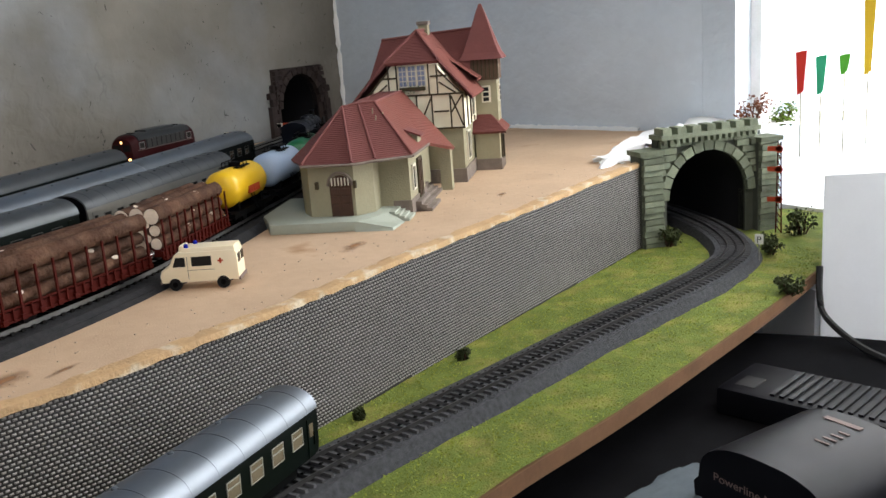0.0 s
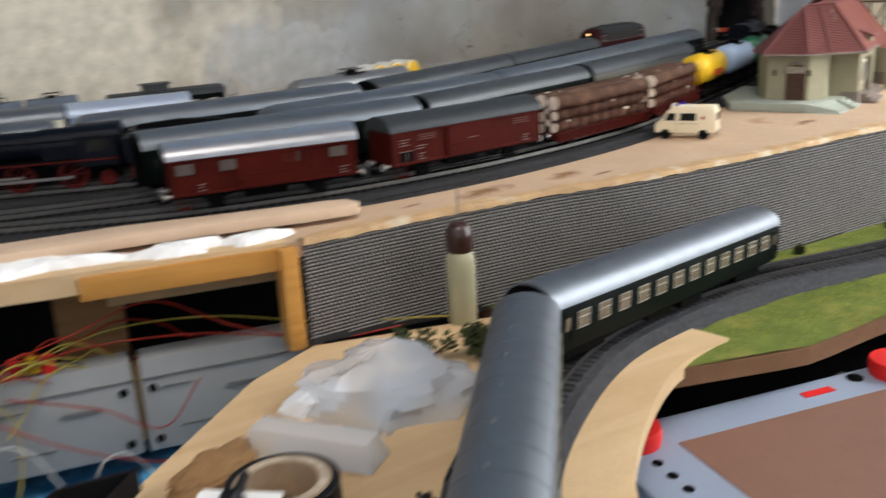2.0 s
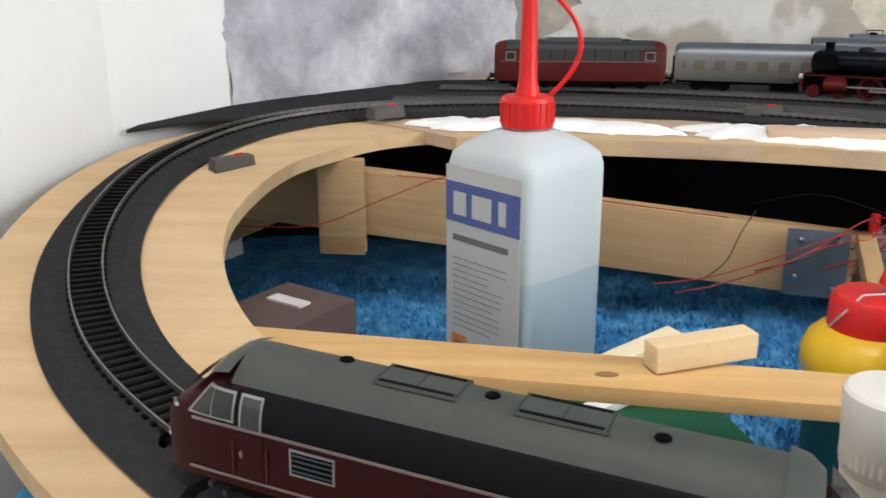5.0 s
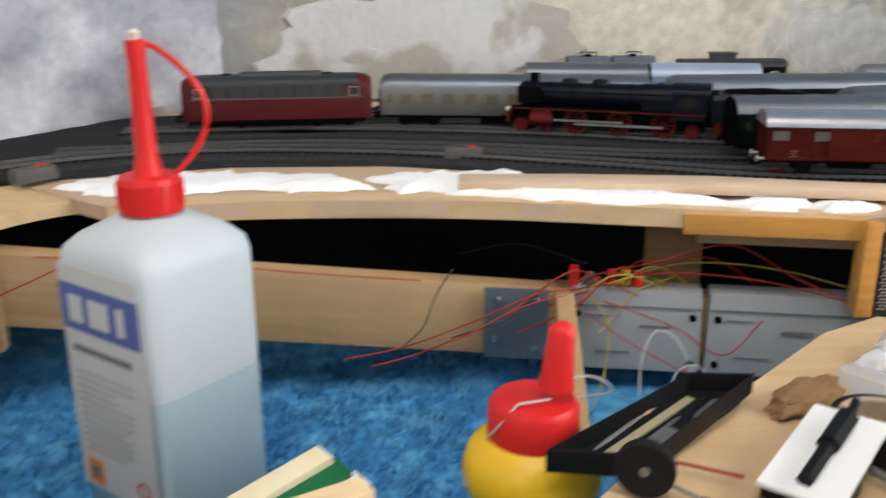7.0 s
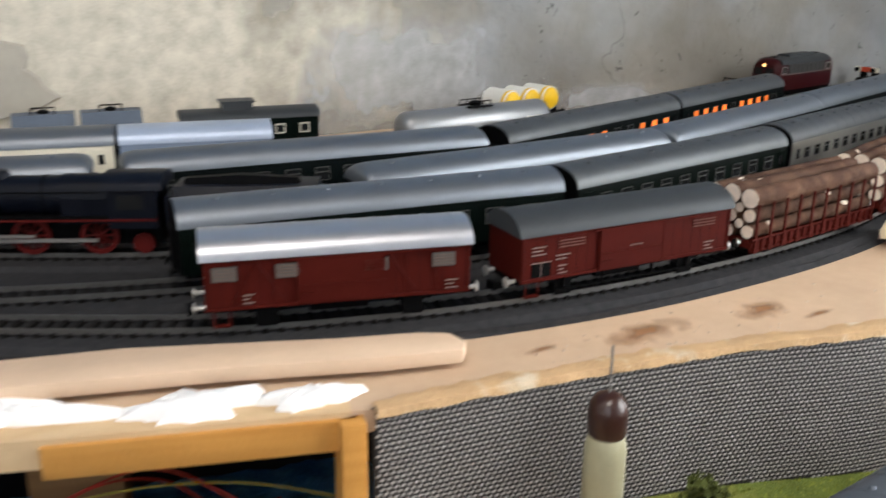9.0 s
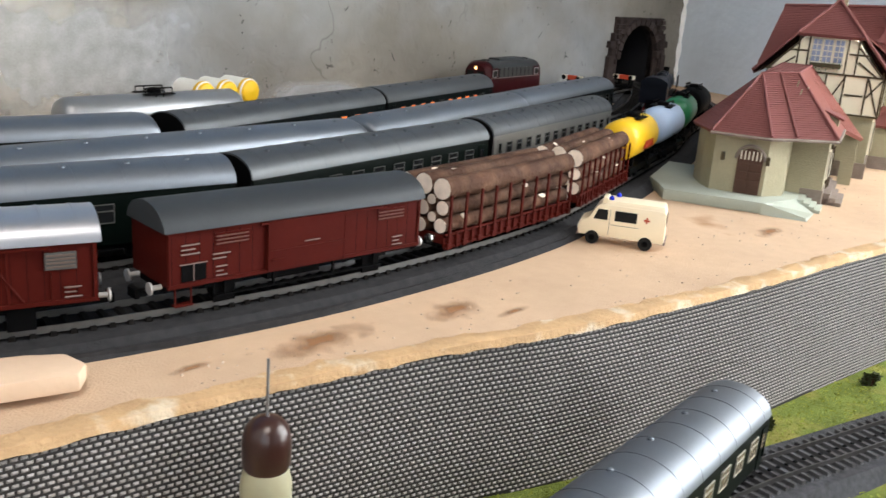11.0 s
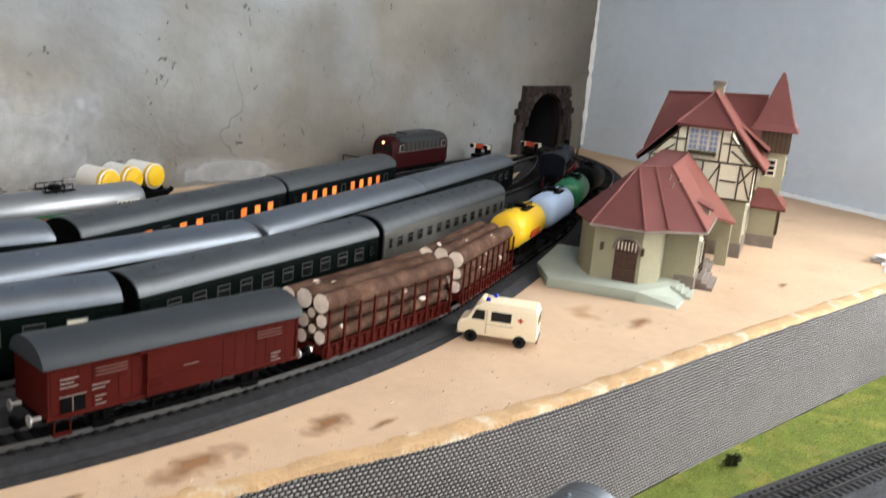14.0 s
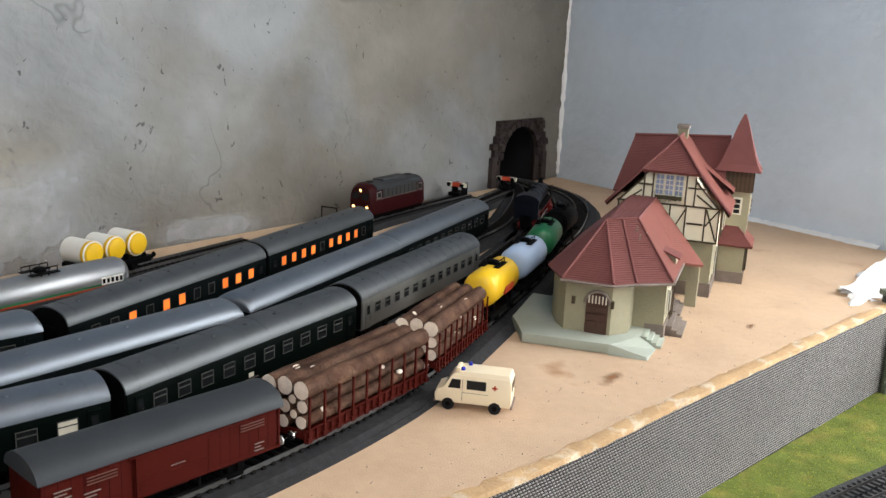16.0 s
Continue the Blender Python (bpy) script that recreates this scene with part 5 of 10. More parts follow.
def loco_box(name, label, L=180, roof=LOCO_GREY, lamps=False, paint=LOCO_RED):
    """Boxy diesel engine: crimson body with a grey upper band and rounded cab ends."""
    c = thing(name, label, "diesel locomotive", "diesel engines in the yard")
    prof = [(-17, 12), (-17.4, 16), (-17.4, 33)] + [(y, z) for y, z in arch_outline(17.2, 34, 50, 12, p=2.6)][::-1] + [(17.4, 33), (17.4, 16), (17, 12)]
    sh = Shape()
    v = []
    xs = [(-L / 2, 0.86, 0.9), (-L / 2 + 4, 0.96, 0.97), (-L / 2 + 9, 1, 1), (L / 2 - 9, 1, 1), (L / 2 - 4, 0.96, 0.97), (L / 2, 0.86, 0.9)]
    m = len(prof)
    for x, ky, kz in xs:
        v += [(x, y * ky, 12 + (z - 12) * kz) for y, z in prof]
    sh.add(v, [(i * m + j, (i + 1) * m + j, (i + 1) * m + (j + 1) % m, i * m + (j + 1) % m) for i in range(5) for j in range(m)] + [tuple(range(m)), tuple(range(6 * m - 1, 5 * m - 1, -1))])
    part("body", sh, paint, c, smooth=40)
    part("roof", Shape().prism([(y, z + 0.5) for y, z in arch_outline(16.9, 42, 50, 14, p=2.3)][::-1], -L / 2 + 12, L / 2 - 12), ROOF_GREY, c, "dull dark grey roof", smooth=40)
    part("roof_hood", Shape().prism([(-9, 49), (-7, 52.4), (7, 52.4), (9, 49)], -L * 0.2, L * 0.24), ROOF_GREY, c, smooth=0)
    part("skirt", Shape().box(-L / 2 + 5, L / 2 - 5, -15.5, 15.5, 8.5, 12.6), BLACK, c, smooth=0)
    for y in (-17.7, 17.4):
        part("trim_line", Shape().box(-L / 2 + 8, L / 2 - 8, y, y + 0.3, 30.6, 31.3), LETTER, c, smooth=0)
        part("upper_band", Shape().box(-L / 2 + 24, L / 2 - 24, y - 0.1, y + 0.4, 31.4, 42.5), LOCO_PANEL, c, "dark grey louvred upper band", smooth=0)
        for k in range(9):
            x = -L / 2 + 26 + (L - 52) * k / 8
            part("louvre_bar", Shape().box(x - 0.5, x + 0.5, y - 0.3, y + 0.6, 32, 42), LOCO_DARK, c, smooth=0)
        for x in (-L / 2 + 16, L / 2 - 16):
            w = part("cab_window", Shape().box(x - 5, x + 5, y - 0.2, y + 0.5, 32, 40.5), BARE_STEEL, c, smooth=0)
            part("pane", Shape().box(x - 4, x + 4, y - 0.3, y + 0.6, 33, 39.5), WINDOW_REFLECTION, w, smooth=0)
    for s in (-1, 1):
        for y in (-7, 7):
            part("windscreen", Shape().box(min(s * (L / 2 - 3), s * (L / 2 + 0.2)), max(s * (L / 2 - 3), s * (L / 2 + 0.2)), y - 5, y + 5, 31, 39), GLASS_DARK, c, smooth=0)
        for y in (-10, 10):
            part("headlamp", Shape().lathe([(2, 0), (1.8, 1.5 * s), (0, 1.6 * s)], 12, Matrix.Translation((s * (L / 2 - 0.3), y, 21)), axis="x"), LAMP_LIT if lamps and s < 0 else CREAM_TRIM, c)
        part("headlamp", Shape().lathe([(2, 0), (1.8, 1.5 * s), (0, 1.6 * s)], 12, Matrix.Translation((s * (L / 2 - 1.5), 0, 42)), axis="x"), LAMP_LIT if lamps and s < 0 else CREAM_TRIM, c)
        bogie(c, s * (L / 2 - 36), 28)
    for k in range(4):
        part("roof_fan", Shape().lathe([(5, 0), (5, 1.2), (3.4, 1.4), (0, 1.2)], 16, Matrix.Translation((-45 + 30 * k, 0, 50))), LOCO_DARK, c)
    part("tank", Shape().box(-28, 28, -14, 14, 6, 12), BLACK, c, smooth=0)
    buffers(c, L / 2)
    hook(c, L / 2)
    return c


def steam_loco(name, label, tender=True, stretch=1.0):
    """Black steam engine with red running gear, front at -x, and its tender."""
    c = thing(name, label, "steam locomotive", "steam engines")
    part("boiler", Shape().lathe([(0, -70), (9.5, -70), (10.6, -67), (10.8, -40), (11, 20), (11.4, 34)], 28, Matrix.Translation((0, 0, 36)), axis="x"), BLACK_BLUE, c)
    for x in (-66, -48, -30, -10, 10):
        part("boiler_band", Shape().lathe([(11.1, -0.5), (11.35, -0.4), (11.35, 0.4), (11.1, 0.5)], 28, Matrix.Translation((x, 0, 36)), axis="x", caps=False), BLACK, c)
    part("smokebox_door", Shape().lathe([(0, -72.5), (4, -72), (8.4, -70.2)], 24, Matrix.Translation((0, 0, 36)), axis="x"), BLACK, c)
    part("chimney", Shape().lathe([(4.2, 0), (3.4, 2), (3.4, 7), (4.0, 8.2), (3.0, 8.2), (0, 7)], 18, Matrix.Translation((-60, 0, 45.5))), BLACK, c)
    for x in (-34, -12):
        part("dome", Shape().lathe([(6.2, 0), (6, 3), (4.4, 5.2), (0, 6)], 18, Matrix.Translation((x, 0, 45))), BLACK_BLUE, c)
    part("firebox", Shape().prism([(-11.4, 22), (-11.6, 36)] + arch_outline(11.6, 36, 48, 12, p=2)[::-1] + [(11.4, 22)], 18, 40), BLACK_BLUE, c, smooth=40)
    part("cab", Shape().box(40, 62, -15, 15, 20, 42).prism(arch_outline(16, 41.8, 50, 12, p=2)[::-1], 38, 65), BLACK_BLUE, c, smooth=40)
    for y in (-15.3, 14.9):
        part("cab_window", Shape().box(44, 56, y, y + 0.4, 31, 39), GLASS_DARK, c, smooth=0)
        part("running_board", Shape().box(-74, 40, min(y, y * 0.6), max(y, y * 0.6), 25.5, 26.6), BLACK, c, smooth=0)
        part("running_board_edge", Shape().box(-74, 62, y, y + 0.5, 24.4, 25.6), WHEEL_RED, c, "red edge strip", smooth=0)
        part("smoke_deflector", Shape().box(-70, -52, y, y + 0.7, 30, 44), BLACK, c, smooth=0)
        part("handrail", Shape().rod((-64, y * 0.76, 40), (36, y * 0.76, 40), 0.4), BLACK, c)
        part("cylinder", Shape().lathe([(0, -60), (5.5, -60), (5.5, -44), (0, -44)], 16, Matrix.Translation((0, y * 0.93, 16)), axis="x").box(-59, -45, y - 1.5, y + 1.5, 19, 24), WHEEL_RED, c)
        part("coupling_rod", Shape().box(-28, 34, y * 0.86 - 0.5, y * 0.86 + 0.5, 12, 14).box(-44, 6, y * 0.92 - 0.5, y * 0.92 + 0.5, 15, 16.6), BARE_STEEL, c, smooth=0)
    for x in (-28, 3, 34):
        for y in (-9, 9):
            w = part("driving_wheel", Shape().lathe([(8.0, -1.3), (10.6, -1.3), (10.6, 1.3), (8.0, 1.3), (8.0, -1.3)], 28, axis="y", caps=False), WHEEL_RED, c, at=Vector((x, y, 14.6)) * 0.001)
            sp = Shape()
            for k in range(10):
                a = 2 * math.pi * k / 10
                sp.rod((0, 0, 0), (8.6 * math.cos(a), 0, 8.6 * math.sin(a)), 0.6, 5)
            part("spokes", sp, WHEEL_RED, w)
    for x in (-68, -50, 54):
        wheelset(c, x, 6, WHEEL_RED)
    part("frame", Shape().box(-76, 62, -7, 7, 9, 24), BLACK, c, smooth=0)
    part("buffer_beam", Shape().box(-78, -75.5, -15, 15, 13, 20), WHEEL_RED, c, smooth=0)
    for y in (-10, 10):
        part("lantern", Shape().lathe([(2.4, 0), (2.4, 3), (0, 3.4)], 12, Matrix.Translation((-79, y, 23)), axis="x"), CREAM_TRIM, c)
    if tender:
        t = part("tender", Shape().box(66, 138, -14.5, 14.5, 20, 38).prism([(-14.5, 38), (-11, 43), (11, 43), (14.5, 38)], 70, 136), BLACK_BLUE, c, smooth=0)
        part("coal", Shape().lathe([(0, -30), (8, -26), (10, 0), (8, 26), (0, 30)], 10, Matrix.Translation((100, 0, 38)), axis="x"), BLACK, t, smooth=0)
        part("frame", Shape().box(68, 138, -11, 11, 8, 20), WHEEL_RED, t, smooth=0)
        for x in (78, 98, 112, 130):
            wheelset(t, x, 6, WHEEL_RED)
    buffers(c, 78, 16, 10)
    for o in c.children_recursive:
        o.location.x *= stretch
        if o.name.split(".")[0] not in ("wheel", "driving_wheel", "spokes", "lantern", "buffer"):
            for q in o.data.vertices:
                q.co.x *= stretch
        elif o.name.startswith("lantern"):
            o.location.x -= 0.079 * (stretch - 1)
    return c


def small_vehicle(name, label, kind, L=110, body=COACH_GREEN):
    c = thing(name, label, "goods wagon", "back sidings wagons")
    if kind == "van":
        part("body", Shape().box(-L / 2, L / 2, -15.5, 15.5, 13, 38), body, c, smooth=0)
        part("roof", roof_shape(L + 3, 17, 37.8, 45, 0, 12, 2.0), ROOF_GREY, c, smooth=40)
        part("roof_box", Shape().box(-22, 2, -8, 8, 44, 50), ROOF_GREY, c, smooth=0)
        part("roof_box_lid", Shape().box(-24, 4, -9, 9, 50, 51.5), ROOF_GREY, c, smooth=0)
        for k in range(5):
            w = part("window", Shape().box(-42 + 20 * k, -34 + 20 * k, -16, -15.4, 25, 33), CREAM_TRIM, c, smooth=0)
            part("pane", Shape().box(-41 + 20 * k, -35 + 20 * k, -16.2, -15.4, 26, 32), GLASS_DARK, w, smooth=0)
    elif kind == "hopper":
        for x in (-24, 24):
            part("hopper", Shape().prism([(-15, 30), (-15, 40), (-8, 48), (8, 48), (15, 40), (15, 30), (4, 14), (-4, 14)], x - 22, x + 22), mat("blue_grey_hopper_paint", (0.085, 0.105, 0.135), 0.5, vary=0.15), c, smooth=0)
            part("hatch", Shape().lathe([(4.5, 0), (4.5, 2), (3, 3), (0, 3)], 14, Matrix.Translation((x, 0, 47.5))), BLACK, c)
            part("hatch_rail", Shape().rod((x - 8, -6, 48), (x - 8, -6, 53), 0.6).rod((x + 8, -6, 48), (x + 8, -6, 53), 0.6).rod((x - 8, -6, 53), (x + 8, -6, 53), 0.6), BLACK, c)
    elif kind == "flat":
        part("deck", Shape().box(-L / 2, L / 2, -15, 15, 13, 16), RED_OXIDE, c, smooth=0)
        for k in range(7):
            part("side_board", Shape().box(-L / 2 + k * L / 7 + 0.5, -L / 2 + (k + 1) * L / 7 - 0.5, -15.8, -15, 13, 24), RED_OXIDE, c, smooth=0)
        part("brake_stand", Shape().rod((-L / 2 + 2, -10, 16), (-L / 2 + 2, -10, 34), 0.7).rod((-L / 2 + 2, 10, 16), (-L / 2 + 2, 10, 34), 0.7).rod((-L / 2 + 2, -10, 33), (-L / 2 + 2, 10, 33), 0.7), BLACK, c)
    elif kind == "containers":
        part("deck", Shape().box(-L / 2, L / 2, -14, 14, 12, 16), BLACK, c, smooth=0)
        for k in range(3):
            x = -L / 2 + 18 + k * (L - 36) / 2
            t = part("container", Shape().lathe([(0, -17), (9, -17), (11.6, -15), (11.6, 15)], 26, Matrix.Translation((x, 2, 30)), axis="y"), TANK_WHITE, c, "white drum container with yellow end")
            part("end_cap", Shape().lathe([(11.7, -11), (11.9, -14), (9.4, -17.5), (4, -18.6), (0, -19)][::-1], 26, Matrix.Translation((x, 2, 30)), axis="y"), TANK_YELLOW, t, "yellow dished end")
            part("cradle", Shape().box(x - 11, x + 11, -12, 16, 15, 20), BLACK, c, smooth=0)
    part("underframe", Shape().box(-L / 2, L / 2, -12, 12, 10, 13), BLACK, c, smooth=0)
    for x in (-L / 2 + 22, L / 2 - 22):
        part("axle_guard", Shape().box(x - 4, x + 4, -13, -12, 6, 12), BLACK, c, smooth=0)
        wheelset(c, x)
    buffers(c, L / 2)
    return c


def buffer_stop(name, m):
    c = thing(name, "black buffer stop with red and white beam at track end", "buffer stop", "buffer stops", at=m)
    part("frame", Shape().box(-8, 8, -9, -7, 4, 22).box(-8, 8, 7, 9, 4, 22).prism([(-9, 4), (-9, 9), (9, 9), (9, 4)], -18, 8), BLACK, c, smooth=0)
    b = part("beam", Shape().box(-10, -7, -16, 16, 17, 23), CREAM_TRIM, c, "white beam with red centre", smooth=0)
    part("stripe", Shape().box(-10.3, -6.8, -7, 7, 16.9, 23.1), STRIPE_RED, b, smooth=0)
    for y in (-11, 11):
        part("buffer", Shape().lathe([(1.5, 0), (1.5, -4), (3.4, -4.4), (0, -5)], 12, Matrix.Translation((-10, y, 20)), axis="x"), BLACK, c)
    return c


def ambulance(m):
    c = thing("ambulance_van", "cream model ambulance van with blue beacons on the tan board", "van", at=m)
    out = [(-28, 6), (-28.6, 10), (-27.8, 15.2), (-23.6, 17.0), (-21.8, 18.2), (-17.2, 26.4), (-14.6, 28), (26.5, 28), (28, 26), (28.3, 14), (28.3, 6)]
    sh = Shape()
    n = len(out)
    v = [(x, y * (0.94 if z > 20 else 1), z) for y in (-11, 11) for x, z in out]
    sh.add(v, [tuple(range(n)), tuple(range(2 * n - 1, n - 1, -1))] + [(i, n + i, n + (i + 1) % n, (i + 1) % n) for i in range(n)])
    part("body", sh, CREAM_VAN, c, bevel=0.9)
    part("high_roof", Shape().box(-12, 27.4, -10, 10, 27.6, 30.6, taper=1.2), CREAM_VAN, c, bevel=0.6)
    part("roof_sign", Shape().box(-14.5, -10.5, -7, 7, 27.8, 31.9, taper=0.5), CREAM_VAN, c, bevel=0.4)
    for y in (-6, 6):
        part("beacon", Shape().lathe([(1.7, 0), (1.6, 2), (0.8, 2.9), (0, 3)], 14, Matrix.Translation((-7 + y * 0.3, y, 30.4))), BLUE_LIGHT, c, "blue beacon")
    for sy in (-1, 1):
        for x0, x1, xt in ((-19.0, -9.6, -16.2), (-5, 9.5, -5)):
            y = sy * 11.15
            fr = part("side_window", Shape().add([(x0, y, 17.6), (x1, y, 17.6), (x1, sy * 10.75, 24.5), (xt, sy * 10.75, 24.5), (x0, y - sy, 17.6), (x1, y - sy, 17.6), (x1, sy * 9.5, 24.5), (xt, sy * 9.5, 24.5)], [(0, 1, 2, 3) if sy < 0 else (3, 2, 1, 0)] + [(i, (i + 1) % 4, 4 + (i + 1) % 4, 4 + i) for i in range(4)]), GLASS_DARK, c, smooth=0)
        part("door_line", Shape().box(-8.3, -8.0, min(sy * 10.6, sy * 11.1), max(sy * 10.6, sy * 11.1), 8, 25).box(-8.3, 11, min(sy * 10.6, sy * 11.1), max(sy * 10.6, sy * 11.1), 14.6, 14.9), WINDOW_FRAME, c, smooth=0)
        part("cross", Shape().box(14, 18, min(sy * 10.7, sy * 11.05), max(sy * 10.7, sy * 11.05), 20, 21.2).box(15.4, 16.6, min(sy * 10.7, sy * 11.05), max(sy * 10.7, sy * 11.05), 18.6, 22.6), STRIPE_RED, c, "small red cross", smooth=0)
        for x in (-18.5, 16.5):
            part("wheel", Shape().lathe([(0, -1.6), (2.2, -1.9), (2.6, -1.5), (4.6, -1.7), (4.8, 0), (4.6, 1.7), (0, 1.6)], 20, Matrix.Translation((x, sy * 9.6, 4.8)), axis="y"), RUBBER, c)
            part("hub", Shape().lathe([(0, -0.6), (1.9, -0.4), (2.2, 0.4), (0, 0.5)], 14, Matrix.Translation((x, sy * 11.4, 4.8)), axis="y"), BLACK, c)
    part("windscreen", Shape().add([(-21.6, -8.6, 18.8), (-21.6, 8.6, 18.8), (-17.8, 8.2, 25.6), (-17.8, -8.2, 25.6)], [(0, 3, 2, 1)]), GLASS_DARK, c, smooth=0).location.x = -0.0007
    for y in (-5, 5):
        part("rear_window", Shape().box(27.4, 28.6, y - 3, y + 3, 18, 24.5), GLASS_DARK, c, smooth=0)
    part("grille", Shape().box(-28.8, -27.6, -7, 7, 9, 12.5), BLACK, c, smooth=0)
    for y in (-8.6, 8.6):
        part("headlamp", Shape().box(-28.9, -27.6, y - 1.5, y + 1.5, 9.2, 12.2), CREAM_TRIM, c, smooth=0)
    for x in (-29.4, 27.8):
        part("bumper", Shape().box(x, x + 1.6, -10.8, 10.8, 5.4, 7.6), LETTER, c, bevel=0.3)
    return c

# ---- boards of the lower level and the climbing loop ----
run = [LOOP.at(s) for s in np.arange(0, LOOP.near(-1.6, -1.45), 0.1)]
front_line = spread([(-1.6, -2.32, 0), (-0.36, -2.4, 0), (1.33, -2.82, 0), (3.63, -3.32, 0), (5.2, -3.55, 0), (7.6, -3.6, 0)], 0.15)
# grass board between the retaining wall and the front edge
sh = Shape(0.1)
v, f = [], []
rnd = random.Random(8)
cols = 40
for i in range(cols + 1):
    x = -2.55 + 9.9 * i / cols
    y0 = float(np.interp(x, [p.x for p in front_line], [p.y for p in front_line])) if x > -1.6 else float(np.interp(x, [-2.55, -1.6], [-2.02, -2.32]))
    y1 = float(np.interp(x, [a for a, _ in FRONT] + [7.5], [b for _, b in FRONT] + [-1.4])) - 0.02
    for j in range(17):
        y = y0 + (y1 - y0) * j / 16
        v.append((x, y, low(x) + 0.012 * noise.noise((x * 3, y * 3, 0)) + 0.006 * noise.noise((x * 11, y * 11, 3))))
f = [(i * 17 + j, (i + 1) * 17 + j, (i + 1) * 17 + j + 1, i * 17 + j + 1) for i in range(cols) for j in range(16)]
sh.add(v, f)
solid("grass_verge", sh, GRASS, "green and yellow scattered grass beside the lower track", "grass", kind="structure", smooth=60)
sh = Shape(0.1)
v = []
for i in range(cols + 1):
    a, b = v, i
    x, y, _ = (sh, 0, 0) if False else (-2.55 + 9.9 * i / cols, 0, 0)
    y0 = float(np.interp(x, [p.x for p in front_line], [p.y for p in front_line])) if x > -1.6 else float(np.interp(x, [-2.55, -1.6], [-2.02, -2.32]))
    v += [(x, y0 - 0.012, low(x) - 0.01), (x, y0 - 0.012, low(x) - 0.12), (x, y0 + 2.3, low(x) - 0.12), (x, y0 + 2.3, low(x) - 0.03)]
f = [(4 * i + q, 4 * i + 4 + q, 4 * i + 4 + (q + 1) % 4, 4 * i + (q + 1) % 4) for i in range(cols) for q in range(4)] + [(0, 1, 2, 3), (4 * cols + 3, 4 * cols + 2, 4 * cols + 1, 4 * cols)]
solid("lower_board", Shape(0.1).add(v, f), mat("brown_board_edge", (0.16, 0.085, 0.045), 0.8, vary=0.25, scale=40), "brown edge of the lower baseboard", "baseboard", kind="structure", smooth=0)

# short grass fibres and flecks in tufts
tufts = Shape(0.1)
v, f = [], []
rnd = random.Random(9)
for k in range(16000):
    x = rnd.uniform(-2.3, 5.4)
    y0 = float(np.interp(x, [p.x for p in front_line], [p.y for p in front_line])) if x > -1.6 else -2.05 - (x + 2.55) * 0.28
    y1 = float(np.interp(x, [a for a, _ in FRONT], [b for _, b in FRONT])) - 0.04
    y = rnd.uniform(y0 + 0.01, y1)
    i = min(range(0, len(run), 3), key=lambda q: abs(run[q].x - x))
    if abs(run[i].y - y) < 0.27:
        continue
    h, a, w = rnd.uniform(0.004, 0.015), rnd.uniform(0, 6.3), rnd.uniform(0.004, 0.009)
    c, s_ = math.cos(a) * w, math.sin(a) * w
    z = low(x) + 0.002
    n = len(v)
    v += [(x - c, y - s_, z), (x + c, y + s_, z), (x + rnd.uniform(-0.02, 0.02), y + rnd.uniform(-0.02, 0.02), z + h)]
    f.append((n, n + 1, n + 2))
tufts.add(v, f)
solid("grass_tufts", tufts, GRASS_TUFT, "short grass fibres scattered on the verge", "grass", kind="stuff", smooth=0)

# beech ply under the curve, down the front and up the loop at the left
s0 = LOOP.near(-1.9, -1.48)
curve = [LOOP.at(s) + Vector((0, 0, -0.07)) for s in np.arange(s0, LOOP.near(-8.5, 2.22), 0.08)]
sh = Shape(0.1)
n = len(curve)
left, right = [], []
for i, p in enumerate(curve):
    t = curve[min(i + 1, n - 1)] - curve[max(i - 1, 0)]
    nr = Vector((-t.y, t.x, 0)).normalized()
    k = i / n
    outer = float(np.interp(k, [0, 0.05, 0.16, 0.3, 0.5, 0.62, 1], [0.5, 0.5, 0.56, 0.6, 0.5, 0.5, 0.9]))
    inner = float(np.interp(k, [0, 0.05, 0.15, 0.42, 0.5, 0.56, 0.62, 0.75, 1], [0.5, 0.6, 0.6, 0.66, 0.66, 0.75, 0.95, 1.05, 1.1]))
    if p.x < -9 and p.y > -3.4:
        inner = float(np.interp(p.y, [-3.4, -2.5, -1.5, -0.9, -0.2, 0.6, 1.2], [0.66, 0.68, 0.72, 0.75, 0.83, 0.9, 1.02]))
        outer = float(np.interp(p.y, [-3.4, 0.6, 1.2], [0.5, 0.6, 0.4]))
    elif p.x < -8.4 and p.y > 1:
        inner, outer = 1.05, 0.4
    left.append(p + nr * outer)
    right.append(p - nr * inner)
v = left + right + [p - Vector((0, 0, 0.1)) for p in left] + [p - Vector((0, 0, 0.1)) for p in right]
f = []
for i in range(n - 1):
    f += [(i, i + 1, n + i + 1, n + i), (2 * n + i, 3 * n + i, 3 * n + i + 1, 2 * n + i + 1), (i, 2 * n + i, 2 * n + i + 1, i + 1), (n + i, n + i + 1, 3 * n + i + 1, 3 * n + i)]
f += [(0, n, 3 * n, 2 * n), (n - 1, 3 * n - 1, 4 * n - 1, 2 * n - 1)]
solid("loop_board", sh.add(v, f), PLY, "sawn beech plywood board carrying the climbing loop", "baseboard", kind="structure", smooth=30)
# the tool board inside the curve
sh = Shape(0.1).slab([(-3.85, -0.42), (-2.6, -0.7), (-2.3, -1.2), (-3.3, -1.75), (-4.2, -2.1), (-5.0, -3.2), (-6.2, -3.75), (-6.6, -3.55), (-6.85, -2.75), (-6.1, -2.05), (-5.2, -1.35), (-4.4, -0.7)], -0.66, -0.585)
for k, p in enumerate(sh.v):
    x = p.x * 10
    sh.v[k] = Vector((p.x, p.y, p.z + (low(x) + 0.565) * 0.1))
solid("tool_board", sh, PLY, "beech plywood board littered with tools", "baseboard", kind="structure", smooth=0)

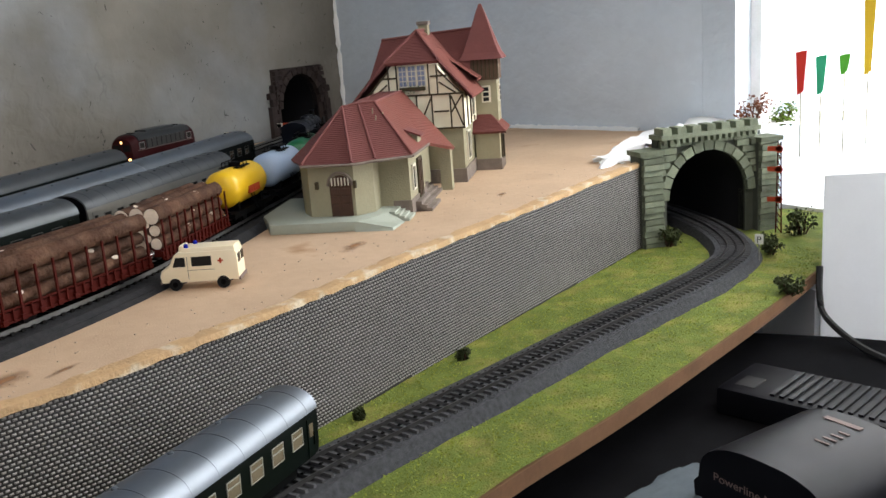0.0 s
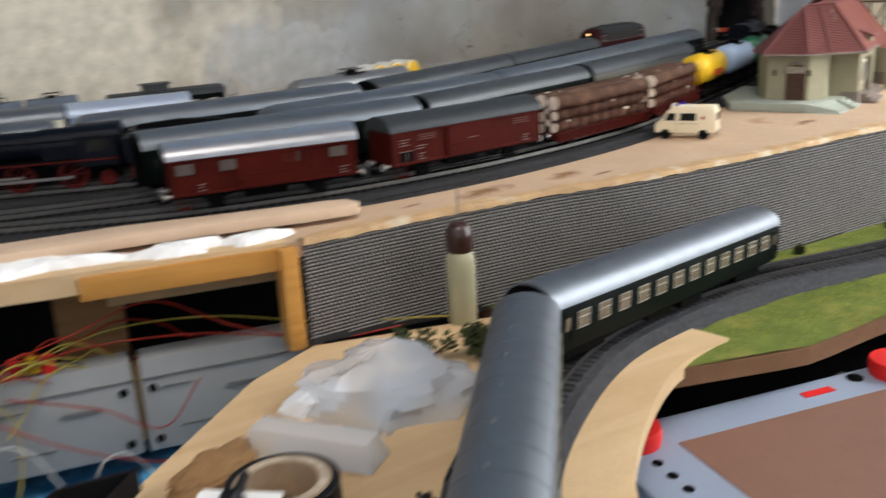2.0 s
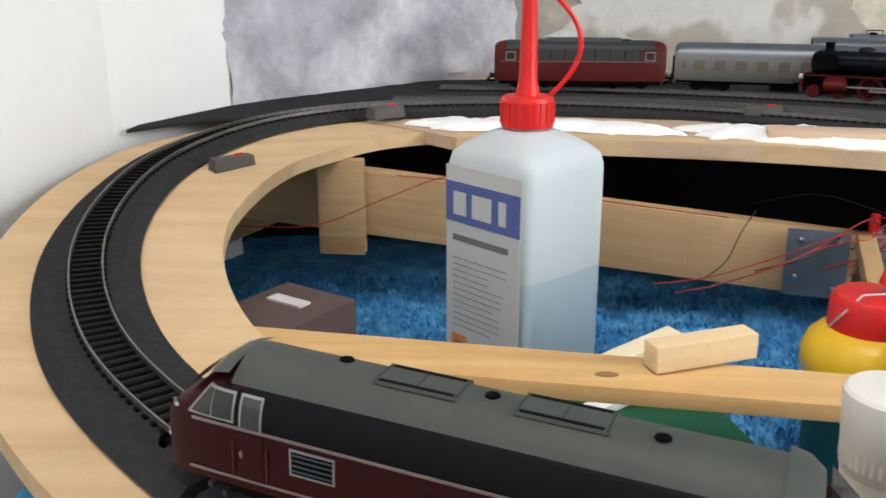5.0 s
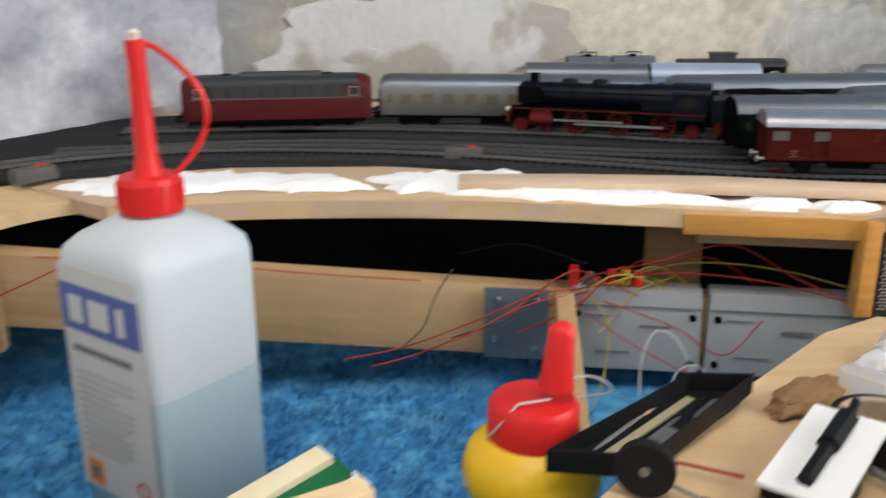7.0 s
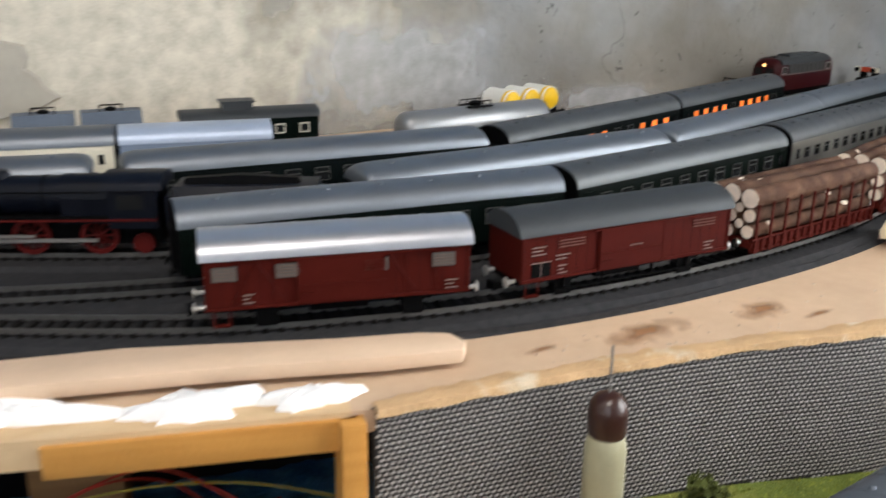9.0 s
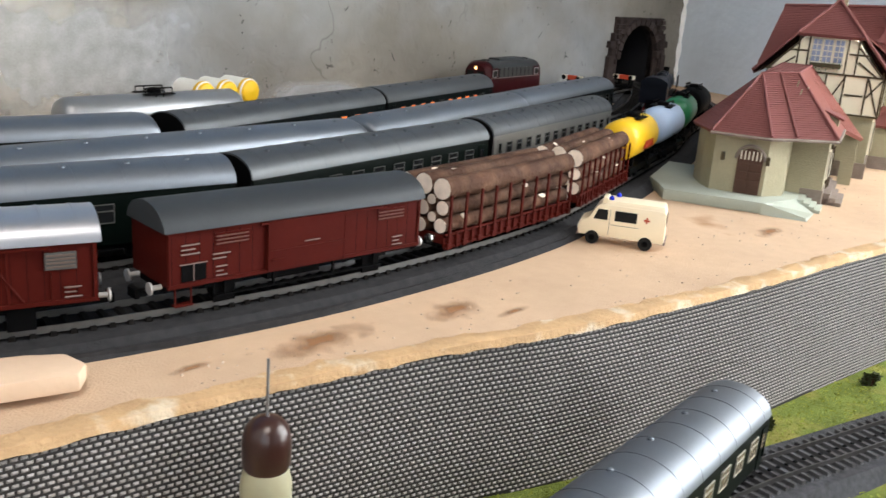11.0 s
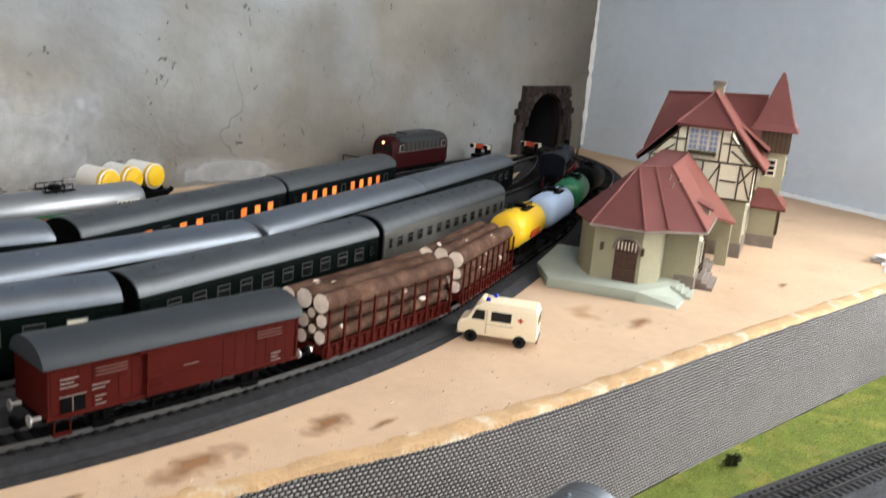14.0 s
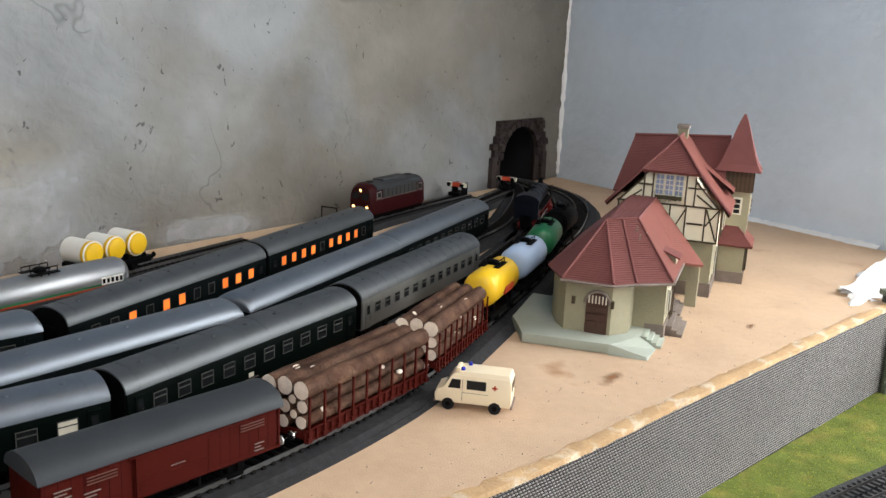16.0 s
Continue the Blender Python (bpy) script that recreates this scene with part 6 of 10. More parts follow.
# dark foam between the yard tracks
sh = Shape(0.1).slab([(-11.4, 0.9), (-10.9, 1.5), (-9.5, 1.62), (-8.0, 1.85), (-6.7, 1.65), (-5.4, 1.02), (-4.3, 0.42), (-3.2, 0.09), (-2.77, -0.01), (-2.23, -0.07), (-1.48, -0.06), (-0.76, -0.03), (-0.19, 0.04), (0.4, 0.22), (0.6, 0.6), (-0.5, 1.2), (1.2, 1.6), (1.4, 2.5), (-1.0, 3.6), (-3.0, 4.1), (-6.0, 4.5), (-9, 4.2), (-11.3, 3.0)], 0.002, 0.03)
solid("yard_foam", sh, ROADBED, "dark grey foam underlay across the yard throat", "track bed", kind="structure", smooth=0)

track("lower_track", LOOP, 0, LOOP.near(-9.3, -3.53), BALLAST, "dark sleepered track on grey ballast along the lower level", True, foot=0.1)
track("loop_track", LOOP, LOOP.near(-9.3, -3.53), LOOP.near(-5.4, 1.3), ROADBED, "track climbing round the end loop on dark foam")
track("front_yard_track", LOOP, LOOP.near(-5.4, 1.3), LOOP.near(8.2, 5.2), ROADBED, "yard track on dark foam under the freight train", True)
for nm, ln in (("yard_track", T3), ("yard_track", T4), ("yard_track", T5), ("yard_track", T6), ("yard_track", T7), ("yard_track", T2)):
    track(nm, ln, 0, ln.step * (len(ln.p) - 1), ROADBED, "yard track on dark foam underlay")


def stand(ob, line, x, y, reach=0.7, turn=0):
    ob.matrix_basis = line.stance(line.near(x, y), reach, turn)
    return ob


# ---- freight train on the front track ----
s = LOOP.near(-3.63, 0.46)
stand(goods_van("goods_van", "red-brown goods van with bright ribbed silver roof", 122, ROOF_WHITE, True, True), LOOP, -3.6, 0.45, 0.35)
stand(goods_van("goods_van", "red-brown goods van with dull grey roof and white lettering", 132, ROOF_GREY), LOOP, -2.13, 0.19, 0.4)
stand(log_wagon("log_wagon", "red-brown stake wagon loaded with bark-covered logs", 21, 126), LOOP, -0.68, 0.22, 0.38)
stand(log_wagon("log_wagon", "red-brown stake wagon loaded with logs behind the first", 33, 108), LOOP, 0.6, 0.49, 0.32)
s = LOOP.near(1.68, 0.84)
for k, (paint, lab, bars) in enumerate(((TANK_YELLOW, "yellow tank wagon with red lettering and black walkway", (-12, 12, 26, 6, STRIPE_RED)), (TANK_BLUE, "pale blue tank wagon with black walkway", None), (TANK_GREEN, "dark green tank wagon", None), (BLACK, "black tank wagon near the tunnel", None))):
    w = tank_wagon("tank_wagon", lab, paint, 78, 15.5, bars=bars)
    w.matrix_basis = LOOP.stance(s + k * 1.0, 0.3)

# ---- passenger trains ----
green = coach("passenger_coach", "bottle green passenger coach with silver roof", 214, COACH_GREEN, ROOF_SILVER, 9, 11, 9, white=(8,), ribs=10, digits=(-101, 97))
stand(green, T3, -3.1, 0.99, 0.75)
g2 = coach("passenger_coach", "bottle green passenger coach with dull grey roof", 214, COACH_GREEN, ROOF_DULL, 10, 10, 9, ribs=10, digits=(-99, 98))
stand(g2, T3, -0.9, 0.99, 0.75)
g3 = coach("passenger_coach", "grey-silver passenger coach with dark windows", 222, COACH_SILVER, ROOF_DULL, 12, 8, 8, vents=9, ribs=14)
stand(g3, T3, 1.35, 1.46, 0.75)
d1 = coach("express_coach", "dark green express coach with rounded silver roof", 240, COACH_DARK, ROOF_SILVER, 11, 10, 9, round_end=9)
stand(d1, T4, -1.8, 1.44, 0.8)
s = T4.near(-1.8, 1.44)
copy_thing(d1, T4.stance(s + 2.47, 0.8))
copy_thing(d1, T4.stance(s + 4.85, 0.8))
stand(coach("express_coach", "silver express coach with cream-lit windows and rounded roof", 240, COACH_SILVER, ROOF_SILVER, 11, 10, 9, GLASS_BROWN, round_end=9), T5, -5.5, 2.78, 0.8)
s = T5.near(-5.5, 2.78)
stand(coach("express_coach", "dark express coach with silver rounded roof", 244, COACH_DARK, ROOF_SILVER, 11, 10, 9, round_end=9, vents=0), T5, -2.95, 2.28, 0.8)
stand(coach("lit_coach", "dark green coach with orange lit windows", 226, COACH_DARK, ROOF_DULL, 11, 8, 9, lit=(2, 4, 5, 8, 9, 10), bar=False, ribs=11), T5, -0.5, 2.4, 0.75)
stand(coach("lit_coach", "dark green coach with brightly lit orange windows", 200, COACH_DARK, ROOF_DULL, 10, 8, 9, lit=(0, 1, 2, 3, 5, 6, 7, 8), bar=False), T5, 1.6, 3.0, 0.7)
red = stand(loco_box("diesel_locomotive", "dark red diesel engine with lit headlamps by the wall", 130, lamps=True), T6, 4.25, 4.32, 0.4)
stand(small_vehicle("flat_wagon", "small low dark red flat wagon by the wall", "flat", 60), T6, 3.15, 4.08, 0.25)
stand(loco_box("diesel_locomotive", "crimson diesel engine with grey upper half", 168, paint=CRIMSON), T5, -7.62, 3.12, 0.5)
st = steam_loco("steam_locomotive", "black steam engine with red running gear and tender", True, 1.2)
st.matrix_basis = T4.stance(T4.near(-5.6, 2.55) + 0.96, 0.6)
stand(steam_loco("steam_locomotive", "black tank engine near the tunnel", False), T2, 5.3, 2.75, 0.4, 180)

# ---- back sidings ----
stand(coach("passenger_coach", "cream-sided coach with bright silver roof", 118, CREAM_TRIM, ROOF_SILVER, 5, 10, 9, vents=0), T6, -4.6, 3.5, 0.4)
stand(coach("passenger_coach", "short blue-grey coach with bright roof", 104, mat("blue_grey_coach_paint", (0.16, 0.2, 0.27), 0.4), mat("blue_silver_roof", (0.36, 0.42, 0.52), 0.4, metal=0.4), 5, 9, 9, vents=0), T6, -3.45, 3.2, 0.35)
stand(small_vehicle("goods_van", "dark green brake van with grey roof box", "van", 108), T7, -2.85, 3.9, 0.4)
stand(small_vehicle("hopper_wagon", "blue-grey twin hopper wagon", "hopper", 100), T7, -4.1, 4.1, 0.35)
stand(small_vehicle("flat_wagon", "red-brown low-sided wagon with black brake stand", "flat", 70), T6, -2.4, 3.06, 0.25)
stand(tank_wagon("tank_wagon", "long silver tank wagon with stripes, white name board and black walkway", TANK_SILVER, 152, 14.5, long=True, stripes=True, bars=(44, 64, 30, 6, BLACK), cage=True), T6, -1.2, 3.07, 0.4)
stand(small_vehicle("container_wagon", "black wagon carrying three white drums with yellow ends", "containers", 88), T7, 0.0, 4.05, 0.3)

# ---- the standing train on the lower track ----
tail = LOOP.near(-0.67, -1.47)
L_C = 2.73
ex = coach("express_coach", "green express coach with ribbed silver roof on the lower track", 264, COACH_GREEN, ROOF_SILVER, 12, 11, 9.5, GLASS_BROWN, frame_mat=FRAME_PALE, group="standing train", ribs=13)
ex.matrix_basis = LOOP.stance(tail + L_C * 0.5, 0.85)
short = coach("express_coach", "shorter green express coach with ribbed silver roof coupled behind the engine", 234, COACH_GREEN, ROOF_SILVER, 11, 11, 9.5, GLASS_BROWN, frame_mat=FRAME_PALE, group="standing train", ribs=12)
short.matrix_basis = LOOP.stance(tail + L_C + 1.22, 0.78)
copy_thing(short, LOOP.stance(tail + L_C + 3.63, 0.78))
loco_v200("diesel_locomotive", "crimson streamlined diesel engine with grey roof heading the train").matrix_basis = LOOP.stance(tail + 8.76, 0.6)

for x, y in ((6.15, 4.62), (7.3, 4.42)):
    ln = T6 if x < 7 else T5
    buffer_stop("buffer_stop", ln.stance(ln.near(x, y), 0.1))
ambulance(Matrix.Translation(D(0.1, -0.165, 0)) @ Matrix.Rotation(math.atan2(-0.306, 0.158), 4, "Z") @ Matrix.Scale(0.9, 4))

# ---- the station building; plan units ----
house = thing("station_building", "half-timbered model station with red tiled roofs and a turret", "building", at=Matrix.Translation(D(1.85, 0.07, 0)) @ Matrix.Rotation(radians(18), 4, "Z"))
HERE = Matrix.Translation((0, -0.0066, 0)) @ Matrix.Diagonal((1, 0.902, 1, 1))


def bpart(name, shape, material, parent=None, label="", **kw):
    return part(name, shape, material, parent or house, label, at=HERE.copy(), **kw)


def courses(a, b, c, d, rows=14, lift=0.0045, thick=0.03):
    """Roof plane with stepped tile courses: a-b along the eave, d-c along the ridge."""
    a, b, c, d = (Vector(q) for q in (a, b, c, d))
    nrm = (b - a).cross(d - a).normalized()
    if nrm.z < 0:
        nrm = -nrm
    v = [a - nrm * thick, b - nrm * thick]
    for i in range(rows):
        t0, t1 = i / rows, (i + 1) / rows
        v += [a.lerp(d, t0) + nrm * lift, b.lerp(c, t0) + nrm * lift, b.lerp(c, t1), a.lerp(d, t1)]
    f = [(0, 1, 3, 2)]
    for i in range(rows):
        k = 2 + 4 * i
        f.append((k, k + 1, k + 2, k + 3))
        if i < rows - 1:
            f.append((k + 3, k + 2, k + 5, k + 4))
    k = len(v)
    v += [c - nrm * thick, d - nrm * thick]
    f += [(1, 0, k + 1, k), (k - 1, k - 2, k, k + 1)]
    sh = Shape(0.1).add(v, f)
    return sh


def roof_plane(pts, material=ROOF_TILE, rows=14, label=""):
    return bpart("roof_slope", courses(*pts, rows=int(rows * 2)), material, None, label, smooth=0)


# platform and ramp
bpart("platform", Shape(0.1).slab([(-0.3, 0.5), (-0.25, -0.3), (0.12, -0.52), (0.5, -0.52), (0.9, 0.3), (0.9, 0.75), (0.1, 0.72), (-0.1, 0.6)], 0, 0.085), PLATFORM, None, "grey-green loading platform", bevel=0.012)
bpart("ramp", Shape(0.1).add([(-0.25, -0.28, 0.084), (-0.24, -0.62, 0.02), (0.06, -0.66, 0.0), (0.1, -0.5, 0.084), (-0.27, -0.28, 0.0), (-0.26, -0.63, 0.0)], [(0, 1, 2, 3), (4, 5, 1, 0), (5, 2, 1)]), PLATFORM, smooth=0)
for k in range(4):
    bpart("step", Shape(0.1).box(0.08 + 0.0 * k, 0.34, -0.52 - 0.045 * (k + 1), -0.51, 0, 0.085 - 0.02 * k), PLATFORM, bevel=0.004)
# goods annexe with its bay, long walls, hipped roof
bay = [(-0.03, 0.19), (-0.03, -0.24), (0.12, -0.38), (0.33, -0.38), (0.33, -0.67), (1.0, -0.67), (1.0, -0.55), (1.86, -0.55), (1.86, 0.4), (0.35, 0.4), (0.12, 0.3)]
bpart("annexe_wall", Shape(0.1).slab(bay, 0.03, 0.55), STONE_OLIVE, None, "olive-grey annexe walls", smooth=0)
bpart("plinth", Shape(0.1).box(0.318, 1.012, -0.682, -0.5, 0.0, 0.13), STONE_BASE, smooth=0)
PEAK_A, PEAK_M, PEAK_B = (0.52, -0.02, 0.94), (0.59, -0.16, 0.948), (0.66, -0.3, 0.955)
roof_plane([(-0.09, 0.22, 0.53), (-0.09, -0.25, 0.53), (0.518, -0.03, 0.94), PEAK_A], rows=15)
roof_plane([(-0.09, -0.25, 0.53), (0.06, -0.43, 0.53), PEAK_M, PEAK_A], rows=15)
roof_plane([(0.06, -0.43, 0.53), (0.24, -0.73, 0.53), PEAK_B, PEAK_M], rows=15)
roof_plane([(0.24, -0.73, 0.53), (1.0, -0.73, 0.53), (1.3, -0.3, 0.955), PEAK_B], ROOF_TILE_B, 16)
roof_plane([(1.0, -0.73, 0.53), (1.56, -0.9, 0.4), (1.86, -0.3, 0.955), (1.3, -0.3, 0.955)], ROOF_TILE_B, 16)
roof_plane([(1.86, 0.46, 0.53), (0.3, 0.46, 0.53), PEAK_A, (1.86, -0.02, 0.955)], rows=16)
roof_plane([(0.3, 0.46, 0.53), (-0.09, 0.22, 0.53), PEAK_A, (0.53, -0.015, 0.94)], rows=14)
roof_plane([PEAK_B, (1.86, -0.3, 0.957), (1.86, -0.02, 0.957), PEAK_A], rows=4)
for a, b in ((PEAK_A, PEAK_B), ((-0.09, 0.22, 0.54), PEAK_A), ((-0.09, -0.25, 0.54), PEAK_A), ((0.06, -0.43, 0.54), PEAK_M), ((0.24, -0.73, 0.54), PEAK_B), (PEAK_B, (1.86, -0.3, 0.957))):
    bpart("ridge_tiles", Shape(0.1).tube([Vector(a).lerp(Vector(b), k / 6) for k in range(7)], 0.012), ROOF_TILE)
for x, y, z in ((0.2, -0.05, 0.7), (0.2, 0.1, 0.7), (0.2, -0.12, 0.69), (0.45, -0.36, 0.845), (0.5, -0.32, 0.9), (0.56, -0.4, 0.855)):
    bpart("snow_hook", Shape(0.1).rod((x, y, z - 0.03), (x - 0.015, y - 0.008, z + 0.012), 0.006), STONE_OLIVE)
bpart("dormer_wall", Shape(0.1).prism([(-0.69, 0.55), (-0.69, 0.63), (-0.5, 0.69), (-0.5, 0.55)], 0.71, 0.86), STONE_OLIVE, None, "small olive dormer front", smooth=0)
bpart("dormer_roof", Shape(0.1).prism([(-0.73, 0.625), (-0.73, 0.64), (-0.46, 0.735), (-0.46, 0.72)], 0.68, 0.89), ROOF_TILE, smooth=0)
bpart("gutter", Shape(0.1).tube([(0.24, -0.74, 0.52), (0.6, -0.74, 0.52), (1.0, -0.74, 0.52)], 0.013).tube([(-0.1, 0.23, 0.52), (-0.1, -0.26, 0.52), (0.06, -0.44, 0.52), (0.23, -0.74, 0.52)], 0.013), STONE_BASE)
# arched gate in the bay
gy = -0.11
gate = bpart("gate", Shape(0.1).prism([(gy + 0.1, 0.088), (gy + 0.1, 0.34)] + [(gy + 0.1 * math.cos(a), 0.34 + 0.09 * math.sin(a)) for a in [math.pi * k / 10 for k in range(1, 10)]] + [(gy - 0.1, 0.34), (gy - 0.1, 0.088)], -0.045, -0.025), DOOR_BROWN, None, "brown arched gate", smooth=0)
bpart("arch_moulding", Shape(0.1).tube([(-0.045, gy + 0.115 * math.cos(a), 0.345 + 0.105 * math.sin(a)) for a in [math.pi * k / 12 for k in range(13)]], 0.013), STONE_BASE)
for k in range(3):
    for q in range(2):
        part("gate_panel", Shape(0.1).box(-0.055, -0.044, gy - 0.09 + 0.098 * q, gy - 0.01 + 0.098 * q, 0.14 + 0.065 * k, 0.19 + 0.065 * k), DOOR_BROWN, gate, smooth=0)
for k in range(6):
    part("gate_bar", Shape(0.1).box(-0.056, -0.045, gy - 0.085 + k * 0.031, gy - 0.075 + k * 0.031, 0.345, 0.41), CREAM_TRIM, gate, smooth=0)
for y in (-0.28 + 0.0, 0.08):
    bpart("wall_lamp", Shape(0.1).box(-0.06, -0.03, y - 0.014 + 0.03, y + 0.014 + 0.03, 0.32, 0.38), TIMBER, smooth=0)


# side door, window and steps of the annexe
def opening(y, x0, x1, z0, z1, material, label, parent=None, frame=TIMBER):
    w = bpart("window" if z0 > 0.15 else "door", Shape(0.1).box(x0, x1, y - 0.02, y + 0.01, z0, z1), frame, None, label, smooth=0)
    part("pane", Shape(0.1).box(x0 + 0.02, x1 - 0.02, y - 0.026, y - 0.016, z0 + 0.02, z1 - 0.02), material, w, smooth=0)
    for k in range(1, 3):
        part("bar", Shape(0.1).box(x0 + (x1 - x0) * k / 3 - 0.005, x0 + (x1 - x0) * k / 3 + 0.005, y - 0.032, y - 0.024, z0 + 0.02, z1 - 0.02), frame, w, smooth=0)
    return w


opening(-0.67, 0.42, 0.55, 0.2, 0.42, GLASS_DARK, "narrow window", None, CREAM_TRIM)
opening(-0.67, 0.66, 0.84, 0.08, 0.44, DOOR_BROWN, "brown side door")
for k in range(3):
    bpart("step", Shape(0.1).box(0.46, 0.9, -0.74 - 0.05 * (2 - k), -0.66, 0, 0.03 + 0.03 * k), STONE_BASE, bevel=0.004)
# porch between annexe and main house
opening(-0.55, 1.2, 1.4, 0.08, 0.44, GLASS_DARK, "dark porch door")
for k in range(4):
    bpart("step", Shape(0.1).box(1.1, 1.5, -0.6 - 0.05 * (3 - k), -0.55, 0, 0.025 + 0.022 * k), STONE_BASE, bevel=0.004)
bpart("pier", Shape(0.1).box(1.48, 1.6, -0.86, -0.74, 0, 0.42), STONE_OLIVE, smooth=0)
HERE = Matrix.Translation((-0.171, -0.06285, 0)) @ Matrix.Diagonal((1, 0.85, 1, 1))
# main house: stone ground floor, half-timbered gable
bpart("ground_floor_wall", Shape(0.1).box(3.62, 4.5, -0.34, 0.8, 0.0, 0.56), STONE_OLIVE, None, "olive-grey ground floor", smooth=0)
bpart("plinth", Shape(0.1).box(3.6, 4.52, -0.36, 0.82, 0.0, 0.14), STONE_BASE, smooth=0)
GX = 3.58
gable = [(-0.38, 0.55), (-0.38, 0.85), (-0.06, 1.2), (0.46, 1.2), (0.8, 0.85), (0.8, 0.55)]
bpart("upper_wall", Shape(0.1).prism(gable, GX, 4.5), PLASTER_CREAM, None, "cream infill of the half-timbering", smooth=0)


def beam(y0, z0, y1, z1, w=0.013):
    a, b = Vector((0, y0, z0)), Vector((0, y1, z1))
    d = (b - a).normalized()
    p = Vector((0, -d.z, d.y)) * w / 1.6
    v = [a + p, b + p, b - p, a - p]
    sh = Shape(0.1).add([(GX - 0.014, q.y, q.z) for q in v] + [(GX + 0.004, q.y, q.z) for q in v], [(3, 2, 1, 0), (0, 1, 5, 4), (1, 2, 6, 5), (2, 3, 7, 6), (3, 0, 4, 7)])
    bpart("timber", sh, TIMBER, smooth=0)


for q in ((-0.38, 0.56, 0.8, 0.56), (-0.38, 0.9, 0.8, 0.9), (-0.2, 1.08, 0.0, 1.08), (0.4, 1.08, 0.6, 1.08), (-0.07, 1.24, 0.47, 1.24), (-0.37, 0.56, -0.37, 0.9), (-0.22, 0.56, -0.22, 0.9), (0.0, 0.56, 0.0, 0.9), (0.18, 0.56, 0.18, 0.9), (0.4, 0.56, 0.4, 0.9), (0.6, 0.56, 0.6, 0.9), (0.78, 0.56, 0.78, 0.9),
          (0.02, 0.9, 0.02, 1.24), (0.4, 0.9, 0.4, 1.24), (-0.08, 0.9, -0.08, 1.2), (0.5, 0.9, 0.5, 1.2), (-0.36, 0.9, -0.09, 1.14), (-0.3, 0.9, -0.1, 1.02), (0.78, 0.9, 0.51, 1.14), (0.7, 0.9, 0.52, 1.02), (-0.36, 0.58, -0.23, 0.88), (-0.36, 0.88, -0.23, 0.72), (0.0, 0.88, 0.17, 0.58), (0.2, 0.75, 0.39, 0.75), (0.42, 0.58, 0.58, 0.88), (-0.2, 0.73, -0.02, 0.73), (0.62, 0.88, 0.77, 0.6)):
    beam(*q)
for k in range(3):
    w = bpart("window", Shape(0.1).box(GX - 0.018, GX + 0.005, 0.05 + 0.11 * k, 0.155 + 0.11 * k, 0.985, 1.2), CREAM_TRIM, None, "pale window with lace print", smooth=0)
    part("pane", Shape(0.1).box(GX - 0.022, GX - 0.012, 0.062 + 0.11 * k, 0.143 + 0.11 * k, 0.997, 1.188), WINDOW_BLUE, w, smooth=0)
    for q in range(1, 4):
        part("bar", Shape(0.1).box(GX - 0.027, GX - 0.02, 0.062 + 0.11 * k, 0.143 + 0.11 * k, 0.997 + 0.048 * q - 0.004, 0.997 + 0.048 * q + 0.004), CREAM_TRIM, w, smooth=0)
    part("bar", Shape(0.1).box(GX - 0.027, GX - 0.02, 0.099 + 0.11 * k, 0.106 + 0.11 * k, 0.997, 1.188), CREAM_TRIM, w, smooth=0)
box_ = bpart("flower_box", Shape(0.1).box(GX - 0.05, GX - 0.01, 0.06, 0.36, 0.95, 0.985), TIMBER, smooth=0)
rnd = random.Random(5)
fl = Shape(0.1)
for k in range(90):
    p = Vector((GX - 0.04 + rnd.uniform(-0.02, 0.015), rnd.uniform(0.05, 0.37), 0.98 + rnd.gauss(0, 0.02)))
    if rnd.random() < 0.25:
        p.z -= 0.04
    d = Vector((rnd.uniform(-1, 1), rnd.uniform(-1, 1), rnd.uniform(-1, 1))).normalized() * 0.014
    e = Vector((d.y, -d.x, d.z * 0.3))
    fl.add([p, p + d, p + d + e, p + e], [(0, 1, 2, 3)])
part("flowers", fl, mat("trailing_green_leaves", (0.05, 0.11, 0.03), 0.8, vary=0.5, scale=300), box_, smooth=0)
# side wall of the main house
for x in (3.75, 3.98, 4.22):
    bpart("timber", Shape(0.1).box(x, x + 0.025, -0.395, -0.37, 0.56, 0.9), TIMBER, smooth=0)
opening(-0.345, 3.8, 4.0, 0.2, 0.5, GLASS_DARK, "tall ground floor window", None, CREAM_TRIM)
opening(-0.385, 4.02, 4.2, 0.62, 0.85, GLASS_DARK, "upper side window", None, CREAM_TRIM)
# main roof with half hip
R = 1.52
roof_plane([(3.5, -0.5, 0.86), (4.62, -0.5, 0.86), (4.62, 0.2, R), (3.9, 0.2, R)], ROOF_TILE_B, 20)
roof_plane([(4.62, 0.92, 0.86), (3.5, 0.92, 0.86), (3.9, 0.2, R), (4.62, 0.2, R)], rows=20)
roof_plane([(3.5, 0.52, 1.23), (3.5, -0.12, 1.23), (3.9, 0.2, R), (3.9, 0.2, R)], rows=10)
for a, b in (((3.5, -0.12, 1.24), (3.9, 0.2, R + 0.01)), ((3.5, 0.52, 1.24), (3.9, 0.2, R + 0.01)), ((3.9, 0.2, R + 0.01), (4.62, 0.2, R + 0.01)), ((3.5, -0.5, 0.87), (3.5, -0.12, 1.24)), ((3.5, 0.92, 0.87), (3.5, 0.52, 1.24))):
    bpart("ridge_tiles", Shape(0.1).tube([Vector(a).lerp(Vector(b), k / 6) for k in range(7)], 0.016), ROOF_TILE)
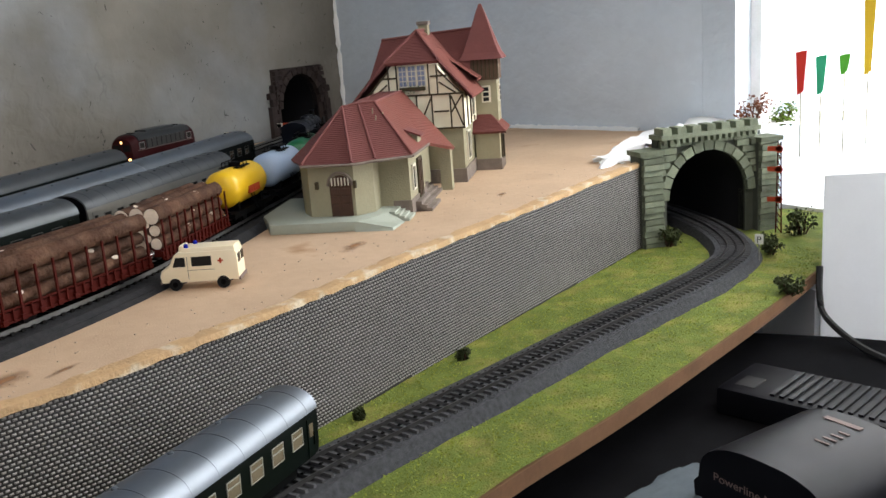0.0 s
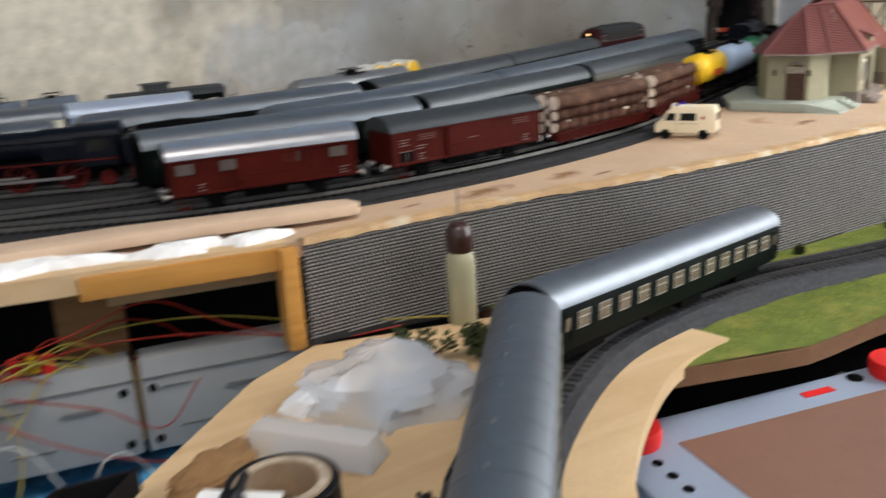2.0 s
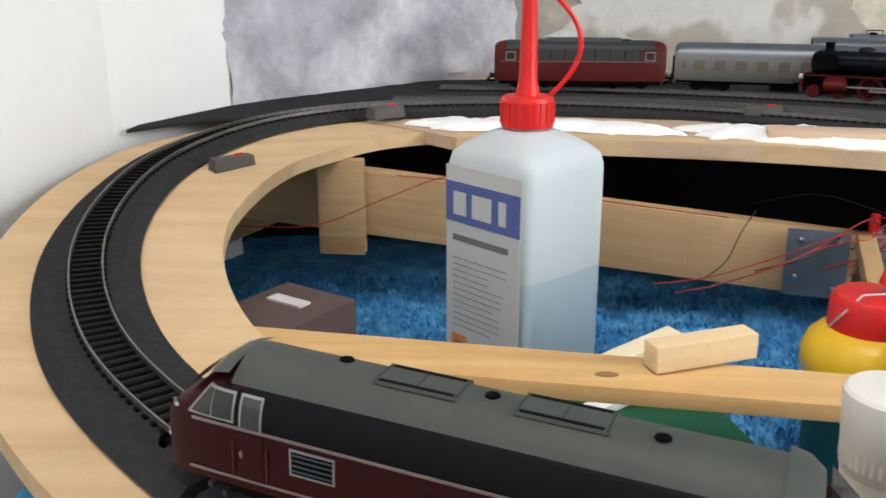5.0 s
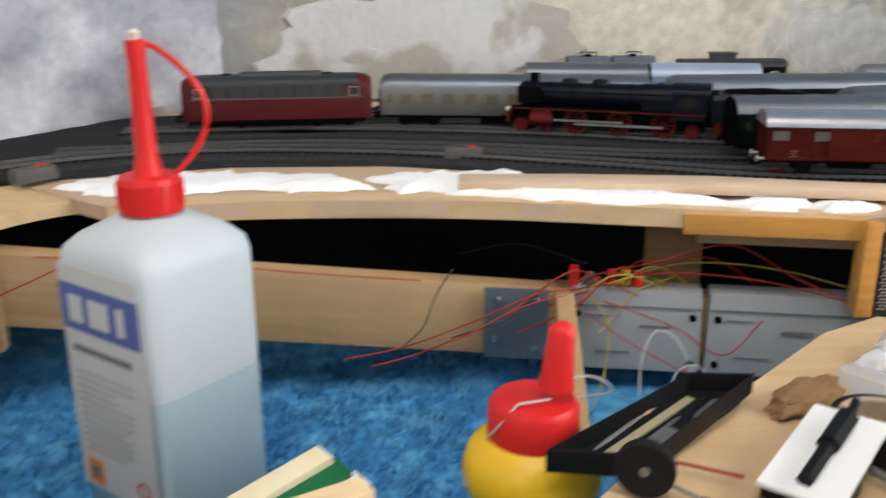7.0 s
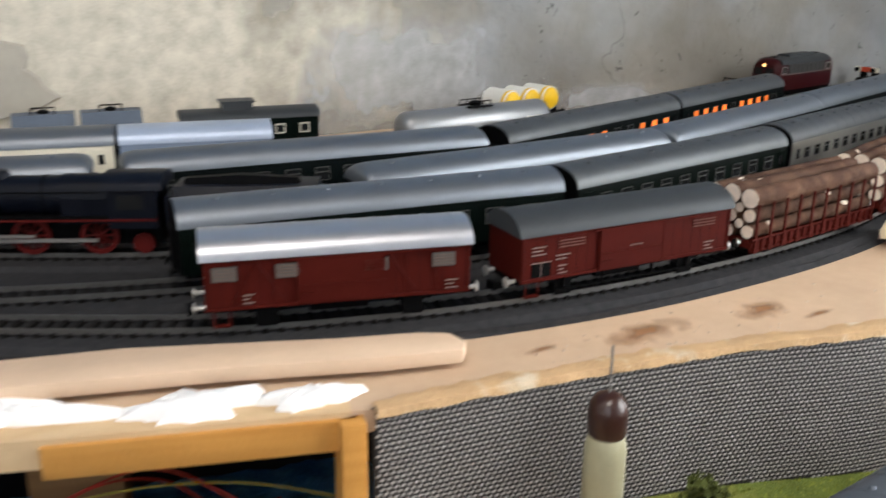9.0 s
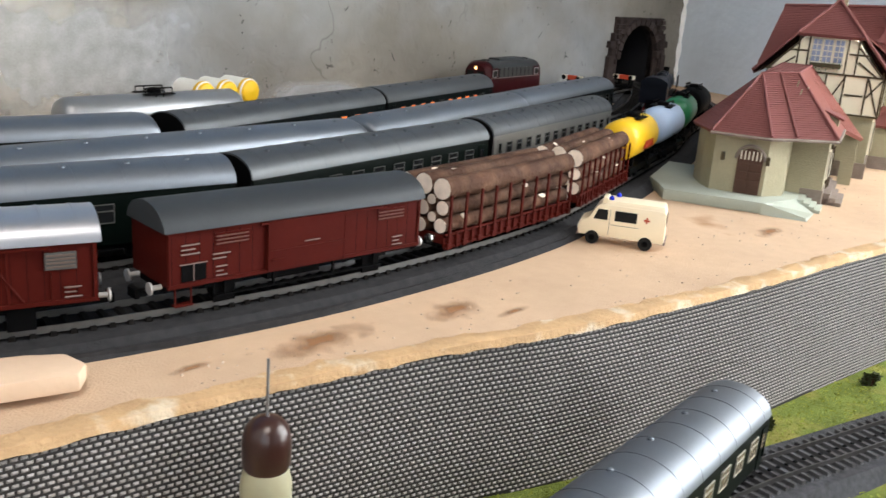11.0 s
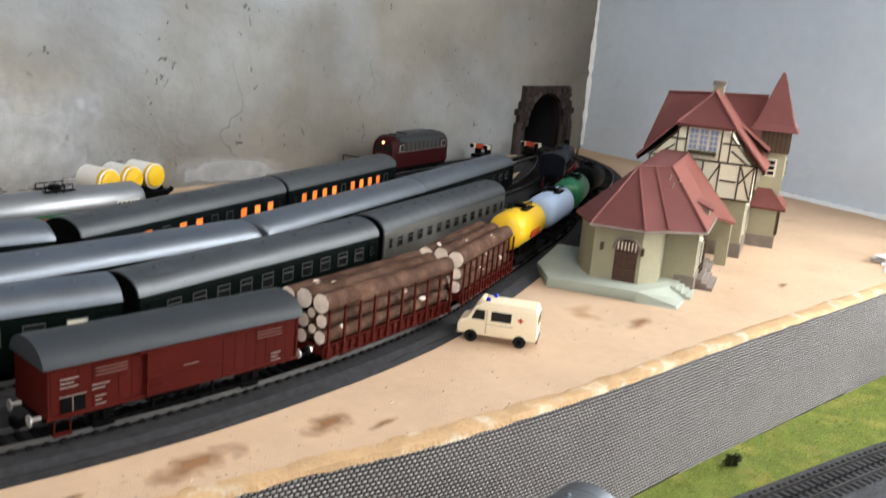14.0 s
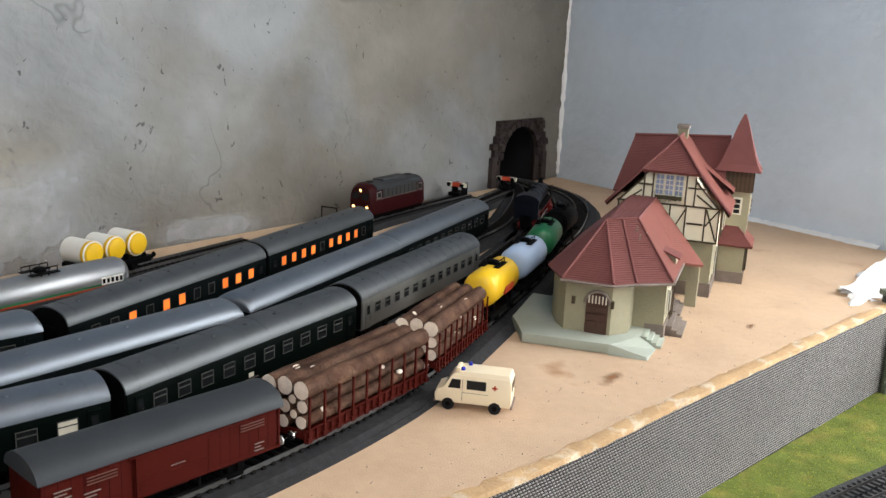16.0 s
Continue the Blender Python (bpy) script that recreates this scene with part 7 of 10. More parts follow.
# cross wing behind, chimney, dormer
bpart("cross_wing_wall", Shape(0.1).box(4.3, 5.0, -0.3, 0.85, 0.0, 0.95), STONE_OLIVE, smooth=0)
roof_plane([(4.15, 0.97, 0.9), (4.15, -0.35, 0.9), (4.65, -0.35, 1.5), (4.65, 0.84, 1.44)], rows=18)
roof_plane([(5.15, -0.35, 0.9), (5.15, 0.97, 0.9), (4.65, 0.84, 1.44), (4.65, -0.35, 1.5)], rows=18)
bpart("gable_end", Shape(0.1).add([(4.17, 0.92, 0.9), (5.13, 0.92, 0.9), (4.65, 0.84, 1.43), (4.17, 0.8, 0.9), (5.13, 0.8, 0.9), (4.65, 0.8, 1.42)], [(0, 2, 1), (3, 4, 5), (0, 1, 4, 3), (1, 2, 5, 4), (2, 0, 3, 5)]), ROOF_TILE, smooth=0)
bpart("ridge_tiles", Shape(0.1).tube([(4.65, 0.84, 1.45), (4.65, 0.4, 1.475), (4.65, -0.35, 1.51)], 0.016), ROOF_TILE)
ch = bpart("chimney", Shape(0.1).box(4.32, 4.44, 0.15, 0.27, 1.3, 1.6), STONE_OLIVE, None, "olive chimney stack", smooth=0)
part("chimney_cap", Shape(0.1).box(4.305, 4.455, 0.135, 0.285, 1.58, 1.62), STONE_BASE, ch, bevel=0.006)
roof_plane([(4.1, -0.48, 1.0), (4.6, -0.48, 1.0), (4.6, 0.1, 1.36), (4.1, 0.1, 1.36)], ROOF_TILE_B, 10)
# stair turret with spire
HERE = Matrix.Identity(4)
TX, TY, TW = 2.88, -1.04, 0.15
bpart("turret_wall", Shape(0.1).box(TX - TW, TX + TW, TY - TW, TY + TW, 0.0, 0.98), STONE_OLIVE, None, "square olive turret", smooth=0)
bpart("turret_boarding", Shape(0.1).box(TX - TW - 0.02, TX + TW + 0.02, TY - TW - 0.02, TY + TW + 0.02, 0.96, 1.22), mat("brown_board_cladding", (0.12, 0.08, 0.055), 0.7, vary=0.2, scale=120), None, "brown boarded top storey", smooth=0)
for k in range(9):
    y = TY - TW - 0.02 + (2 * TW + 0.04) * k / 8
    bpart("cover_strip", Shape(0.1).box(TX - TW - 0.028, TX - TW - 0.018, y - 0.006, y + 0.006, 0.97, 1.21), TIMBER, smooth=0)
sp = [(0.235, 1.18), (0.19, 1.25), (0.155, 1.34), (0.05, 1.66), (0.012, 1.76)]
sh = Shape(0.1)
v = []
for r, z in sp:
    v += [(TX + sx * r, TY + sy * r, z) for sx, sy in ((-1, -1), (1, -1), (1, 1), (-1, 1))]
sh.add(v, [(4 * i + q, 4 * i + (q + 1) % 4, 4 * i + 4 + (q + 1) % 4, 4 * i + 4 + q) for i in range(4) for q in range(4)] + [(3, 2, 1, 0), (16, 17, 18, 19)])
bpart("spire", sh, ROOF_TILE, None, "steep tiled spire", smooth=0)
w = bpart("window", Shape(0.1).box(TX - 0.05, TX + 0.05, TY - TW - 0.015, TY - TW + 0.005, 0.72, 0.9), CREAM_TRIM, smooth=0)
for k in range(3):
    part("pane", Shape(0.1).box(TX - 0.03, TX + 0.03, TY - TW - 0.022, TY - TW - 0.01, 0.735 + 0.054 * k, 0.775 + 0.054 * k), GLASS_DARK, w, smooth=0)
w = bpart("window", Shape(0.1).box(TX - TW - 0.015, TX - TW + 0.005, TY - 0.08, TY + 0.02, 0.72, 0.9), CREAM_TRIM, smooth=0)
for k in range(3):
    part("pane", Shape(0.1).box(TX - TW - 0.022, TX - TW - 0.01, TY - 0.06, TY, 0.735 + 0.054 * k, 0.775 + 0.054 * k), GLASS_DARK, w, smooth=0)
# lean-to by the turret
bpart("lean_to_wall", Shape(0.1).box(2.63, 3.0, -1.2, -0.94, 0, 0.44), STONE_OLIVE, smooth=0)
bpart("plinth", Shape(0.1).box(2.615, 3.01, -1.215, -0.94, 0, 0.12), STONE_BASE, smooth=0)
roof_plane([(2.55, -1.28, 0.42), (3.08, -1.28, 0.42), (3.0, -1.1, 0.6), (2.72, -1.1, 0.6)], ROOF_TILE_B, 7)
roof_plane([(2.55, -0.92, 0.42), (2.55, -1.28, 0.42), (2.74, -1.1, 0.6), (2.74, -0.92, 0.6)], ROOF_TILE, 7)
opening(-1.2, 2.75, 2.87, 0.1, 0.38, GLASS_DARK, "small lean-to door")

# ---- tunnel portals, plants and signs ----


def portal(name, label, m, w_open, h_open, width, height, stone, joint, steps=False, merlons=False):
    """A stone tunnel mouth: backing with an arched opening, coursed stones and voussoirs. y is across, z up, faces -x."""
    ob = thing(name, label, "tunnel portal", at=m)
    hw, r = w_open / 2, w_open / 2
    spring = h_open - r
    arc = [(r * math.cos(a), spring + r * math.sin(a)) for a in [math.pi * k / 16 for k in range(17)]]
    left = [(width / 2, 0), (width / 2, height), (0, height), (0, h_open)] + [p for p in reversed(arc[:8])] + [(hw, 0)]
    sh = Shape(0.1)
    for s in (1, -1):
        out = [(y * s, z) for y, z in left]
        sh.prism(out if s > 0 else out[::-1], 0.02, 0.14)
    part("backing", sh, joint, ob, smooth=0)
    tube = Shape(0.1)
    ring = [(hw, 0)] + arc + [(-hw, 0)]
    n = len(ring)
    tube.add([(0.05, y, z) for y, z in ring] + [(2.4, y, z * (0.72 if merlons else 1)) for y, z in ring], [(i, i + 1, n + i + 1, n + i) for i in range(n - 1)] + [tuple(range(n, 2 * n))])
    part("lining", tube, UNLIT_BLACK, ob, "tunnel lining coloured black as unlit", smooth=40)
    rnd = random.Random(len(name) + int(width * 10))
    for k in range(13):
        a0, a1 = math.pi * k / 13 + 0.015, math.pi * (k + 1) / 13 - 0.015
        r0, r1 = r, r + 0.1
        v = [(x, q * math.cos(a), spring + q * math.sin(a)) for x in (-0.035, 0.03) for q, a in ((r0, a0), (r1, a0), (r1, a1), (r0, a1))]
        part("voussoir", Shape(0.1).add(v, [(0, 3, 2, 1), (4, 5, 6, 7), (0, 1, 5, 4), (1, 2, 6, 5), (2, 3, 7, 6), (3, 0, 4, 7)]), stone, ob, smooth=0)
    z, row = 0.0, 0
    while z < height - 0.02:
        h = min(0.075, height - z)
        y = -width / 2 - (0.06 if row % 2 else 0)
        while y < width / 2:
            w = rnd.uniform(0.11, 0.2)
            y0, y1 = max(y, -width / 2) + 0.006, min(y + w, width / 2) - 0.006
            y += w
            if y1 - y0 < 0.03:
                continue
            zc = z + h / 2
            inside = zc < h_open + 0.1 and ((zc < spring and y0 < hw + 0.1 and y1 > -hw - 0.1) or (zc >= spring and min(math.hypot(q, zc - spring) for q in (y0, y1, (y0 + y1) / 2)) < r + 0.12))
            if inside:
                if zc < spring + 0.05 or True:
                    if y0 < -hw - 0.02 and y1 < hw:
                        lim = -math.sqrt(max(0, (r + 0.105) ** 2 - max(0, zc - spring) ** 2))
                        y1 = min(y1, lim)
                    elif y1 > hw + 0.02:
                        lim = math.sqrt(max(0, (r + 0.105) ** 2 - max(0, zc - spring) ** 2))
                        y0 = max(y0, lim)
                    else:
                        continue
                if y1 - y0 < 0.025:
                    continue
            pr = rnd.uniform(0.015, 0.05)
            part("stone", Shape(0.1).box(-pr, 0.03, y0, y1, z + 0.005, z + h - 0.006, taper=0.004), stone, ob, smooth=0)
        z += h
        row += 1
    if merlons:
        part("cornice", Shape(0.1).box(-0.09, 0.16, -width / 2 - 0.02, width / 2 + 0.02, height, height + 0.05), stone, ob, smooth=0)
        for k in range(16):
            y = -width / 2 + width * (k + 0.5) / 16
            part("corbel", Shape(0.1).box(-0.08, 0.02, y - 0.018, y + 0.018, height - 0.05, height), stone, ob, smooth=0)
        for k in range(7):
            y = -width / 2 + 0.06 + (width - 0.12) * k / 6
            part("merlon", Shape(0.1).box(-0.08, 0.1, y - 0.055, y + 0.055, height + 0.05, height + 0.12, taper=0.004), stone, ob, smooth=0)
        for s in (-1, 1):
            part("wing_pier", Shape(0.1).box(-0.06, 0.14, min(s * width / 2, s * (width / 2 + 0.26)), max(s * width / 2, s * (width / 2 + 0.26)), 0, height - 0.14), joint, ob, smooth=0)
            z = 0.0
            while z < height - 0.16:
                part("stone", Shape(0.1).box(-0.1 - rnd.uniform(0, 0.03), -0.05, s * (width / 2 + 0.13) - 0.12, s * (width / 2 + 0.13) + 0.12, z + 0.004, z + 0.06, taper=0.005), stone, ob, smooth=0)
                z += 0.065
            part("pier_cap", Shape(0.1).box(-0.12, 0.16, min(s * width / 2, s * (width / 2 + 0.29)), max(s * width / 2, s * (width / 2 + 0.29)), height - 0.14, height - 0.09), stone, ob, smooth=0)
    if steps:
        for s in (-1, 1):
            for k, (w, z0, z1) in enumerate(((0.14, 0.0, 0.5), (0.09, 0.5, 0.62), (0.15, 0.62, 0.72), (0.06, 0.72, 0.84))):
                y = s * (width / 2)
                part("stone", Shape(0.1).box(-0.03, 0.1, min(y, y + s * w), max(y, y + s * w), z0, z1, taper=0.006), stone, ob, smooth=0)
    return ob


portal("tunnel_portal", "sooty dark stone tunnel portal set in the old wall", Matrix.Translation(D(8.22, 4.9, 0)) @ Matrix.Rotation(radians(90), 4, "Z"), 1.06, 0.97, 1.36, 1.08, STONE_BLACK, STONE_BLACK, steps=True)
portal("tunnel_portal", "grey-green castellated stone tunnel portal on the lower level", Matrix.Translation(D(5.72, -2.25, -0.92)) @ Matrix.Rotation(math.atan2(0.73, 0.67) - 0.02, 4, "Z"), 1.0, 0.98, 1.2, 1.14, STONE_PORTAL, STONE_MORTAR, merlons=True)
# hill of white filler behind the lower portal
sh = Shape(0.1)
v = []
for i in range(25):
    for j in range(25):
        x, y = 5.1 + 3.0 * i / 24, -1.15 - 2.4 * j / 24
        d = (x - 5.72) * 0.68 + (y + 2.25) * 0.73
        z = (0.05 + 0.09 * noise.noise((x * 2.3, y * 2.3, 1)) + 0.03 * noise.noise((x * 8, y * 8, 4))) if d > 0.12 else -0.05
        if d > 0.12 and y < -1.6:
            z = min(z + 0.12, 0.2)
        v.append((x + 0.0, y, z - (0.9 if d <= 0.12 and (x - 5.72) * 0.73 - (y + 2.25) * 0.68 > -0.75 else 0)))
f = [(i * 25 + j, i * 25 + j + 1, (i + 1) * 25 + j + 1, (i + 1) * 25 + j) for i in range(24) for j in range(24) if min(v[q][2] for q in (i * 25 + j, i * 25 + j + 1, (i + 1) * 25 + j + 1, (i + 1) * 25 + j)) > -0.5]
solid("filler_hill", Shape(0.1).add(v, f), WHITE_FILLER, "rough white filler hill over the lower tunnel", "landscape", kind="structure", smooth=60)


def bush(name, label, x, y, z, w, h, seed, material=BUSH, n=420, group="moss bushes"):
    """A clump of moss: short forked twigs that carry many small uneven flakes."""
    rnd = random.Random(seed)
    ob = thing(name, label, "bush", group, at=Matrix.Translation(D(x, y, z)))
    tw = Shape(0.1)
    lv = Shape(0.1)
    cores = [(rnd.uniform(-w, w) * 0.6, rnd.uniform(-w, w) * 0.5, rnd.uniform(0.25, 0.9) * h, rnd.uniform(0.25, 0.5) * min(w, h)) for k in range(9)]
    for cx, cy, cz, r in cores:
        tw.tube([(cx * 0.3, cy * 0.3, 0), (cx * 0.7, cy * 0.7, cz * 0.6), (cx, cy, cz)], 0.008, 5)
        for k in range(n // 9):
            d = Vector((rnd.gauss(0, 1), rnd.gauss(0, 1), rnd.gauss(0, 1))).normalized() * r * rnd.uniform(0.35, 1.15)
            p = Vector((cx, cy, cz)) + d
            p.z = max(p.z, 0.0)
            a = Vector((rnd.uniform(-1, 1), rnd.uniform(-1, 1), rnd.uniform(-1, 1))).normalized() * rnd.uniform(0.012, 0.03)
            b = a.cross(Vector((rnd.uniform(-1, 1), rnd.uniform(-1, 1), 1))).normalized() * rnd.uniform(0.01, 0.024)
            lv.add([p - a, p - b * 0.6, p + a, p + b], [(0, 1, 2, 3)])
    part("twig_clump", tw, LOG_BARK, ob)
    part("foliage", lv, material, ob, smooth=0)
    return ob


bush("moss_bush", "dark green moss clump beside the small bottle", -3.42, -0.98, low(-3.4) - 0.01, 0.26, 0.16, 1)
bush("moss_bush", "dark moss clump at the foot of the wall", -3.2, -1.2, low(-3.2) - 0.01, 0.16, 0.2, 2)
bush("moss_bush", "round green moss bush against the ribbed wall", -2.4, -0.82, low(-2.4) - 0.01, 0.13, 0.24, 3, mat("mid_green_moss", (0.075, 0.09, 0.025), 0.95, vary=0.5, scale=150))
for k, (x, y, w, h) in enumerate(((0.23, -1.2, 0.05, 0.07), (1.42, -1.36, 0.07, 0.1), (5.2, -1.95, 0.16, 0.18), (5.1, -3.0, 0.2, 0.18), (6.0, -3.2, 0.22, 0.26), (3.75, -3.36, 0.2, 0.14))):
    bush("moss_bush", "small dark moss bush on the grass", x, y, low(x) - 0.01, w, h, 20 + k, n=200 if w < 0.1 else 420)
bush("moss_bush", "rust and green moss bushes on the hill", 6.9, -2.5, 0.18, 0.3, 0.3, 40, BUSH_RUST)
bush("moss_bush", "bright green moss bush on the hill", 7.0, -2.85, 0.15, 0.22, 0.24, 41, mat("bright_moss", (0.12, 0.19, 0.03), 0.95, vary=0.5, scale=150))
sg = thing("parking_sign", "small white parking sign on a thin post", "sign", at=Matrix.Translation(D(4.72, -2.95, low(4.7))))
part("post", Shape(0.1).rod((0, 0, 0), (0, 0, 0.26), 0.008), BARE_STEEL, sg)
part("board", Shape(0.1).box(-0.012, -0.004, -0.04, 0.04, 0.19, 0.29), TANK_WHITE, sg, "white board with dark letter P", bevel=0.003)
tx = bpy.data.curves.new("letter", "FONT")
tx.body, tx.size, tx.align_x, tx.extrude = "P", 0.009, "CENTER", 0.0001
to = new("letter", tx)
to.data.materials.append(BLACK)
to.parent, to.matrix_basis = sg, pose(-0.0014, 0, 0.0205, 90, 0, -90)
sig = thing("semaphore_signal", "dark lattice semaphore signal with red arms", "signal", at=Matrix.Translation(D(6.0, -2.95, -0.9)))
sh = Shape(0.1)
for y in (-0.03, 0.03):
    sh.rod((0, y, 0), (0, y * 0.5, 1.0), 0.008, 5)
for k in range(12):
    sh.rod((0, -0.03 + 0.0012 * k, k * 0.08), (0, 0.03 - 0.0012 * k, k * 0.08 + 0.08), 0.005, 4)
part("mast", sh, RED_OXIDE, sig)
for z in (0.35, 0.68, 0.9):
    part("arm", Shape(0.1).box(-0.02, -0.01, -0.02, 0.12, z, z + 0.05).lathe([(0.04, -0.02), (0.04, -0.012)], 14, Matrix.Translation((0, 0, z + 0.02)), axis="x"), STRIPE_RED, sig, "red signal arm", smooth=0)
for x, y, z0, z1, c in ((6.88, -3.05, 0.5, 1.0, (0.6, 0.04, 0.03)), (6.77, -3.27, 0.5, 0.95, (0.05, 0.4, 0.22)), (6.64, -3.52, 0.72, 0.96, (0.1, 0.4, 0.05)), (6.5, -3.76, 0.72, 1.6, (0.75, 0.5, 0.04))):
    fl = thing("pennant", "small coloured pennant hanging by the window", "flag", "window pennants", at=Matrix.Translation(D(x, y, 0.0)))
    part("stick", Shape(0.1).rod((0, 0, -0.2), (0, 0, z1), 0.01), CREAM_TRIM, fl)
    part("cloth", Shape(0.1).add([(-0.01, -0.06, z1), (-0.01, 0.06, z1 - 0.02), (-0.02, 0.04, z0), (-0.02, -0.03, z0 + 0.05), (0.0, -0.06, z1), (0.0, 0.06, z1 - 0.02), (-0.01, 0.04, z0), (-0.01, -0.03, z0 + 0.05)], [(0, 3, 2, 1), (4, 5, 6, 7), (0, 1, 5, 4), (1, 2, 6, 5), (2, 3, 7, 6), (3, 0, 4, 7)]), mat("pennant_cloth", c, 0.8), fl, smooth=0)

# ---- frame timbers under the upper board ----


def batten(name, label, a, b, wide, deep, material, category="batten", turn=0.0, bevel=0.012):
    """A squared timber from a to b (plan units): wide across, deep downwards."""
    a, b = Vector(a), Vector(b)
    d = b - a
    L = d.length
    m = Matrix.Translation(a * 0.1) @ Matrix.Rotation(math.atan2(d.y, d.x), 4, "Z") @ Matrix.Rotation(-math.atan2(d.z, math.hypot(d.x, d.y)), 4, "Y") @ Matrix.Rotation(turn, 4, "X")
    return solid(name, Shape(0.1).box(0, L, -wide / 2, wide / 2, -deep, 0), material, label, category, at=m, bevel=bevel)


batten("frame_beam", "knotty pine beam along the back of the pit", (-10.6, 0.9, -0.13), (-5.7, 0.53, -0.655), 0.2, 0.51, PINE)
batten("frame_beam", "pine beam hidden behind the grey control boxes", (-5.75, 0.72, -0.7), (-3.6, -0.05, -0.72), 0.2, 0.5, PINE)
solid("frame_post", Shape(0.1).box(-0.18, 0.18, -0.06, 0.06, -0.9, -0.14), PINE, "upright pine batten screwed to the beam under the loop", "post", at=Matrix.Translation(D(-9.64, 0.66)) @ Matrix.Rotation(radians(-4), 4, "Z"), bevel=0.01)
solid("frame_post", Shape(0.1).box(-0.2, 0.2, -0.1, 0.1, -1.2, -0.1), OLD_POST, "brown old batten standing under the upper board", "post", at=Matrix.Translation(D(-4.82, 0.62)) @ Matrix.Rotation(radians(-20), 4, "Z"), bevel=0.01)
batten("frame_rail", "orange varnished pine rail under the board edge", (-5.0, 0.1, -0.02), (-3.86, -0.28, -0.02), 0.16, 0.14, VARNISHED)
batten("frame_rail", "pine rail behind the varnished one", (-4.8, 0.3, -0.14), (-3.75, -0.06, -0.14), 0.12, 0.16, PINE)
solid("frame_post", Shape(0.1).box(-0.035, 0.07, -0.09, 0.07, -0.66, -0.02), VARNISHED, "orange varnished pine post beside the ribbed wall", "post", at=Matrix.Translation(D(-3.93, -0.3)) @ Matrix.Rotation(radians(-12), 4, "Z"), bevel=0.008)
# sawn ply lip of the upper board
lip = [p for p in edge_run(FRONT[:5], 0.1)]
sh = strip(Shape(0.1), lip, -0.012, 0.2, -0.12, 0.006)
solid("board_lip", sh, PLY, "pale sawn plywood lip of the upper board", "trim", kind="structure", smooth=30)
plate = thing("bracket_plate", "blue-grey steel bracket plate with screws on the beam", "bracket", at=Matrix.Translation(D(-6.24, 0.5)) @ Matrix.Rotation(radians(-16), 4, "Z"))
part("plate", Shape(0.1).box(0, 0.44, -0.12, -0.1, -1.1, -0.58), mat("blue_grey_steel", (0.10, 0.125, 0.15), 0.5, metal=0.3, vary=0.15), plate, bevel=0.008)
for x, z in ((0.08, -0.95), (0.36, -0.66), (0.1, -0.66), (0.35, -1.02)):
    part("screw", Shape(0.1).lathe([(0.0, -0.14), (0.022, -0.135), (0.028, -0.12)], 12, Matrix.Translation((x, 0, z)), axis="y"), CHROME, plate)
# added sheet: its black gives the shade beneath the upper board
solid("dark_backing", Shape(0.1).slab([(-12.2, 3.9), (-5.5, 2.2), (-2.5, 1.4), (6, 1.0), (6, 1.1), (-2.5, 1.5), (-5.5, 2.3), (-12.2, 4.0)], -14, -0.1), UNLIT_BLACK, "added black sheet for the shade under the upper board", "curtain", kind="structure", smooth=0)
solid("side_panel", Shape(0.1).slab([(-10.9, 1.6), (-11.0, -1.0), (-11.1, -1.0), (-11.0, 1.7)], -1.6, -0.2), mat("pale_green_board", (0.42, 0.45, 0.38), 0.7, vary=0.15), "pale grey-green board closing the end of the pit", "panel", kind="structure", smooth=0)
solid("frame_cheek", Shape(0.1).slab([(-10.75, 2.75), (-10.2, 2.5), (-10.95, 0.6), (-11.1, 0.7)], -1.0, -0.32), PINE, "pine board under the loop", "panel", kind="structure", smooth=0)
# blue fleece on the floor of the pit
sh = Shape(0.1)
v = []
nx, ny = 90, 80
for i in range(nx + 1):
    for j in range(ny + 1):
        x, y = -11.0 + 8.0 * i / nx, -3.6 + 6.4 * j / ny
        v.append((x, y, -1.42 + 0.05 * noise.noise((x * 1.4, y * 1.4, 0)) + 0.035 * noise.noise((x * 5, y * 5, 2)) + 0.03 * noise.noise((x * 14, y * 14, 7))))
sh.add(v, [(i * (ny + 1) + j, (i + 1) * (ny + 1) + j, (i + 1) * (ny + 1) + j + 1, i * (ny + 1) + j + 1) for i in range(nx) for j in range(ny)])
BLUE_FLEECE = mat("blue_fleece", (0.06, 0.26, 0.52), 0.95, vary=0.3, scale=45, bump=0.8, bump_scale=420, second=(0.12, 0.40, 0.66), mix_scale=60, mix_lo=0.45, mix_hi=0.62)
solid("blue_fleece", sh, BLUE_FLEECE, "shaggy bright blue fleece on the floor of the pit", "fleece", kind="structure", smooth=60)
rnd = random.Random(12)
pile = Shape(0.1)
v, f = [], []
for k in range(26000):
    x, y = rnd.uniform(-10.6, -5.6), rnd.uniform(-2.6, 1.6)
    z = -1.43 + 0.05 * noise.noise((x * 1.4, y * 1.4, 0)) + 0.035 * noise.noise((x * 5, y * 5, 2))
    a, w, h = rnd.uniform(0, 6.3), rnd.uniform(0.008, 0.018), rnd.uniform(0.03, 0.09)
    q = len(v)
    v += [(x - w * math.cos(a), y - w * math.sin(a), z), (x + w * math.cos(a), y + w * math.sin(a), z), (x + rnd.uniform(-0.05, 0.05), y + rnd.uniform(-0.05, 0.05), z + h)]
    f.append((q, q + 1, q + 2))
solid("fleece_pile", pile.add(v, f), BLUE_FLEECE, "loose blue fleece fibres", "fleece", kind="stuff", smooth=0)

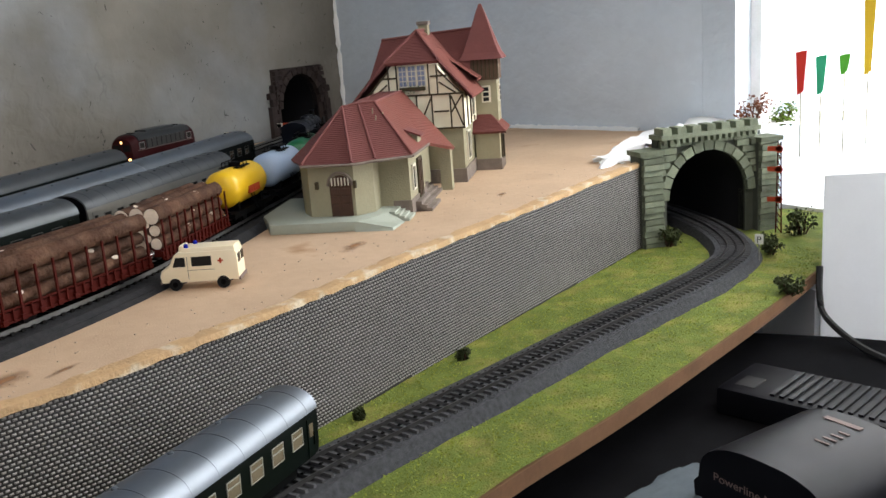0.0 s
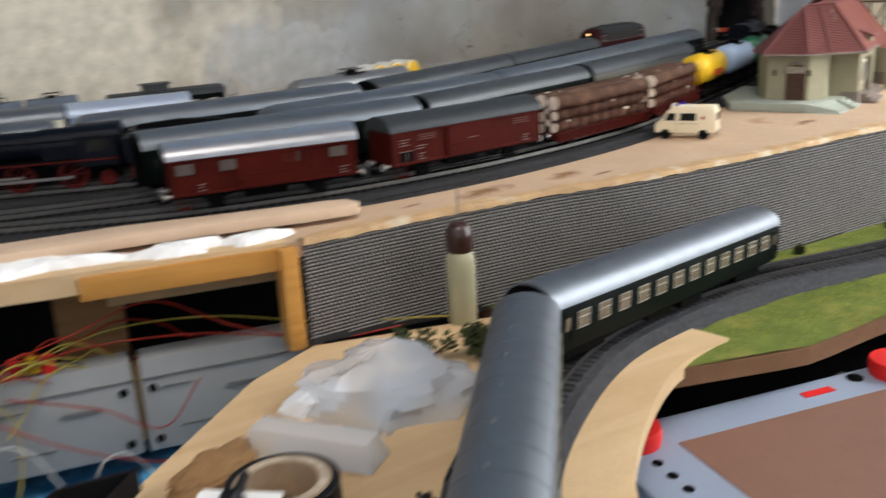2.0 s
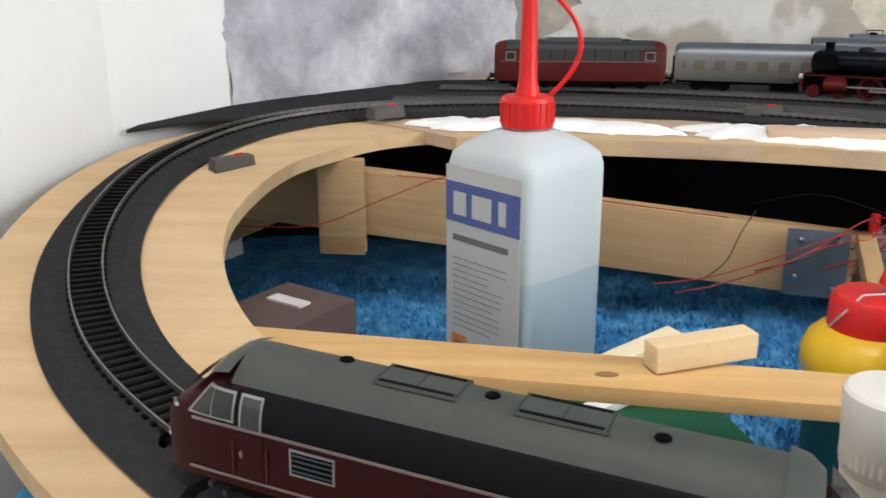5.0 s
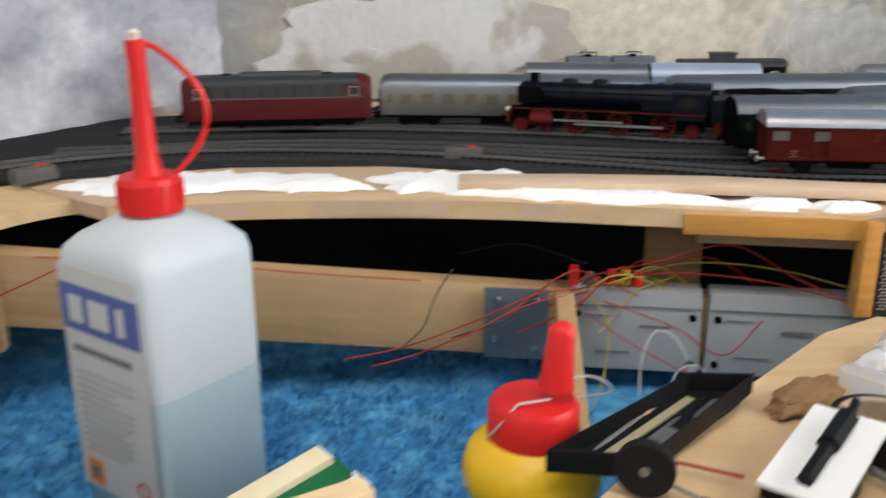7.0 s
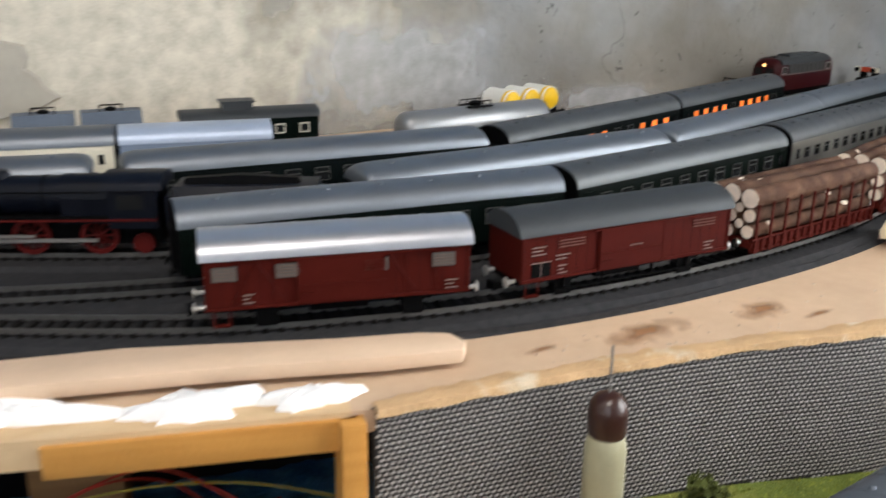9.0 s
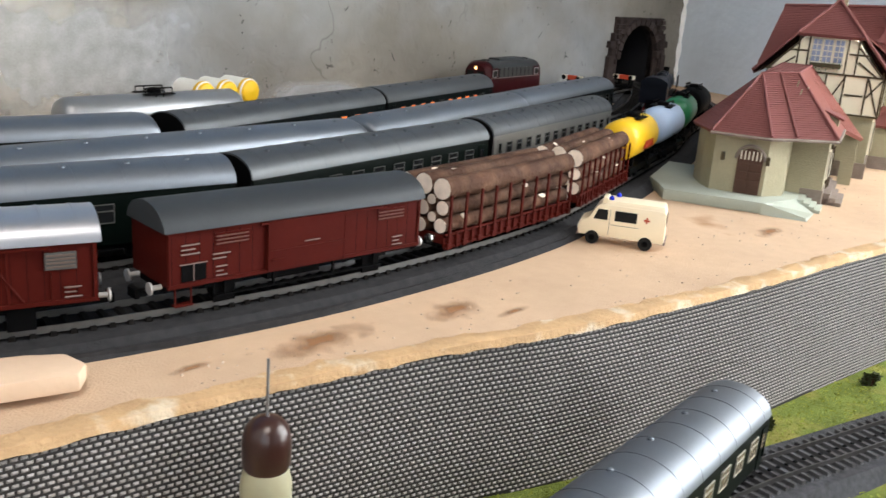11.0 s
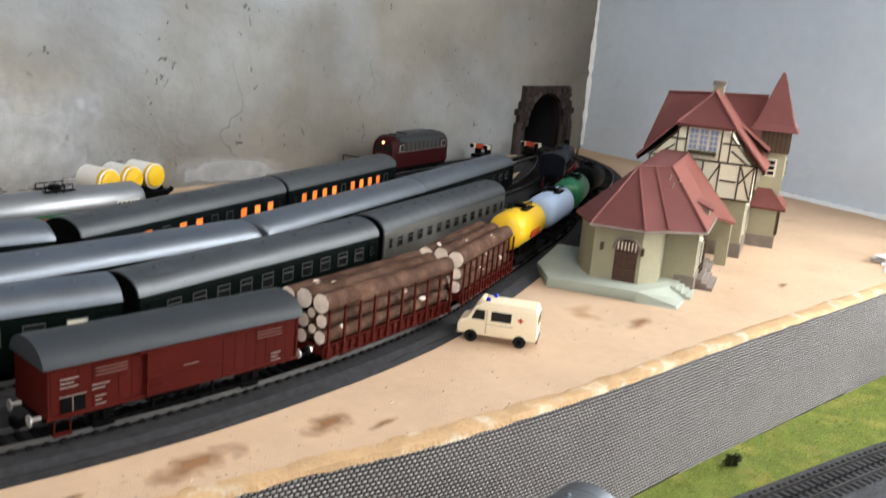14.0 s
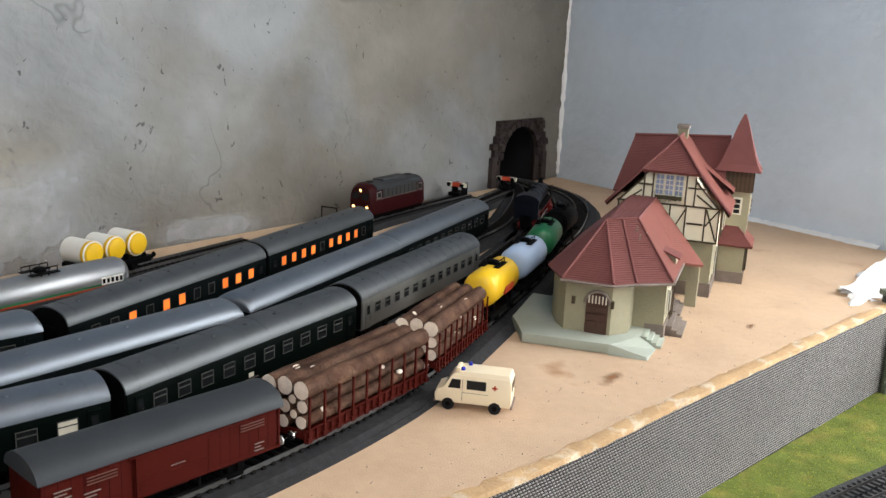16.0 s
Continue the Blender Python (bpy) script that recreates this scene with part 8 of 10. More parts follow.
# plank across the pit, and the wood block on it
pk = Shape(0.1).add([(-9.75, -2.16, -0.37), (-6.7, -2.6, -0.39), (-6.8, -2.91, -0.39), (-9.55, -2.56, -0.37), (-9.75, -2.16, -0.45), (-6.7, -2.6, -0.47), (-6.8, -2.91, -0.47), (-9.55, -2.56, -0.45)], [(0, 3, 2, 1), (4, 5, 6, 7), (0, 1, 5, 4), (1, 2, 6, 5), (2, 3, 7, 6), (3, 0, 4, 7)])
plank = solid("pine_plank", pk, wood("honey_pine", (0.62, 0.40, 0.18), (0.52, 0.31, 0.12), 0.55, (4, 50, 50)), "honey-coloured pine plank bridging the pit", "plank", bevel=0.012)
part("knot", Shape(0.1).lathe([(0.045, 0), (0.035, 0.006), (0, 0.007)], 12, Matrix.Translation((-7.98, -2.64, -0.381)) @ Matrix.Diagonal((1.2, 0.6, 1, 1))), OLD_POST, plank, "dark knot")
solid("wood_block", Shape(0.1).box(0, 0.5, -0.06, 0.06, 0.0, 0.12), wood("fresh_pale_pine", (0.74, 0.57, 0.34), (0.64, 0.46, 0.25), 0.6, (3, 70, 70)), "short pale pine offcut lying on the plank", "wood block", at=Matrix.Translation(D(-7.79, -2.59, -0.375)) @ Matrix.Rotation(radians(20), 4, "Z") @ Matrix.Rotation(radians(-1), 4, "Y"), bevel=0.008)

# ---- bottles ----
HDPE = mat("milky_plastic", (0.47, 0.515, 0.53), 0.4, vary=0.05, scale=20)
HDPE_WET = mat("milky_plastic_over_liquid", (0.36, 0.455, 0.49), 0.38, vary=0.05, scale=20)
CAP_RED = mat("red_plastic_cap", (0.62, 0.018, 0.016), 0.4, vary=0.08, scale=60)
PAPER = mat("white_label_paper", (0.50, 0.495, 0.475), 0.7, vary=0.05, scale=40)
LABEL_BLUE = mat("blue_label_print", (0.09, 0.12, 0.30), 0.6, vary=0.1)
INK = mat("dark_grey_print", (0.16, 0.16, 0.16), 0.7)
FINE_INK = mat("grey_small_print", (0.27, 0.265, 0.26), 0.7)
HAZARD = mat("orange_hazard_print", (0.6, 0.2, 0.05), 0.6)


def squircle(half, z, n=32, p=5.0):
    out = []
    for k in range(n):
        a = 2 * math.pi * (k + 0.5) / n
        c, s = math.cos(a), math.sin(a)
        out.append((half * math.copysign(abs(c) ** (2 / p), c), half * math.copysign(abs(s) ** (2 / p), s), z))
    return out


def loft(levels, n=32):
    sh = Shape(0.1)
    v = [q for half, z, p in levels for q in squircle(half, z, n, p)]
    f = [(i * n + j, i * n + (j + 1) % n, (i + 1) * n + (j + 1) % n, (i + 1) * n + j) for i in range(len(levels) - 1) for j in range(n)]
    f += [tuple(range(n - 1, -1, -1)), tuple((len(levels) - 1) * n + j for j in range(n))]
    return sh.add(v, f)


bt = thing("spout_bottle", "tall milky square bottle with red spout cap and half-full clear liquid", "bottle", at=Matrix.Translation(D(-8.26, -0.56, -1.42)) @ Matrix.Rotation(radians(-45), 4, "Z") @ Matrix.Diagonal((1.04, 1.04, 1, 1)))
B0 = 1.42
part("lower_body", loft([(0.34, 0.0, 4), (0.365, 0.04, 7), (0.365, B0 - 0.55, 7)]), HDPE_WET, bt, "liquid seen through the milky wall", smooth=50)
part("upper_body", loft([(0.365, B0 - 0.55, 7), (0.365, B0 + 0.1, 7), (0.355, B0 + 0.17, 6), (0.31, B0 + 0.23, 4), (0.2, B0 + 0.3, 2.4), (0.13, B0 + 0.325, 2), (0.13, B0 + 0.37, 2)]), HDPE, bt, smooth=50)
cap = part("screw_cap", Shape(0.1).lathe([(0.155, B0 + 0.335), (0.16, B0 + 0.36), (0.155, B0 + 0.5), (0.145, B0 + 0.52), (0.0, B0 + 0.525)], 32), CAP_RED, bt, "ribbed red screw cap")
for k in range(24):
    a = 2 * math.pi * k / 24
    part("rib", Shape(0.1).box(0.155, 0.164, -0.009, 0.009, B0 + 0.36, B0 + 0.49, Matrix.Rotation(a, 4, "Z")), CAP_RED, cap, smooth=0)
part("spout", Shape(0.1).lathe([(0.075, B0 + 0.52), (0.055, B0 + 0.62), (0.045, B0 + 1.1), (0.05, B0 + 1.13), (0.05, B0 + 1.2), (0.0, B0 + 1.21)], 20), CAP_RED, bt, "long tapered red spout")
part("spout_tip", Shape(0.1).lathe([(0.02, B0 + 1.2), (0.03, B0 + 1.24), (0, B0 + 1.26)], 12), CREAM_TRIM, bt)
ca, sa = math.cos(radians(45)), math.sin(radians(45))
loop = [Vector((0.02 + 0.30 * math.sin(math.pi * t) ** 0.8 * (1 - 0.1 * t), 0.02, B0 + 1.2 - 0.76 * t)) for t in [k / 18 for k in range(19)]]
loop[-1] = Vector((0.16, 0, B0 + 0.42))
part("tether", Shape(0.1).tube([(p.x * ca - p.y * sa, p.x * sa + p.y * ca, p.z) for p in loop], 0.016), CAP_RED, bt, "curved red tether strap")
lab = part("paper_label", Shape(0.1).box(-0.31, 0.31, -0.372, -0.366, B0 - 1.2, B0 + 0.1), PAPER, bt, "white paper label with blue block", smooth=0)
part("blue_block", Shape(0.1).box(-0.31, 0.31, -0.375, -0.3725, B0 - 0.26, B0 + 0.0), LABEL_BLUE, lab, smooth=0)
for x0, x1 in ((-0.24, -0.13), (-0.08, 0.08), (0.14, 0.2)):
    part("logo_bar", Shape(0.1).box(x0, x1, -0.378, -0.3755, B0 - 0.21, B0 - 0.06), PAPER, lab, smooth=0)
part("title_bar", Shape(0.1).box(-0.25, 0.22, -0.375, -0.3725, B0 - 0.38, B0 - 0.34), INK, lab, smooth=0)
rnd = random.Random(2)
for k in range(12):
    part("text_bar", Shape(0.1).box(-0.25, rnd.uniform(0.05, 0.22), -0.375, -0.3725, B0 - 0.5 - 0.042 * k, B0 - 0.491 - 0.042 * k), FINE_INK, lab, smooth=0)
part("hazard_mark", Shape(0.1).box(-0.26, -0.13, -0.376, -0.3725, B0 - 1.17, B0 - 1.02), HAZARD, lab, "orange hazard square", smooth=0)
part("hazard_cross", Shape(0.1).box(-0.23, -0.16, -0.378, -0.376, B0 - 1.13, B0 - 1.06), INK, lab, smooth=0)
part("hazard_ring", Shape(0.1).lathe([(0.05, -0.376), (0.05, -0.373), (0.035, -0.373), (0.035, -0.376), (0.05, -0.376)], 16, Matrix.Translation((0.2, 0, B0 - 1.08)), axis="y", caps=False), STRIPE_RED, lab)

gl = thing("glue_bottle", "yellow glue bottle with red nozzle cap", "bottle", at=Matrix.Translation(D(-6.5, -1.72, -1.42)))
part("body", Shape(0.1).lathe([(0.25, 0), (0.27, 0.03), (0.27, 0.56), (0.29, 0.6), (0.325, 0.68), (0.33, 0.76), (0.3, 0.84), (0.24, 0.9), (0.15, 0.94), (0.15, 0.96)], 36), TANK_YELLOW, gl, "yellow body with a bulging shoulder")
part("label_band", Shape(0.1).lathe([(0.273, 0.08), (0.273, 0.54)], 36, caps=False), mat("dark_blue_label", (0.01, 0.06, 0.075), 0.5), gl, "dark teal label band")
cap = part("cap", Shape(0.1).lathe([(0.2, 0.86), (0.215, 0.9), (0.21, 1.06), (0.19, 1.09), (0.0, 1.1)], 36), CAP_RED, gl, "wide red cap")
part("nozzle", Shape(0.1).lathe([(0.085, 1.08), (0.075, 1.14), (0.058, 1.36), (0.05, 1.38), (0.02, 1.4), (0, 1.4)], 24, Matrix.Translation((0.02, -0.02, 0.07)) @ Matrix.Rotation(radians(4), 4, "Y")), CAP_RED, cap, "red pointed nozzle")
part("string", Shape(0.1).tube([(-0.22, 0.0, 0.9), (-0.2, -0.12, 1.02), (-0.1, -0.1, 1.12), (0.05, -0.1, 1.13)], 0.006), PAPER, gl, "thin white string")

sb = thing("oil_bottle", "small cloudy bottle with brown cap and needle", "bottle", at=Matrix.Translation(D(-2.86, -0.65, low(-2.9) - 0.02)))
part("body", Shape(0.1).lathe([(0.085, 0), (0.093, 0.02), (0.093, 0.42), (0.08, 0.48), (0.065, 0.5)], 28), mat("cloudy_yellow_plastic", (0.36, 0.34, 0.22), 0.35, vary=0.1), sb)
part("cap", Shape(0.1).lathe([(0.08, 0.485), (0.087, 0.5), (0.088, 0.59), (0.078, 0.64), (0.05, 0.672), (0.02, 0.682), (0, 0.683)], 28), mat("brown_cap", (0.035, 0.014, 0.010), 0.3, coat=0.4), sb, "dark brown domed cap")
part("needle", Shape(0.1).rod((0, 0, 0.67), (0, 0.0, 0.9), 0.0055, 8), BARE_STEEL, sb, "thin steel needle")

# ---- control boxes and wiring ----
GREY_BOX = mat("light_grey_plastic_case", (0.32, 0.325, 0.32), 0.5, vary=0.06, scale=30)
CB = Matrix.Translation(D(-5.66, 0.42)) @ Matrix.Rotation(math.atan2(-0.62, 1.93), 4, "Z")
for k, (x0, x1) in enumerate(((0.0, 0.93), (0.96, 2.02))):
    cb = thing("control_box", "light grey plastic control box with black screws and print", "control box", "control boxes", at=CB)
    part("case", Shape(0.1).box(x0, x1, 0.0, 0.22, -1.24, -0.63, taper=0.01), GREY_BOX, cb, bevel=0.02)
    part("lid_seam", Shape(0.1).box(x0 + 0.01, x1 - 0.01, -0.004, 0.2, -0.76, -0.75), INK, cb, smooth=0)
    for x in (x0 + 0.07, x1 - 0.07):
        for z in (-0.82, -1.16):
            part("screw", Shape(0.1).lathe([(0, -0.012), (0.025, -0.01), (0.025, 0.01)], 12, Matrix.Translation((x, 0, z)), axis="y"), BLACK, cb)
    part("print", Shape(0.1).box(x0 + 0.5, x0 + 0.72, -0.008, 0.0, -0.91, -0.885), INK, cb, smooth=0)
    part("print", Shape(0.1).box(x0 + 0.12, x0 + 0.3, -0.008, 0.0, -0.83, -0.82), INK, cb, smooth=0)
    part("print", Shape(0.1).box(x0 + 0.2, x0 + 0.44, -0.008, 0.0, -1.105, -1.093), INK, cb, smooth=0)
    for q in range(6):
        part("terminal", Shape(0.1).box(x0 + 0.1 + 0.12 * q, x0 + 0.17 + 0.12 * q, 0.02, 0.1, -0.72, -0.68), INK, cb, smooth=0)
for k, (x, y, z, c) in enumerate(((-5.6, 0.5, -0.58, CAP_RED), (-5.35, 0.42, -0.6, CAP_RED), (-5.26, 0.39, -0.6, TANK_YELLOW), (-5.18, 0.36, -0.6, CAP_RED), (-5.5, 0.44, -0.62, BARE_STEEL))):
    pg = thing("wire_plug", "small coloured plug on the control box", "plug", "wire plugs", at=Matrix.Translation(D(x, y, z)))
    part("sleeve", Shape(0.1).lathe([(0.035, -0.1), (0.04, 0.0), (0.03, 0.08), (0, 0.09)], 12), c, pg)
    part("pin", Shape(0.1).lathe([(0.015, -0.14), (0.015, -0.1)], 8), BARE_STEEL, pg)
WIRE_RED = mat("red_wire", (0.3, 0.028, 0.016), 0.45)
WIRE_YELLOW = mat("yellow_wire", (0.38, 0.31, 0.06), 0.45)
WIRE_BLACK = mat("black_wire", (0.03, 0.03, 0.03), 0.5)


def wire(pts, material, label, r=0.0053):
    return solid("wire", Shape(0.1).tube(spread(pts, 0.06), r), material, label, "wire", "layout wiring")


RL, YL = "thin red layout wire", "thin yellow layout wire"
wire([(-5.6, 0.3, -0.6), (-5.95, 0.24, -0.6), (-6.4, 0.3, -0.8), (-6.85, 0.34, -0.96), (-7.3, 0.38, -1.04)], WIRE_RED, RL)
wire([(-5.55, 0.28, -0.62), (-6.0, 0.22, -0.66), (-6.4, 0.27, -0.86), (-6.8, 0.32, -1.02), (-7.1, 0.36, -1.1)], WIRE_RED, RL)
wire([(-8.3, 0.62, -0.3), (-8.8, 0.6, -0.26), (-9.3, 0.54, -0.43), (-9.83, 0.5, -0.63), (-10.45, 0.5, -0.64), (-10.8, 0.55, -0.6)], WIRE_RED, RL)
wire([(-6.7, 0.44, -0.52), (-7.6, 0.5, -0.42), (-8.3, 0.58, -0.33), (-9.2, 0.62, -0.26)], WIRE_RED, RL)
wire([(-6.85, 0.42, -1.0), (-6.7, 0.4, -0.85), (-6.6, 0.42, -0.62), (-6.45, 0.6, -0.5)], WIRE_BLACK, "thin dark layout wire")
wire([(-5.5, 0.42, -0.55), (-5.1, 0.2, -0.4), (-4.6, 0.15, -0.3), (-4.2, -0.1, -0.5), (-3.7, -0.3, -0.68), (-3.3, -0.6, -0.62)], WIRE_RED, RL)
wire([(-5.4, 0.38, -0.56), (-4.9, 0.2, -0.5), (-4.3, 0.0, -0.55), (-3.6, -0.3, -0.72)], WIRE_RED, RL)
wire([(-5.3, 0.36, -0.56), (-4.8, 0.35, -0.48), (-4.2, 0.2, -0.52), (-3.6, -0.2, -0.62), (-3.0, -0.75, -0.6)], WIRE_YELLOW, YL)
wire([(-5.45, 0.3, -0.7), (-5.0, 0.1, -0.85), (-4.7, -0.05, -1.02), (-4.45, -0.1, -0.75)], WIRE_RED, RL)
wire([(-5.65, 0.4, -0.6), (-5.75, 0.2, -0.9), (-5.8, 0.0, -1.15)], WIRE_RED, RL)
wire([(-5.6, 0.35, -0.62), (-5.45, 0.2, -0.8), (-5.5, 0.05, -1.1), (-5.7, -0.3, -1.2)], WIRE_YELLOW, YL)
wire([(-5.6, 0.25, -0.75), (-5.2, 0.02, -1.0), (-4.7, -0.15, -1.2), (-4.2, -0.4, -1.1)], WIRE_RED, RL)
wire([(-6.3, 1.2, -0.6), (-5.9, 0.9, -0.45), (-5.5, 0.5, -0.5)], WIRE_BLACK, "thin dark layout wire")
wire([(-9.3, 2.6, -0.5), (-8.8, 2.4, -0.42), (-8.2, 2.2, -0.5), (-7.6, 1.9, -0.45)], WIRE_BLACK, "thin dark layout wire")
wire([(-5.25, -0.45, -1.2), (-5.2, -0.4, -0.95), (-5.05, -0.42, -0.9), (-4.9, -0.5, -1.1)], PAPER, "thin white bent piece of wire")
wire([(-6.55, -1.45, -0.5), (-6.2, -1.5, -0.35), (-6.0, -1.4, -0.5), (-6.15, -1.2, -0.62)], PAPER, "thin white looped piece of string")
batten("stick", "pale wooden stick leaning on the beam", (-5.72, 0.34, -0.6), (-6.02, -1.0, -0.98), 0.13, 0.13, PINE, "stick")

# switch motors beside the tracks
MOTOR_GREY = mat("dusty_grey_motor_case", (0.085, 0.08, 0.075), 0.6, vary=0.2)
for x, y, z in ((-6.17, 1.66, 0.03), (-9.38, 1.56, 0.03), (-10.36, 0.2, -0.13)):
    mo = thing("point_motor", "small dark grey point motor with red lever", "point motor", "point motors", at=Matrix.Translation(D(x, y, z)) @ Matrix.Rotation(radians(-12 if x > -8 else 40), 4, "Z"))
    part("case", Shape(0.1).box(-0.16, 0.16, -0.07, 0.07, 0, 0.1, taper=0.01), MOTOR_GREY, mo, bevel=0.008)
    part("lever", Shape(0.1).box(0.03, 0.09, -0.012, 0.012, 0.1, 0.115), CAP_RED, mo, smooth=0)

# a tangle of fine wires round the terminals on the control boxes
rnd = random.Random(91)
for k in range(16):
    a = Vector((-5.35 + rnd.uniform(-0.3, 0.5), 0.34 + rnd.uniform(-0.1, 0.1), -0.6))
    b = Vector((a.x + rnd.choice((-1, 1, 1)) * rnd.uniform(0.4, 1.3), a.y + rnd.uniform(-0.25, 0.1), -0.66 - rnd.uniform(0.0, 0.3)))
    mid = [a.lerp(b, t) + Vector((rnd.uniform(-0.06, 0.06), rnd.uniform(-0.06, 0.06), h)) for t, h in ((0.25, rnd.uniform(0.05, 0.2)), (0.55, rnd.uniform(0.0, 0.16)), (0.8, rnd.uniform(-0.05, 0.06)))]
    wire([a] + mid + [b], rnd.choice((WIRE_RED, WIRE_RED, WIRE_RED, WIRE_YELLOW, WIRE_BLACK)), "fine loose layout wire by the terminals", 0.006)
# white filler on the board edge and the rounded board lying there
FILL = [(-8.65, 1.28, 0.52, 0.2, 1), (-8.0, 1.3, 0.55, 0.3, 2), (-7.4, 1.15, 0.42, 0.2, 3), (-6.55, 1.05, 0.38, 0.26, 4), (-6.1, 0.98, 0.42, 0.24, 5), (-5.95, 0.6, 0.45, 0.14, 10), (-5.35, 0.36, 0.42, 0.1, 6), (-5.1, 0.25, 0.28, 0.09, 7), (-4.45, 0.0, 0.26, 0.1, 8), (-4.02, -0.16, 0.18, 0.07, 9), (5.4, -1.35, 0.5, 0.16, 11), (6.3, -1.3, 0.7, 0.2, 12)]
for x, y, w, h, sd in FILL:
    jag = random.Random(sd * 7)
    pts = [(px * k, py * k) for (px, py), k in ((q, jag.uniform(0.82, 1.14)) for q in blob(sd + 60, w, h * 1.1, 40, 0.65))]
    a = radians(-18 if x < 0 else -5)
    sh = Shape(0.1)
    rnd = random.Random(sd)
    ring = [[(px * k, py * k, z + rnd.uniform(-0.010, 0.010) * (k < 1)) for px, py in pts] for k, z in ((1, 0.0), (0.9, 0.028), (0.6, 0.05), (0.3, 0.055))]
    sh.add([q for r in ring for q in r], [(i * 40 + j, i * 40 + (j + 1) % 40, (i + 1) * 40 + (j + 1) % 40, (i + 1) * 40 + j) for i in range(3) for j in range(40)] + [tuple(120 + j for j in range(40))])
    solid("filler_smear", sh, WHITE_FILLER, "rough white filler smeared on the board edge", "filler", "filler smears", at=Matrix.Translation(D(x, y, 0.006)) @ Matrix.Rotation(a, 4, "Z"), smooth=60)
def filler_seam(p0, p1, r, seed, label, nrm):
    rnd = random.Random(seed)
    p0, p1 = Vector(p0), Vector(p1)
    steps = int((p1 - p0).length / 0.05)
    side = (p1 - p0).normalized().cross(Vector(nrm)).normalized()
    v, f = [], []
    for i in range(steps + 1):
        p = p0.lerp(p1, i / steps)
        w = r * (0.55 + 0.9 * abs(noise.noise((i * 0.16, seed, 0))) + rnd.uniform(-0.2, 0.25))
        v += [p - side * w, p - side * w * 0.5 + Vector(nrm) * r * rnd.uniform(0.1, 0.3), p + side * w * 0.5 + Vector(nrm) * r * rnd.uniform(0.1, 0.3), p + side * w]
    for i in range(steps):
        f += [(4 * i + q, 4 * i + q + 1, 4 * i + q + 5, 4 * i + q + 4) for q in range(3)]
    solid("filler_seam", Shape(0.1).add(v, f), WHITE_FILLER, label, "filler", kind="structure", smooth=60)


filler_seam((9.5, 4.91, 0.05), (9.5, 4.91, 3.05), 0.045, 3, "ragged white filler in the corner of the walls", (-0.8, -0.6, 0))
filler_seam((8.75, 2.3, 0.012), (7.85, -0.9, 0.012), 0.1, 5, "ragged white filler along the foot of the pale wall", (-0.3, 0.0, 0.95))
top = [(-6.35, 0.92), (-5.6, 0.78), (-4.6, 0.52), (-3.75, 0.17), (-3.4, 0.05), (-3.28, -0.02), (-3.26, -0.14), (-3.32, -0.21), (-3.65, -0.12), (-4.3, 0.12), (-5.1, 0.36), (-5.9, 0.55), (-6.4, 0.68)]
solid("rounded_board", Shape(0.1).slab(top[::-1], 0.03, 0.1), mat("pinkish_beech", (0.60, 0.44, 0.31), 0.55, vary=0.1, scale=20, bump=0.15, bump_scale=300), "rounded pinkish beech board lying on the edge", "board", bevel=0.014)
for x, y, w, h, sd in ((-1.6, -0.37, 0.2, 0.09, 1), (-2.35, -0.3, 0.32, 0.1, 2), (-1.4, -0.55, 0.12, 0.03, 3), (1.24, -0.6, 0.2, 0.07, 4), (-2.9, -0.22, 0.1, 0.03, 5), (3.3, -0.9, 0.1, 0.04, 6)):
    sh = Shape(0.1)
    pts = blob(sd + 5, w * 1.25, h * 1.3, 36, 0.3)
    sh.add([(px, py, 0.0) for px, py in pts], [tuple(range(36))])
    solid("glue_stain", sh, STAIN, "brown glue stain soaked into the board", "stain", kind="structure", at=Matrix.Translation(D(x, y, 0.003 + 0.001 * sd)), smooth=0)
rnd = random.Random(77)
crumbs = Shape(0.1)
for k in range(260):
    x = rnd.uniform(-3, 4.8)
    y = rnd.uniform(float(np.interp(x, [a for a, _ in FRONT], [b for _, b in FRONT])) + 0.03, -0.15 + max(0, x) * 0.02)
    r = rnd.uniform(0.002, 0.0055)
    crumbs.box(x - r, x + r, y - r, y + r, 0, r * 1.3, taper=r * 0.3)
solid("crumbs", crumbs, mat("pale_crumbs", (0.5, 0.4, 0.3), 0.9, vary=0.6, scale=900), "pale crumbs and grit scattered on the board", "crumbs", kind="stuff", smooth=0)

# ---- tool board clutter ----
BLK = mat("black_plastic_tray", (0.008, 0.008, 0.009), 0.45, vary=0.2)
BLK.node_tree.nodes["Principled BSDF"].inputs["Specular IOR Level"].default_value = 0.15


def on(x, y):
    return low(x) - 0.018


tr = thing("tool_tray", "black plastic tray holding files and tweezers, jutting over the pit", "tray", at=Matrix.Translation(D(-6.0, -1.9, on(-6.0, 0) + 0.02)))
tq = [Vector(q) for q in ((-0.55, -0.2, 0.0), (-0.15, -0.32, 0.0), (0.64, 0.29, 0.02), (0.34, 0.36, 0.02))]
mid = sum(tq, Vector()) / 4
part("floor", Shape(0.1).add([tuple(q.lerp(mid, 0.05)) for q in tq] + [tuple(q.lerp(mid, 0.05) + Vector((0, 0, 0.014))) for q in tq], [(3, 2, 1, 0), (4, 5, 6, 7)] + [(i, (i + 1) % 4, 4 + (i + 1) % 4, 4 + i) for i in range(4)]), BLK, tr, smooth=0)
